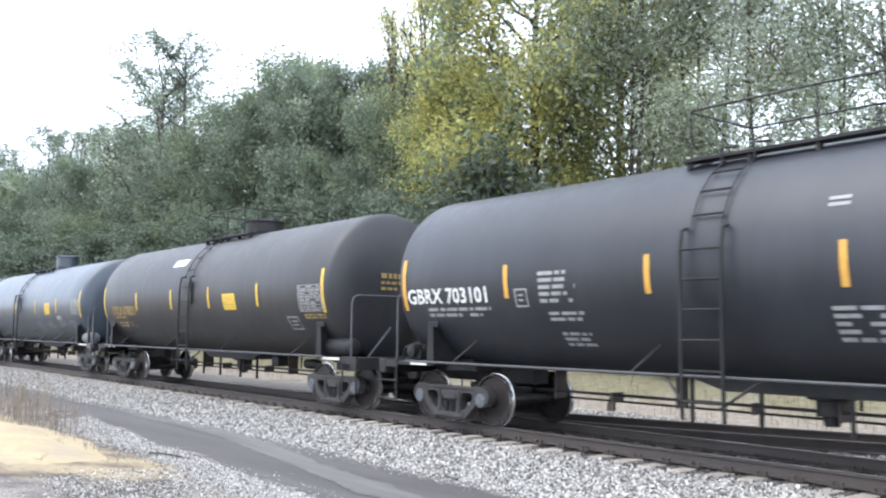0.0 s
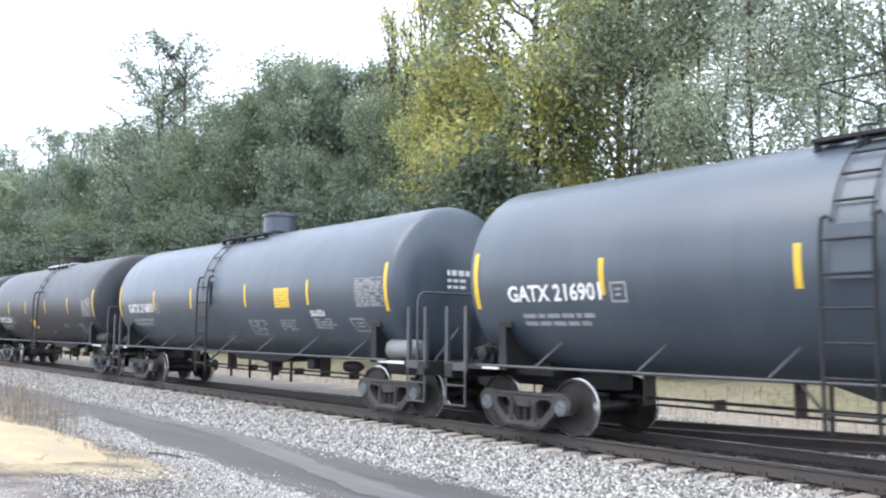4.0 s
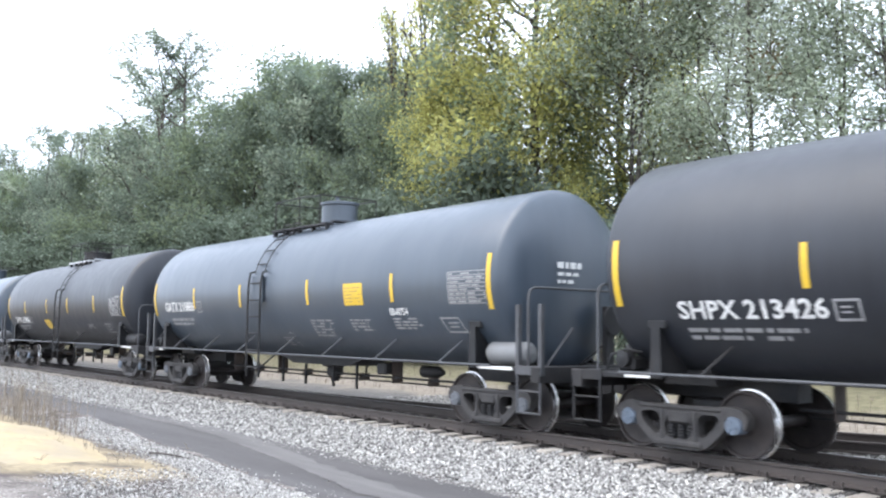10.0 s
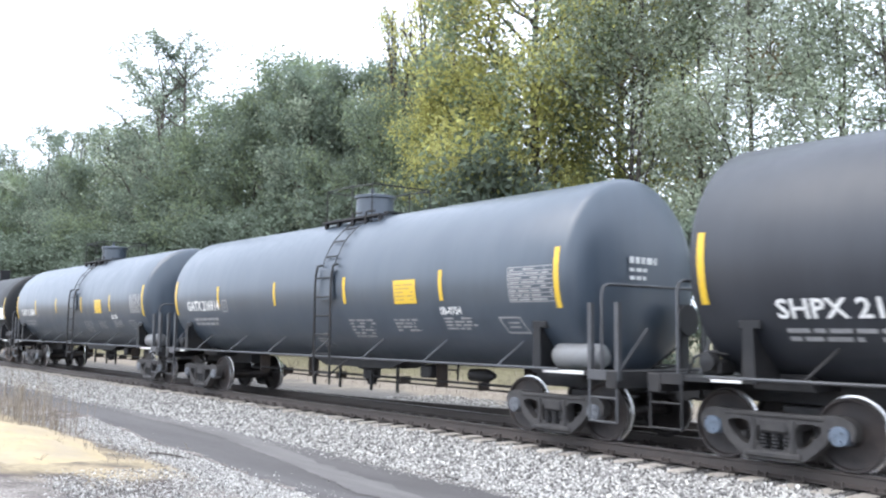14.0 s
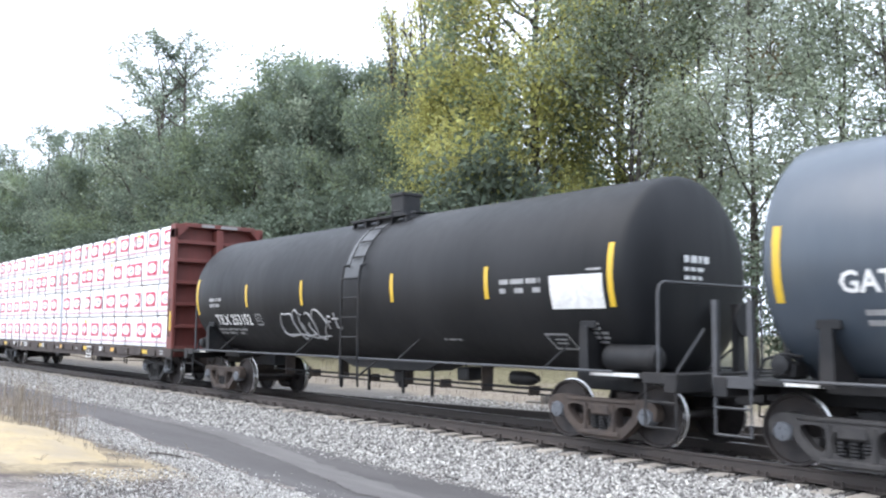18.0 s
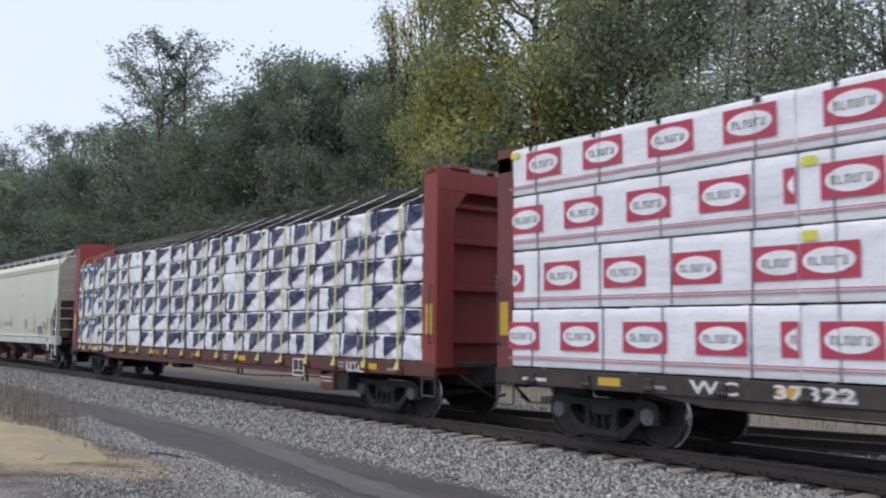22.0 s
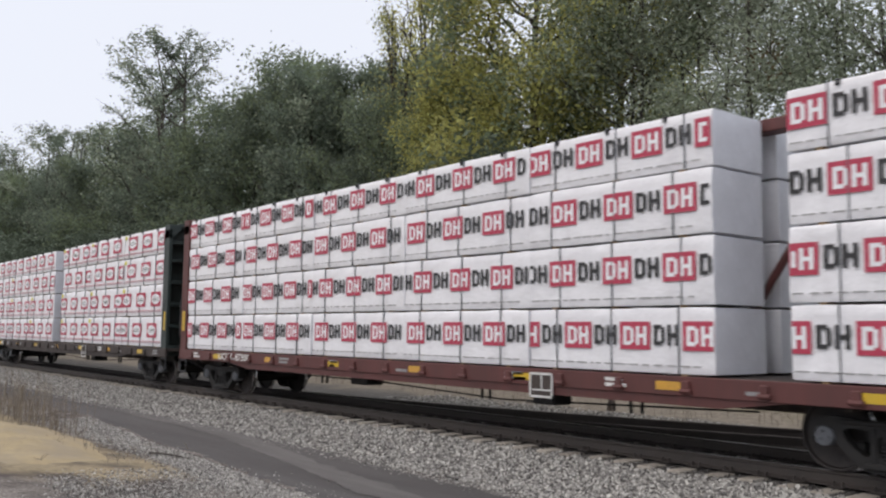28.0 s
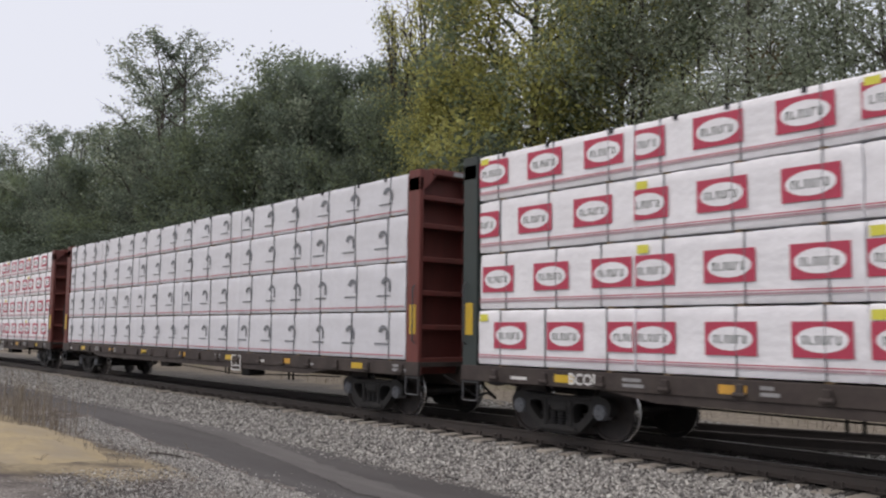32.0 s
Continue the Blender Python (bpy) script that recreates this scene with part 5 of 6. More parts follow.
def make_centerbeam(u, half, paint, sill_paint, name_word, dark_beam=False, cast=SHADED_TRUCK, plated=False):
    """Centre-beam flat car: bulkhead at each end, sill deck, tall beam along the middle."""
    car = new("centerbeam_flat_car")
    H, W = 4.80, 1.42
    # deck and side sills
    s = Shape()
    s.box(-half + 0.02, half - 0.02, -1.38, 1.38, 1.00, 1.09, 0, 0.008)
    s.box(-half + 0.1, half - 0.1, -0.22, 0.22, 0.62, 1.0, 0, 0.01)
    for x in np.arange(-half + 1.2, half - 1.0, 2.3):
        s.box(x - 0.05, x + 0.05, -1.30, 1.30, 0.78, 1.0, 0, 0.006)
    part("deck", s, DECK_DIRTY, car)
    for y in (-1, 1):
        s = Shape()
        lo, hi = sorted((y * 1.36, y * 1.43))
        s.box(-half, half, lo, hi, 0.83, 1.095, 0, 0.008)
        lo, hi = sorted((y * 1.30, y * 1.40))
        s.prism([(-half * 0.72, 0.84), (-half * 0.62, 0.70), (half * 0.62, 0.70), (half * 0.72, 0.84)], lo, hi)
        part("side_sill", s, sill_paint, car)
        for x in np.arange(-half + 0.9, half - 0.5, 1.18):
            q = Shape().box(x - 0.06, x + 0.06, min(y * 1.42, y * 1.475), max(y * 1.42, y * 1.475), 0.86, 1.04, 0, 0.012)
            q.tube([(x - 0.09, y * 1.46, 0.90), (x + 0.09, y * 1.46, 0.90)], 0.035, 8)
            part("strap_winch", q, sill_paint, car)
    # bulkheads
    for k in (-1, 1):
        xi0, xi1 = sorted((k * (half - 0.40), k * (half - 0.36)))
        out0, out1 = sorted((k * (half - 0.02), k * (half - 0.37)))
        s = Shape().prism([(-W, 0.85), (-W, H - 0.12), (-W + 0.12, H), (W - 0.12, H), (W, H - 0.12), (W, 0.85)], xi0, xi1, 0, "x")
        bulk = part("bulkhead", s, paint, car, "steel bulkhead with ribs")
        if plated:
            f0, f1 = sorted((k * (half + 0.01), k * (half - 0.03)))
            for y in (-1, 1):
                s = Shape().box(f0, f1, *sorted((y * W, y * (W - 0.42))), 1.0, H - 0.48, 0, 0.010)
                s.prism([(y * (W - 0.42), H - 0.86), (y * (W - 0.42), H - 0.48), (y * (W - 0.72), H - 0.48)][::y], f0, f1, 0, "x")
                part("face_plate", s, paint, bulk)
            part("top_plate", Shape().box(f0, f1, -W, W, H - 0.48, H - 0.03, 0, 0.010), paint, bulk)
        else:
            part("middle_post", Shape().box(out0, out1, -0.11, 0.11, 0.9, H - 0.12, 0, 0.012), paint, bulk)
        for y in (-1, 1):
            s = Shape().box(out0, out1, *sorted((y * W, y * (W - 0.10))), 0.84, H - 0.16, 0, 0.012)
            if not plated:
                s.prism([(y * W, H - 0.42), (y * (W - 0.10), H - 0.42), (y * (W - 0.42), H - 0.10), (y * (W - 0.42), H - 0.02), (y * W, H - 0.02)][::-y], out0, out1, 0, "x")
            part("side_post", s, paint, bulk)
        for z in (1.5, 2.5, 3.4, 4.1) if plated else (1.12, 1.75, 2.4, 3.05, 3.7, 4.25):
            part("rib", Shape().box(*sorted((k * (half - (0.20 if plated else 0.06)), k * (half - 0.37))), -W + 0.08, W - 0.08, z - 0.05, z + 0.05, 0, 0.012), paint, bulk)
        part("top_rail", Shape().box(*sorted((k * (half + 0.01), k * (half - 0.37))), -W + 0.3, W - 0.3, H - 0.10, H + 0.02, 0, 0.012), paint, bulk)
        s = Shape()
        xr = k * (half + 0.012)
        for y0, w in ((-0.62, 0.42), (0.0, 0.55)):
            s.add([(xr, y0, H - 0.085), (xr, y0 + w, H - 0.085), (xr, y0 + w, H + 0.0), (xr, y0, H + 0.0)], [(0, 1, 2, 3)])
        xr = k * (half - 0.30)
        for i in range(4):
            s.add([(xr, 0.3, 2.75 - 0.1 * i), (xr, 1.0 - 0.05 * i, 2.75 - 0.1 * i), (xr, 1.0 - 0.05 * i, 2.80 - 0.1 * i), (xr, 0.3, 2.80 - 0.1 * i)], [(0, 1, 2, 3)])
        tagged(part("bulkhead_stencil", s, GREY_INK, bulk), kind="stuff")
        s = Shape()
        s.box(*sorted((k * (half - 0.10), k * (half - 0.30))), -W - 0.006, -W - 0.001, 1.62, 2.18, 0, 0.001)
        part("reflective_strip", s, YELLOW, bulk, "yellow reflective strip")
        s = Shape().tube([(k * (half - 0.12), -W - 0.01, 1.45), (k * (half - 0.12), -W - 0.07, 1.5), (k * (half - 0.12), -W - 0.07, 2.5), (k * (half - 0.12), -W - 0.01, 2.55)], 0.016, 6)
        part("grab_iron", s, PIPE, car)
        part("step_rung", Shape().tube([(k * (half - 0.42), -W + 0.02, 0.80), (k * (half - 0.02), -W + 0.02, 0.80)], 0.018, 6), PIPE, car)
        s = Shape().tube([(k * x, -W + 0.02, z) for x, z in ((half - 0.42, 0.90), (half - 0.42, 0.50), (half - 0.40, 0.48), (half - 0.04, 0.48), (half - 0.02, 0.50), (half - 0.02, 0.90))], 0.018, 6)
        part("end_step", s, PIPE, car)
        s = Shape()
        lo, hi = sorted((k * (half - 2.2), k * (half + 0.30)))
        s.box(lo, hi, -0.20, 0.20, 0.70, 1.0, 0, 0.01)
        s.tube([(k * (half + 0.1), -0.9, 0.86), (k * (half + 0.25), -0.7, 0.70), (k * (half + 0.35), -0.3, 0.45), (k * (half + 0.62), -0.25, 0.52)], 0.025, 6)
        part("draft_sill", s, FITTING, car)
        part("coupler", coupler_shape(1), FITTING, car).matrix_basis = pose(k * (half + 0.62), 0, 0, 0, 0, 0 if k > 0 else 180)
        make_truck(car, k * (half - 2.05), cast, CAP)
    # centre beam: top chord, posts and slanting braces
    bp = BEAM_NET if dark_beam else paint
    part("top_chord", Shape().box(-half + 0.38, half - 0.38, -0.16, 0.16, H - 0.22, H - 0.04, 0, 0.01), bp, car)
    if dark_beam:
        part("beam_sheet", Shape().box(-half + 0.4, half - 0.4, -0.05, 0.05, 3.6, H - 0.2, 0, 0.004), bp, car)
    m = 9
    for i in range(m + 1):
        x = -half + 0.5 + (2 * half - 1.0) * i / m
        part("beam_post", Shape().box(x - 0.07, x + 0.07, -0.09, 0.09, 1.05, H - 0.2, 0, 0.01), bp, car)
    for i in range(m):
        a = -half + 0.5 + (2 * half - 1.0) * i / m
        b = -half + 0.5 + (2 * half - 1.0) * (i + 1) / m
        z0, z1 = (1.1, H - 0.3) if i % 2 else (H - 0.3, 1.1)
        part("beam_brace", Shape().tube([(a, 0, z0), (b, 0, z1)], 0.06, 6), bp, car)
    # brake rods and gear slung below
    s = Shape()
    s.tube([(-half + 4.0, -0.5, 0.60), (-half * 0.2, -0.5, 0.58), (half * 0.15, -0.5, 0.46), (half - 4.2, -0.5, 0.62)], 0.016, 5)
    s.tube([(-half + 3.4, 0.3, 0.66), (half - 3.4, 0.3, 0.66)], 0.022, 5)
    for x in (-half * 0.42, -half * 0.40, half * 0.10, half * 0.12, half * 0.42, half * 0.44):
        s.box(x - 0.02, x + 0.02, -0.55, -0.51, 0.44, 0.84, 0, 0.003)
    s.box(-half * 0.28, -half * 0.22, -0.75, -0.3, 0.50, 0.86, 0, 0.03)
    part("brake_rigging", s, FITTING, car)
    if plated:
        s = Shape().box(6.92, 7.47, -1.40, -0.9, 0.40, 0.82, 0, 0.02).box(6.96, 7.40, -1.404, -1.40, 0.66, 0.68, 1, 0.001).box(6.96, 7.40, -1.404, -1.40, 0.58, 0.60, 1, 0.001)
        part("valve_box", s, [sill_paint, WHITE], car)
        part("equipment_box", Shape().box(7.50, 7.95, -1.35, -0.9, 0.42, 0.82, 0, 0.02), FITTING, car)
        s = Shape()
        for cx, w, ph in ((8.10, 0.07, 2.5), (8.26, 0.08, 0.4), (8.42, 0.07, 1.6), (8.58, 0.09, 3.0)):
            s.tube([(cx + w * math.cos(a + ph) * (1 + 0.3 * math.sin(2 * a)), -1.437, 0.93 + 0.10 * math.sin(a + ph)) for a in np.linspace(0, 5.2, 16)], 0.012, 5)
        s.tube([(8.02, -1.437, 1.05), (8.10, -1.437, 0.84), (8.35, -1.437, 0.88), (8.70, -1.437, 0.83)], 0.012, 5)
        part("painted_scrawl", s, WHITE, car, "white painted scrawl on the sill")
    else:
        part("valve_box", Shape().box(half * 0.26, half * 0.26 + 0.5, -0.95, -0.5, 0.48, 0.82, 0, 0.03), FITTING, car)
    # plates and stencils on the sill
    y = -1.434
    r = random.Random(int(u))
    for i in range(9):
        s = Shape()
        x = -half + 1.0 + i * (2 * half - 2.2) / 8 + r.uniform(-0.4, 0.4)
        w = r.uniform(0.25, 0.55)
        for k in range(r.choice((1, 2))):
            rect(s, x, x + w * r.uniform(0.6, 1), 0.90 + 0.08 * k, 0.95 + 0.08 * k, y, 0)
        part("sill_stencil", s, WHITE if i % 3 == 0 else GREY_INK, car)
    if name_word:
        s = Shape()
        v, f = letters(name_word, 0.17)
        kx = (2.3 if name_word.startswith("WC") else 1.8 if len(name_word) > 6 else 0.62) / max(p[0] for p in v)
        s.add([(-half + (3.94 if name_word.startswith("WC") else 2.6) + p * kx, y - 0.002, 0.885 + q) for p, q in v], f, 0)
        part("lettering", s, WHITE, car)
    for i in range(7):
        x = -half + 2.3 + i * (2 * half - 4.6) / 6
        s = Shape()
        rect(s, x, x + 0.42, 0.90, 1.02, y, 0)
        part("reflective_plate", s, YELLOW if i % 2 == 0 else AMBER, car, "yellow reflective plate")
    s = Shape()
    x = 5.75 if plated else half * 0.30
    for a, b, p, q in ((x, x + 0.52, 0.64, 0.675), (x, x + 0.52, 1.0, 1.035), (x, x + 0.035, 0.64, 1.03), (x + 0.485, x + 0.52, 0.64, 1.03), (x + 0.26, x + 0.285, 0.76, 1.0), (x + 0.06, x + 0.48, 0.75, 0.775)):
        s.box(a, b, -1.447, -1.440, p, q, 0, 0.001)
    s.box(x, x + 0.52, -1.438, -1.432, 0.64, 1.035, 1, 0.001)
    part("notice_frame", s, [WHITE, DECK_DIRTY], car, "white framed notice on the sill")
    MOVERS.append((car, u, 0.0, 0.0, 0.0))
    return car


TIERS = ((1.095, 2.04), (2.04, 3.01), (3.01, 3.93), (3.93, 4.74))


def load_car(edges, tiers, design, gaps=()):
    for a, b in zip(edges, edges[1:]):
        if (a, b) in gaps:
            continue
        for i, (z0, z1) in enumerate(tiers):
            put_bundle(a, b, z0, z1, design, int(abs(a) * 7) + i, i == len(tiers) - 1, 0.012 * ((int(abs(a) * 3) + i) % 3))


c12 = tagged(make_centerbeam(-55.0, 11.07, RED_CAR, DECK_DIRTY, "WC    37322"), "oxide red centre-beam flat car loaded with wrapped lumber", "flat car", "lumber cars of the train")
load_car((-65.76, -60.52, -58.14, -55.30, -55.02, -52.19, -49.64, -47.14, -44.34), TIERS, "oval", gaps=((-55.30, -55.02),))
c13 = tagged(make_centerbeam(-78.75, 11.01, BRIGHT_RED_CAR, DIRTY_RED_CAR, "AOK  29961", True, plated=True), "bright red centre-beam flat car with yellow load straps", "flat car", "lumber cars of the train")
SLIM = tuple((1.095 + 0.503 * i, 1.095 + 0.503 * (i + 1)) for i in range(6))
load_car((-89.31, -87.02), ((1.095, 2.06), (2.06, 3.02), (3.02, 3.98)), "sweep")
load_car((-87.02, -83.41, -79.81, -76.2, -72.6, -70.38, -68.21), SLIM, "slash")
c15 = tagged(make_centerbeam(-122.5, 11.06, MAROON_CAR, MAROON_CAR, "UCRY  87308"), "maroon centre-beam flat car loaded with block-marked lumber", "flat car", "lumber cars of the train")
load_car((-133.13, -129.71, -126.21, -122.72, -119.23, -115.7, -114.61, -111.85), TIERS, "block", gaps=((-115.7, -114.61),))
c16 = tagged(make_centerbeam(-145.91, 11.29, GREEN_CAR, DECK_DIRTY, "BCOL"), "dark green centre-beam flat car loaded with wrapped lumber", "flat car", "lumber cars of the train")
load_car((-156.75, -153.3, -149.91, -146.48, -145.37, -141.94, -138.53, -135.06), TIERS, "oval", gaps=((-146.48, -145.37),))
c17 = tagged(make_centerbeam(-169.8, 11.33, RED_CAR, DECK_DIRTY, ""), "oxide red centre-beam flat car loaded with crest-marked lumber", "flat car", "lumber cars of the train")
load_car((-180.66, -177.15, -173.44, -169.85, -166.17, -162.6, -158.93), TIERS, "crest")
c18 = tagged(make_centerbeam(-194.45, 11.57, RED_CAR, DECK_DIRTY, ""), "oxide red centre-beam flat car at the far end of the view", "flat car", "lumber cars of the train")
load_car((-205.55, -201.95, -198.16, -194.39, -190.63, -186.88, -183.35), TIERS, "oval")

# webbing straps over the load of the bright red car
u = -88.68
rnd = random.Random(12)
strap_side, strap_top = Shape(), Shape()
strap_side.v = [(dx, y, z) for y, z in ((-1.462, 0.98), (-1.462, 1.1), (-1.455, 4.08)) for dx in (-0.033, 0.033)]
strap_side.f, strap_side.s = [(0, 1, 3, 2), (2, 3, 5, 4)], [0, 0]
strap_top.v = [(dx, y, z) for y, z in ((-1.455, 4.08), (-1.40, 4.15), (-0.10, 4.76), (0.10, 4.80)) for dx in (-0.033, 0.033)]
strap_top.f, strap_top.s = [(0, 1, 3, 2), (2, 3, 5, 4), (4, 5, 7, 6)], [0, 0, 0]
strap_side, strap_top = strap_side.mesh("webbing", [WEBBING], 0), strap_top.mesh("over_webbing", [PALE_WEBBING], 0)
ratchet = Shape().box(-0.055, 0.055, -1.49, -1.44, 0.93, 1.05, 0, 0.01).tube([(-0.07, -1.475, 0.95), (0.07, -1.475, 0.95)], 0.03, 8).mesh("ratchet", [WEBBING])
while u < -68.2:
    o = new("load_strap")
    part("webbing", strap_side, None, o)
    part("over_webbing", strap_top, None, o, "pale webbing slanting up to the beam")
    part("ratchet", ratchet, None, o)
    tagged(o, "yellow webbing strap drawn over the lumber to the beam", "load strap", "straps over the lumber")
    MOVERS.append((o, u, 0.0, 0.0, rnd.uniform(-0.1, 0.1)))
    u += 1.165


# ---------------- covered hopper ----------------
def make_hopper(u):
    car = new("covered_hopper_car")
    tagged(car, "cream covered hopper car with sloping ends and roof walkway", "hopper car")
    hl = 9.35
    # body: section with a rounded eave, ends cut to slopes
    sec = [(-1.55, 1.33), (-1.57, 1.55), (-1.60, 1.9), (-1.62, 2.98), (-1.60, 3.86), (-1.565, 4.07), (-1.575, 4.13), (-1.53, 4.22), (-1.40, 4.36), (-1.10, 4.48), (0, 4.55), (1.10, 4.48), (1.40, 4.36), (1.53, 4.22), (1.575, 4.13), (1.565, 4.07), (1.60, 3.86), (1.62, 2.98), (1.60, 1.9), (1.57, 1.55), (1.55, 1.33)]

    def reach(z):
        return hl - 0.22 if z > 2.97 else float(np.interp(z, (1.30, 1.55, 1.90, 2.97), (8.0, 8.12, 8.12, hl - 0.22)))

    s, n = Shape(), len(sec)
    xs = np.linspace(-1, 1, 25)
    for t in xs:
        for y, z in sec:
            s.v.append((t * reach(z), y, z))
    for i in range(len(xs) - 1):
        for j in range(n - 1):
            s.f.append((i * n + j, (i + 1) * n + j, (i + 1) * n + j + 1, i * n + j + 1))
            s.s.append(0)
    # end sheets
    for i, rev in ((0, False), (len(xs) - 1, True)):
        q = [i * n + j for j in range(n)]
        m = n // 2
        for j in range(m):
            f = (q[j], q[j + 1], q[n - 2 - j], q[n - 1 - j]) if j < m - 1 else (q[j], q[j + 1], q[n - 1 - j])
            s.f.append(f)
            s.s.append(0)
    part("body", s, CREAM, car, "cream painted hopper body with faint streaks", 40)
    for y in (-1, 1):
        q = Shape().box(-hl + 0.3, hl - 0.3, min(y * 1.585, y * 1.625), max(y * 1.585, y * 1.625), 3.98, 4.02, 0, 0.004)
        q.box(-hl + 0.3, hl - 0.3, min(y * 1.57, y * 1.60), max(y * 1.57, y * 1.60), 4.11, 4.16, 0, 0.004)
        part("eave_moulding", q, CREAM, car)
        q = Shape().box(-hl, hl, min(y * 1.48, y * 1.62), max(y * 1.48, y * 1.62), 1.02, 1.33, 0, 0.012)
        q.box(-hl, hl, min(y * 1.48, y * 1.66), max(y * 1.48, y * 1.66), 1.30, 1.34, 0, 0.006)
        part("side_sill", q, CREAM_SILL, car)
    # roof walkway
    for y in (-1, 1):
        q = Shape().box(-hl + 0.25, hl - 0.05, min(y * 1.12, y * 0.85), max(y * 1.12, y * 0.85), 4.66, 4.70, 0, 0.004)
        q.box(-hl + 0.25, hl - 0.05, min(y * 1.14, y * 1.12), max(y * 1.14, y * 1.12), 4.58, 4.72, 0, 0.003)
        part("roof_walkway", q, GRATING, car)
        for x in np.linspace(-hl + 0.3, hl - 0.1, 15):
            q = Shape().box(x - 0.03, x + 0.03, min(y * 1.145, y * 1.09), max(y * 1.145, y * 1.09), 4.38, 4.72, 0, 0.004)
            part("walkway_bracket", q, CREAM_SILL, car)
    for i in range(8):
        x = -hl + 1.6 + i * 2.2
        part("roof_hatch", Shape().box(x - 0.75, x + 0.75, -0.45, 0.45, 4.46, 4.62, 0, 0.03), CREAM, car)
    # ends: corner posts, ladders, platforms
    for k in (-1, 1):
        for y in (-1, 1):
            q = Shape()
            q.box(*sorted((k * (hl - 0.10), k * (hl - 0.22))), min(y * 1.62, y * 1.54), max(y * 1.62, y * 1.54), 1.3, 4.1, 0, 0.008)
            q.tube([(k * (hl - 0.16), y * 1.58, 4.08), (k * (hl - 0.10), y * 1.15, 4.66)], 0.04, 6)
            part("corner_post", q, CREAM, car)
            q = Shape()
            q.box(*sorted((k * (hl - 0.17), k * (hl - 0.07))), min(y * 1.64, y * 1.69), max(y * 1.64, y * 1.69), 0.62, 4.3, 0, 0.006)
            q.tube([(k * (hl - 0.12), y * 1.66, 4.28), (k * (hl - 0.05), y * 1.15, 4.70)], 0.035, 6)
            q.tube([(k * (hl - 0.62), y * 1.66, 0.45), (k * (hl - 0.62), y * 1.66, 2.42)], 0.022, 6)
            for z in (0.48, 0.80, 1.12, 1.60, 2.02, 2.42):
                q.tube([(k * (hl - 0.12), y * 1.66, z), (k * (hl - 0.62), y * 1.66, z)], 0.017, 6)
            part("side_ladder", q, CREAM_SILL, car)
        q = Shape()
        q.tube([(k * (hl + 0.02), -0.62, 1.3), (k * (hl + 0.02), -0.62, 4.66)], 0.034, 6)
        part("end_sheet", Shape().box(*sorted((k * (hl - 0.20), k * (hl - 0.16))), -1.53, 1.53, 2.72, 4.2, 0, 0.01), CREAM, car)
        part("end_slope_sheet", Shape().prism([(k * (hl - 0.26), 2.97), (k * 8.13, 1.90), (k * 8.13, 1.32), (k * 8.17, 1.30), (k * 8.17, 1.88), (k * (hl - 0.20), 2.95)], -1.50, 1.50), DIRTY_CREAM, car, "grimy sloping end sheet")
        part("end_post", Shape().box(*sorted((k * (hl - 0.14), k * (hl - 0.06))), -1.0, -0.86, 1.12, 2.75, 0, 0.01), DIRTY_CREAM, car)
        end_ladder = part("end_ladder", q, CREAM_SILL, car)
        for z in (1.6, 2.02, 2.42, 3.1, 3.55, 4.0, 4.4):
            part("rung", Shape().tube([(k * (hl - 0.05), -1.60, z), (k * (hl + 0.02), -0.62, z)], 0.019, 6), CREAM_SILL, end_ladder)
        q = Shape()
        q.box(*sorted((k * 8.0, k * hl)), -1.55, 1.55, 1.05, 1.14, 0, 0.01)
        q.box(*sorted((k * 6.5, k * (hl + 0.1))), -0.22, 0.22, 0.72, 1.06, 0, 0.01)
        q.box(*sorted((k * 8.25, k * 8.35)), -0.9, 0.9, 1.1, 2.4, 0, 0.02)
        part("end_platform", q, FITTING, car)
        q = Shape()
        q.box(*sorted((k * 8.55, k * 8.95)), -0.9, -0.5, 1.14, 1.55, 0, 0.05)
        q.lathe([(-0.4, 0.02), (-0.38, 0.16), (0.38, 0.16), (0.4, 0.02)], 12, "z", (k * 8.75, 0.2, 1.75))
        q.tube([(k * 9.2, -1.2, 1.5), (k * 9.2, -1.2, 2.3), (k * 9.2, -0.4, 2.3), (k * 9.2, -0.4, 1.1)], 0.02, 6)
        part("end_brake_gear", q, FITTING, car)
        part("coupler", coupler_shape(1), FITTING, car).matrix_basis = pose(k * (hl + 0.45), 0, 0, 0, 0, 0 if k > 0 else 180)
        make_truck(car, k * 7.35, SHADED_TRUCK, CAP)
    # chutes and gates
    for i in range(4):
        x = -4.5 + i * 3.0
        q = Shape()
        top, bot = [(x - 1.25, -1.35), (x + 1.25, -1.35), (x + 1.25, 1.35), (x - 1.25, 1.35)], [(x - 0.42, -0.5), (x + 0.42, -0.5), (x + 0.42, 0.5), (x - 0.42, 0.5)]
        q.add([(a, b, 1.35) for a, b in top] + [(a, b, 0.52) for a, b in bot], [(0, 1, 5, 4), (1, 2, 6, 5), (2, 3, 7, 6), (3, 0, 4, 7), (4, 5, 6, 7)])
        part("chute", q, HOPPER_CHUTE, car)
        q = Shape().box(x - 0.55, x + 0.60, -0.62, 0.62, 0.42, 0.54, 0, 0.01)
        q.box(x + 0.35, x + 0.62, -0.74, -0.60, 0.38, 0.60, 0, 0.02)
        q.tube([(x + 0.30, -0.78, 0.36), (x + 0.42, -0.60, 0.36)], 0.11, 12)
        part("outlet_gate", q, RED_GATE, car, "red outlet gate")
    # marks on the side
    R0 = -1.634
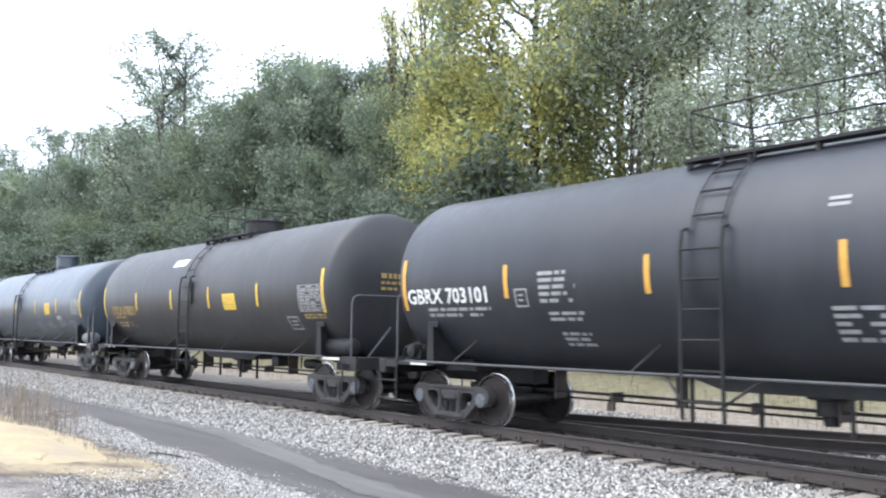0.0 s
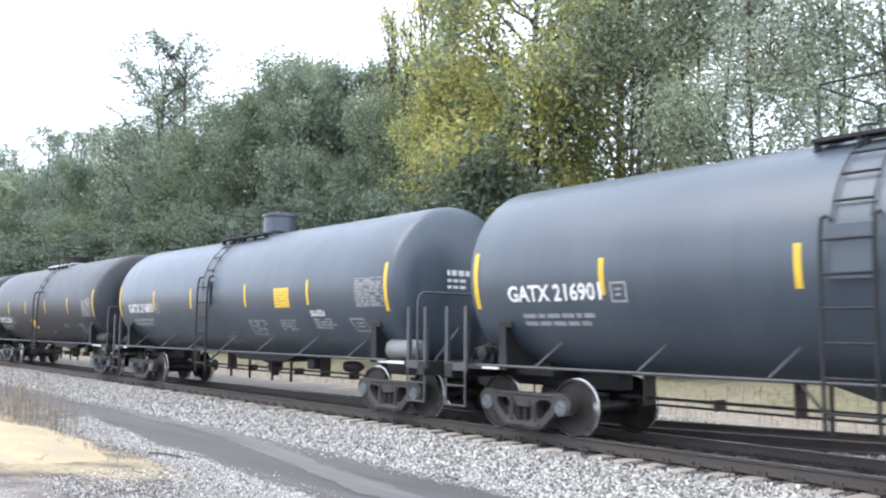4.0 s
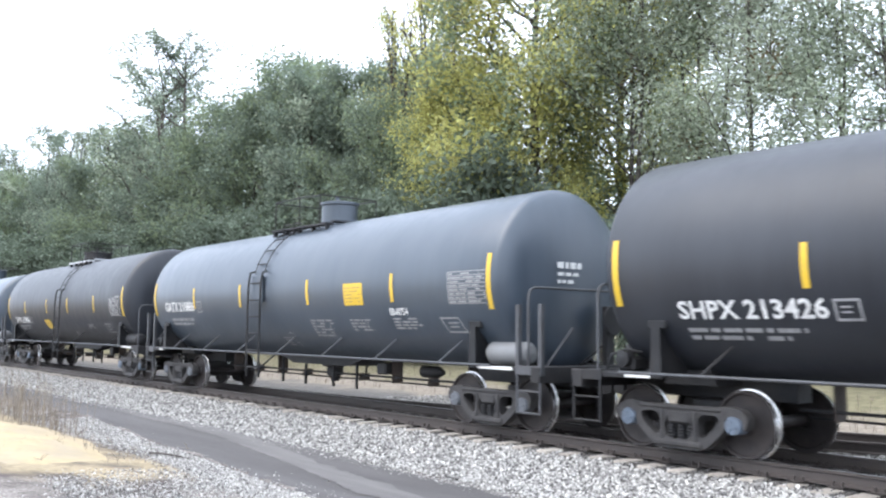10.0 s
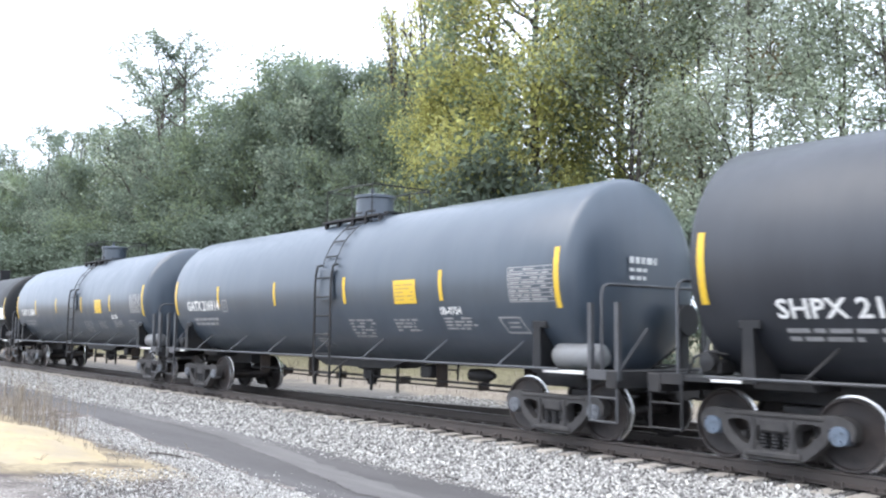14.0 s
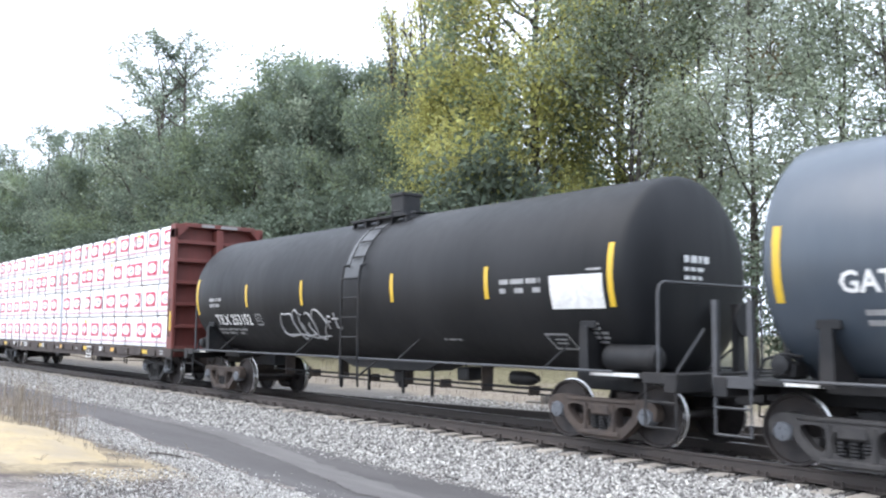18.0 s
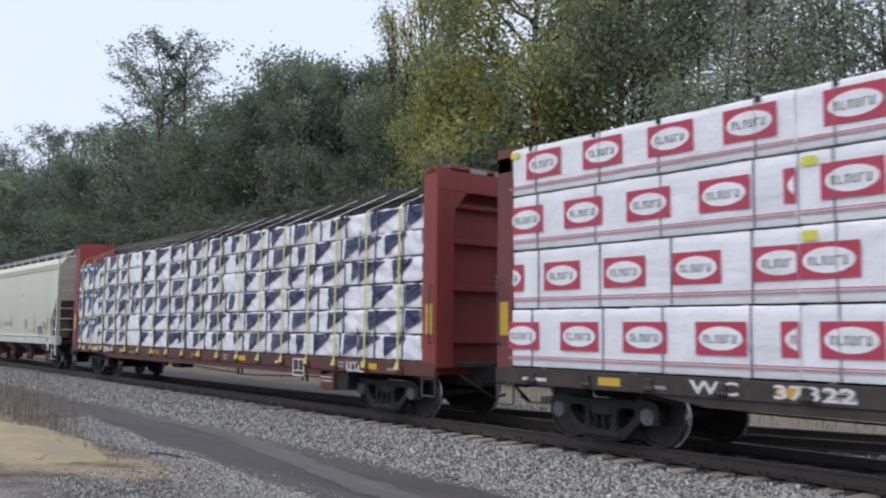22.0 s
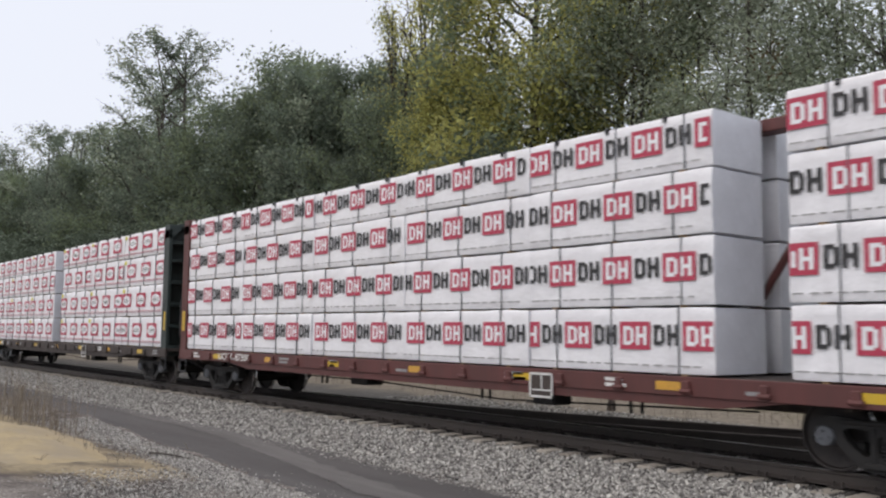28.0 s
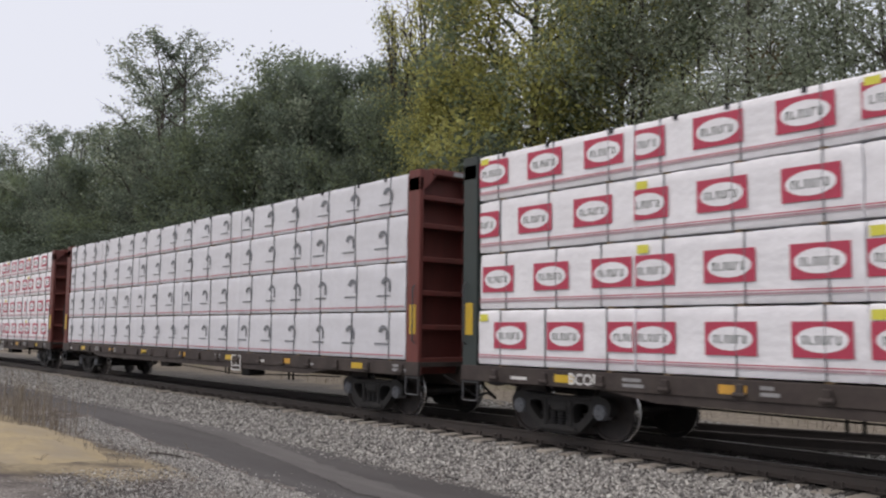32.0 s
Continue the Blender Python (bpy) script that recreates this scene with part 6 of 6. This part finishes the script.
    for a, b, z0, z1, slant in ((-7.52, -7.44, 1.55, 2.02, -0.50), (-5.94, -5.87, 1.62, 2.11, -0.11), (-2.60, -2.52, 1.64, 2.11, -0.11), (-0.15, -0.07, 1.67, 2.17, -0.07), (2.07, 2.15, 1.67, 2.16, -0.08), (3.81, 3.87, 2.83, 3.13, 0), (5.88, 5.97, 1.68, 2.18, -0.05), (7.36, 7.47, 1.38, 2.06, 0.50)):
        q = Shape()
        q.add([(a, R0 + 0.03, z0), (b, R0 + 0.03, z0), (b + slant, R0, z1), (a + slant, R0, z1)], [(0, 1, 2, 3)])
        part("reflective_strip", q, AMBER if b > 5 else BLACK_INK, car)
    rr = random.Random(4)
    for x0, w, z0, rows in ((-7.5, 0.75, 1.95, 7), (0.7, 1.4, 1.78, 2), (5.6, 0.3, 1.46, 2), (7.02, 0.44, 1.66, 3), (-7.3, 2.2, 1.42, 2), (4.3, 0.42, 1.68, 4), (5.07, 0.2, 1.52, 1)):
        q = Shape()
        for i in range(rows):
            x = x0
            while x < x0 + w:
                d = rr.uniform(0.06, 0.2)
                rect(q, x, min(x + d, x0 + w), z0 + 0.09 * i, z0 + 0.09 * i + 0.05, R0 + 0.02, 0)
                x += d + 0.03
        tagged(part("side_stencil", q, GREY_INK, car), kind="stuff")
    q = Shape()
    rect(q, 6.36, 6.97, 1.36, 1.76, R0 + 0.014, 0)
    for x0 in (6.39, 6.68):
        rect(q, x0, x0 + 0.26, 1.46, 1.73, R0 + 0.012, 1)
        rect(q, x0 + 0.06, x0 + 0.2, 1.60, 1.63, R0 + 0.008, 0)
        rect(q, x0 + 0.06, x0 + 0.2, 1.52, 1.55, R0 + 0.008, 0)
    rect(q, 6.42, 6.90, 1.40, 1.43, R0 + 0.012, 1)
    part("notice_box", q, [WHITE, BLACK_INK], car)
    for x0, w, m_ in ((-4.2, 0.25, 1), (-0.75, 0.45, 0), (3.7, 0.37, 1), (5.72, 0.12, 0), (7.72, 0.28, 0)):
        q = Shape()
        rect(q, x0, x0 + w, 1.12, 1.24, -1.624, 0)
        part("sill_stencil", q, WHITE if m_ else GREY_INK, car)
    for x in (-8.3, 7.85):
        q = Shape().box(x - 0.14, x + 0.14, -1.60, -1.55, 0.78, 1.02, 0, 0.03)
        q.lathe([(-1.615, 0.07), (-1.60, 0.07)], 12, "y", (x, 0, 0.88), [1])
        part("jacking_eye", q, [WHITE, BLACK_INK], car)
    MOVERS.append((car, u, 0.0, 0.0, 0.0))
    return car


make_hopper(-100.3)


# ---------------- trees ----------------
def tree_parts(seed, H, spread_, leaves, size, trunk_r=0.22, low=0.18, lean=0.0, droop=0.0, limbs=20, bare=0.0, narrow=1.0, clump=0.9, forks=1, body=1.0):
    """Skeleton of trunk, limbs and twigs, and leaves gathered along the outer twigs."""
    r = np.random.default_rng(seed)
    wood = Shape()
    tips = []
    for fk in range(forks):
        ang = r.uniform(0, 6.28)
        off = 0.10 * H * (fk > 0)
        pts = []
        p = np.array([0.0, 0.0, 0.0])
        for i in range(9):
            t = i / 8
            pts.append(p + np.array([lean * t * H + off * t * math.cos(ang) + r.normal(0, 0.05), off * t * math.sin(ang) + r.normal(0, 0.05), H * 0.97 * t]))
        wood.tube(pts, [trunk_r * (1 - 0.9 * (i / 8)) + 0.012 for i in range(9)], 8)
        pts = np.array(pts)
        for i in range(limbs // forks):
            t = low + (0.97 - low) * (i + r.random()) / (limbs // forks)
            base = np.array([np.interp(t * 8, range(9), pts[:, k]) for k in range(3)])
            env = math.sin(math.pi * min(1.0, max(0.05, (t - low * 0.6) / (1.02 - low * 0.6))) ** 0.75) ** 0.7
            length = spread_ * (0.35 + 0.65 * env) * r.uniform(0.75, 1.15)
            a = r.uniform(0, 6.283)
            rise = (0.35 + 0.9 * t * narrow) * r.uniform(0.7, 1.2)
            d = np.array([math.cos(a), math.sin(a), rise])
            d /= np.linalg.norm(d)
            q = [base]
            for k in range(1, 6):
                d2 = d + r.normal(0, 0.16, 3) + np.array([0, 0, 0.06 * k - droop * k])
                q.append(q[-1] + d2 / np.linalg.norm(d2) * length / 5)
            wood.tube(q, [trunk_r * 0.42 * (1 - t * 0.6) * (1 - 0.17 * k) + 0.008 for k in range(6)], 5, caps=False)
            for k in range(2, 6):
                for _ in range(2 if k < 5 else 3):
                    e = d + r.normal(0, 0.65, 3) + np.array([0, 0, 0.15 - droop * 2])
                    e /= np.linalg.norm(e)
                    m = length * r.uniform(0.22, 0.45)
                    mid = q[k] + e * m * 0.5 + r.normal(0, 0.06, 3)
                    end = q[k] + e * m + np.array([0, 0, -droop * m])
                    wood.tube([q[k], mid, end], [0.022, 0.014, 0.006], 3, caps=False)
                    if r.random() >= bare:
                        tips += [mid, end, (mid + end) / 2]
            if r.random() >= bare:
                tips += [q[3], q[4], q[5]]
    tips = np.array(tips)
    pick = r.integers(0, len(tips), leaves)
    c = tips[pick] + r.normal(0, 1, (leaves, 3)) * np.array([clump, clump, clump * 0.75]) * 0.42 * spread_ / 3.2 * body
    keep = c[:, 2] > 0.15
    c = c[keep]
    n = len(c)
    d1 = r.normal(0, 1, (n, 3))
    d1[:, 2] = d1[:, 2] * 0.7 - 0.35
    d1 /= np.linalg.norm(d1, axis=1)[:, None]
    d2 = np.cross(d1, r.normal(0, 1, (n, 3)))
    d2 /= np.linalg.norm(d2, axis=1)[:, None]
    sz = size * r.uniform(0.6, 1.4, (n, 1))
    v = np.stack([c - d1 * sz, c + d2 * sz * 0.48 + d1 * sz * 0.1, c + d1 * sz, c - d2 * sz * 0.48 + d1 * sz * 0.1], 1).reshape(-1, 3)
    f = np.arange(n * 4).reshape(-1, 4)
    return wood, v, f


TREE_KINDS = {}


def tree_kind(key, mats, **kw):
    """mats: leaf material and a second one for some of the leaves, with its share."""
    wood, v, f = tree_parts(**kw)
    trunk = wood.mesh("trunk", [BARK], 60)
    me = bpy.data.meshes.new("crown")
    me.from_pydata(v, [], f)
    share = mats[2]
    for m in mats[:2]:
        me.materials.append(m)
    c = v.reshape(-1, 4, 3).mean(1)
    patch = np.sin(c[:, 0] * 1.3 + 1) * np.sin(c[:, 1] * 1.1) * np.sin(c[:, 2] * 0.9 + len(key)) + np.random.default_rng(3).normal(0, 0.35, len(c))
    idx = (patch > np.quantile(patch, 1 - share)).astype(np.int32) if share > 0 else np.zeros(len(c), np.int32)
    me.polygons.foreach_set("material_index", idx)
    me.update()
    TREE_KINDS[key] = (trunk, me, kw["H"])


tree_kind("dense", (LEAF_DARK, LEAF_MID, 0.3), seed=11, H=16, spread_=4.4, leaves=27000, size=0.122, limbs=28, low=0.10, droop=0.02, clump=0.85)
tree_kind("dense_b", (LEAF_DARK, LEAF_PALE, 0.2), seed=12, H=16, spread_=4.0, leaves=27000, size=0.122, limbs=28, low=0.08, forks=2, droop=0.03, clump=0.85)
tree_kind("dense_c", (LEAF_MID, LEAF_DARK, 0.4), seed=13, H=15, spread_=4.8, leaves=27000, size=0.122, limbs=30, low=0.10, droop=0.02, clump=0.85)
tree_kind("yellow", (LEAF_YELLOW, LEAF_MID, 0.34), seed=14, H=19, spread_=5.2, leaves=48000, size=0.112, limbs=34, low=0.14, trunk_r=0.3, bare=0.04, clump=0.9)
tree_kind("sparse", (LEAF_PALE, LEAF_MID, 0.2), seed=15, H=17, spread_=3.6, leaves=22000, size=0.080, limbs=26, low=0.12, trunk_r=0.10, forks=2, bare=0.05, clump=1.15)
tree_kind("sparse_b", (LEAF_PALE, LEAF_BROWN, 0.05), seed=16, H=17, spread_=3.4, leaves=20000, size=0.080, limbs=26, low=0.16, trunk_r=0.09, forks=3, bare=0.06, clump=1.15)
tree_kind("airy", (LEAF_DARK, LEAF_PALE, 0.3), seed=17, H=20, spread_=5.6, leaves=9500, size=0.105, limbs=20, low=0.36, trunk_r=0.26, forks=2, bare=0.06, clump=0.42, body=0.75, droop=0.03)
tree_kind("twiggy", (LEAF_YELLOW, LEAF_MID, 0.4), seed=18, H=18, spread_=2.6, leaves=4200, size=0.075, limbs=34, low=0.35, trunk_r=0.17, forks=3, bare=0.66, narrow=3.2)
# both bush kinds carry canopy shade in their leaf colour
tree_kind("bush", (LEAF_SHADED_BUSH, LEAF_DARK, 0.3), seed=19, H=5.5, spread_=3.0, leaves=8000, size=0.12, limbs=16, low=0.02, trunk_r=0.06, forks=3, body=1.2)
tree_kind("bush_b", (LEAF_SHADED_BUSH, LEAF_DARK, 0.45), seed=20, H=5.0, spread_=2.8, leaves=7500, size=0.115, limbs=16, low=0.02, trunk_r=0.06, forks=3, body=1.2)

TREE_LABEL = {"dense": "dense grey-green leafy tree", "dense_b": "dense grey-green leafy tree with two stems", "dense_c": "broad mid-green leafy tree", "yellow": "tall broad tree turning yellow-green", "sparse": "slender tree with thin pale green leaves",
              "sparse_b": "many-stemmed slender tree with thinning leaves", "airy": "tall open-crowned tree above the others", "twiggy": "tall tree with bare upright twigs at its top", "bush": "leafy bush with canopy shade in its green", "bush_b": "leafy bush, canopy shade in its leaf colour"}


def plant(kind, x, y, H, turn, wide=1.0):
    trunk, crown, h0 = TREE_KINDS[kind]
    k = H / h0
    t = new("bush" if kind.startswith("bush") else "tree")
    tagged(t, TREE_LABEL[kind] + " behind the railway", "bush" if kind.startswith("bush") else "tree", "tree line behind the railway")
    part("trunk", trunk, None, t)
    part("crown", crown, None, t)
    z = height(x, y) - 0.05
    t.matrix_basis = pose(x, y, z, 0, 0, turn) @ Matrix.Diagonal((k * wide, k * wide, k, 1))
    return t


ROW = [  # kind, x, y, height, turn, width
    ("yellow", -26.8, 14.3, 20.0, 20, 0.95), ("yellow", -26.0, 19.0, 21.0, 140, 0.9), ("yellow", -30.6, 13.6, 12.0, 250, 1.0), ("yellow", -25.4, 12.9, 11.5, 200, 0.95), ("twiggy", -38.2, 15.2, 18.0, 60, 1.0), ("twiggy", -36.0, 16.0, 18.4, 200, 1.0), ("twiggy", -33.8, 15.6, 18.8, 320, 1.0),
    ("sparse", -22.6, 15.5, 18.0, 0, 1.0), ("sparse_b", -19.8, 16.0, 17.5, 80, 1.0), ("sparse", -17.2, 15.2, 16.5, 150, 1.0), ("sparse_b", -14.6, 16.2, 16.0, 230, 1.0), ("sparse", -12.2, 15.6, 15.5, 290, 1.0), ("sparse_b", -9.5, 16.4, 15.5, 30, 1.0), ("sparse", -6.5, 16.0, 15, 100, 1.0),
    ("dense", -42.0, 15.5, 15.2, 10, 0.95), ("dense_b", -46.2, 14.8, 15.0, 100, 0.95), ("dense_c", -49.6, 16.2, 16.8, 60, 0.85), ("dense", -54.0, 15.2, 15.6, 220, 0.9), ("dense_b", -37.5, 18.5, 15.4, 280, 1.0), ("dense_c", -37.0, 14.2, 12.0, 50, 0.9),
    ("airy", -66.0, 15.0, 23.0, 0, 1.15), ("airy", -71.0, 16.5, 21.5, 70, 0.9), ("dense_c", -58.5, 16.0, 16.4, 330, 1.0), ("dense", -64.5, 15.5, 14.4, 90, 1.0), ("dense_b", -72.0, 15.0, 15.0, 180, 1.1), ("dense_c", -79.5, 16.0, 17.0, 250, 1.15),
    ("airy", -92.0, 15.5, 20.5, 130, 0.95), ("dense", -87.5, 15.2, 16.0, 40, 1.15), ("dense_b", -98.0, 16.0, 16.6, 120, 1.2), ("airy", -101.0, 14.5, 22.0, 220, 1.1), ("dense_c", -110.0, 15.0, 17.5, 30, 1.3), ("dense", -121.0, 16.0, 19.0, 150, 1.4),
    ("airy", -117.0, 14.0, 22.0, 300, 1.2), ("dense_b", -134.0, 16.0, 20.0, 270, 1.5), ("dense_c", -150.0, 17.0, 21.0, 10, 1.6), ("dense", -168.0, 18.0, 22.0, 200, 1.7), ("dense_b", -190.0, 20.0, 23.0, 90, 1.8),
    ("dense_c", -45.0, 23.0, 16.5, 20, 1.1), ("dense", -57.0, 23.0, 17.0, 70, 1.2), ("dense_b", -70.0, 23.0, 17.0, 130, 1.2), ("dense_c", -85.0, 23.0, 18.0, 200, 1.3),
]
for row in ROW:
    plant(*row)
rnd = random.Random(5)
x = -4.0
while x > -150:
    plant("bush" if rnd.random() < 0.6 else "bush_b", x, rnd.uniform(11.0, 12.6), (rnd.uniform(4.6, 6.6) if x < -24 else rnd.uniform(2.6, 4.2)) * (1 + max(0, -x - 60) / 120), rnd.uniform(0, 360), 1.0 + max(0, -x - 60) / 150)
    x -= rnd.uniform(2.4, 3.6) * (1 + max(0, -x - 60) / 120)


# ---------------- weeds, grass and small things ----------------
def weeds(name, n, place, h, label, seed, mat):
    r = np.random.default_rng(seed)
    s = Shape()
    for _ in range(n):
        x, y = place(r)
        z = height(x, y)
        hh = r.uniform(*h)
        lx, ly = r.normal(0, 0.10 * hh), r.normal(0, 0.10 * hh)
        pts = [(x, y, z - 0.02), (x + lx * 0.4, y + ly * 0.4, z + hh * 0.5), (x + lx, y + ly, z + hh)]
        s.tube(pts, [0.007, 0.005, 0.002], 3, caps=False)
        for k in range(r.integers(1, 5)):
            t = r.uniform(0.35, 0.98)
            b = Vector((x + lx * t, y + ly * t, z + hh * t))
            e = b + Vector((r.normal(0, 0.09), r.normal(0, 0.09), r.uniform(0.0, 0.14)))
            s.tube([b, e], [0.004, 0.002], 3, caps=False)
    ob = part(name, s, mat, None, smooth=0)
    return tagged(ob, label, "weeds", kind="stuff")


weeds("weeds", 170, lambda r: (r.uniform(-25.5, -18.6), r.normal(-6.6, 0.45)), (0.35, 1.15), "tall dry weed stalks beside the road", 21, STALK)
weeds("weeds", 260, lambda r: (r.uniform(-34, -20.5), r.normal(-6.3, 0.7)), (0.3, 1.0), "dry brown weeds farther along the road", 22, STALK)
weeds("grass", 110, lambda r: (r.uniform(-21, -13.5), r.normal(-7.6, 0.9)), (0.04, 0.16), "short dry straw on the sand", 23, STALK)
weeds("grass", 900, lambda r: (r.uniform(-40, -6), r.uniform(5.2, 9.5)), (0.08, 0.35), "thin dry grass behind the tracks", 24, STALK)

s = Shape()
s.tube([(-15.30, -5.90, height(-15.3, -5.9) + 0.03), (-14.95, -5.80, height(-15, -5.8) + 0.05), (-14.55, -5.66, height(-14.5, -5.66) + 0.04), (-14.28, -5.60, height(-14.3, -5.6) + 0.02)], [0.014, 0.017, 0.013, 0.006], 6)
tagged(part("stick", s, STICK), "thin dark stick lying on the road", "stick")
s = Shape().box(-0.33, 0.33, -0.16, 0.16, 0.0, 0.05, 0, 0.01).box(0.15, 0.33, -0.16, 0.16, 0.04, 0.22, 0, 0.02)
blk = part("concrete_block", s, HOPPER_CHUTE)
blk.matrix_basis = pose(-17.6, 5.6, height(-17.6, 5.6) - 0.01, 0, 0, 8)
tagged(blk, "small broken grey concrete block behind the tracks", "block")
s = Shape().tube([(0, 0, -0.02), (0.02, 0, 0.18), (0.0, 0.01, 0.34)], [0.11, 0.10, 0.05], 8)
pst = part("stump", s, TRUCK_RUST)
pst.matrix_basis = pose(-15.0, 5.5, height(-15.0, 5.5))
tagged(pst, "short rusty brown stub behind the tracks", "post stub")


# ---------------- what moves ----------------
def motions():
    times = [0.0, 2.0, 4.0, 6.0, 8.0, 10.0, 12.0, 14.0, 16.0, 18.0, 20.0, 22.0, 24.0, 26.0, 28.0, 30.0, 32.0]
    for ob, u0, y, z, turn in MOVERS:
        walk(ob, [(t, pose(u0 + run(t), y, z, 0, 0, turn)) for t in times])
    steps = [2 * i / FPS for i in range(int(16.0 * FPS) + 1)]
    for w, k in WHEELSETS:
        walk(w, [(t, pose(k, 0, 0.457) @ Matrix.Rotation((run(t) - run(0.0)) / 0.457, 4, "Y")) for t in steps])


motions()
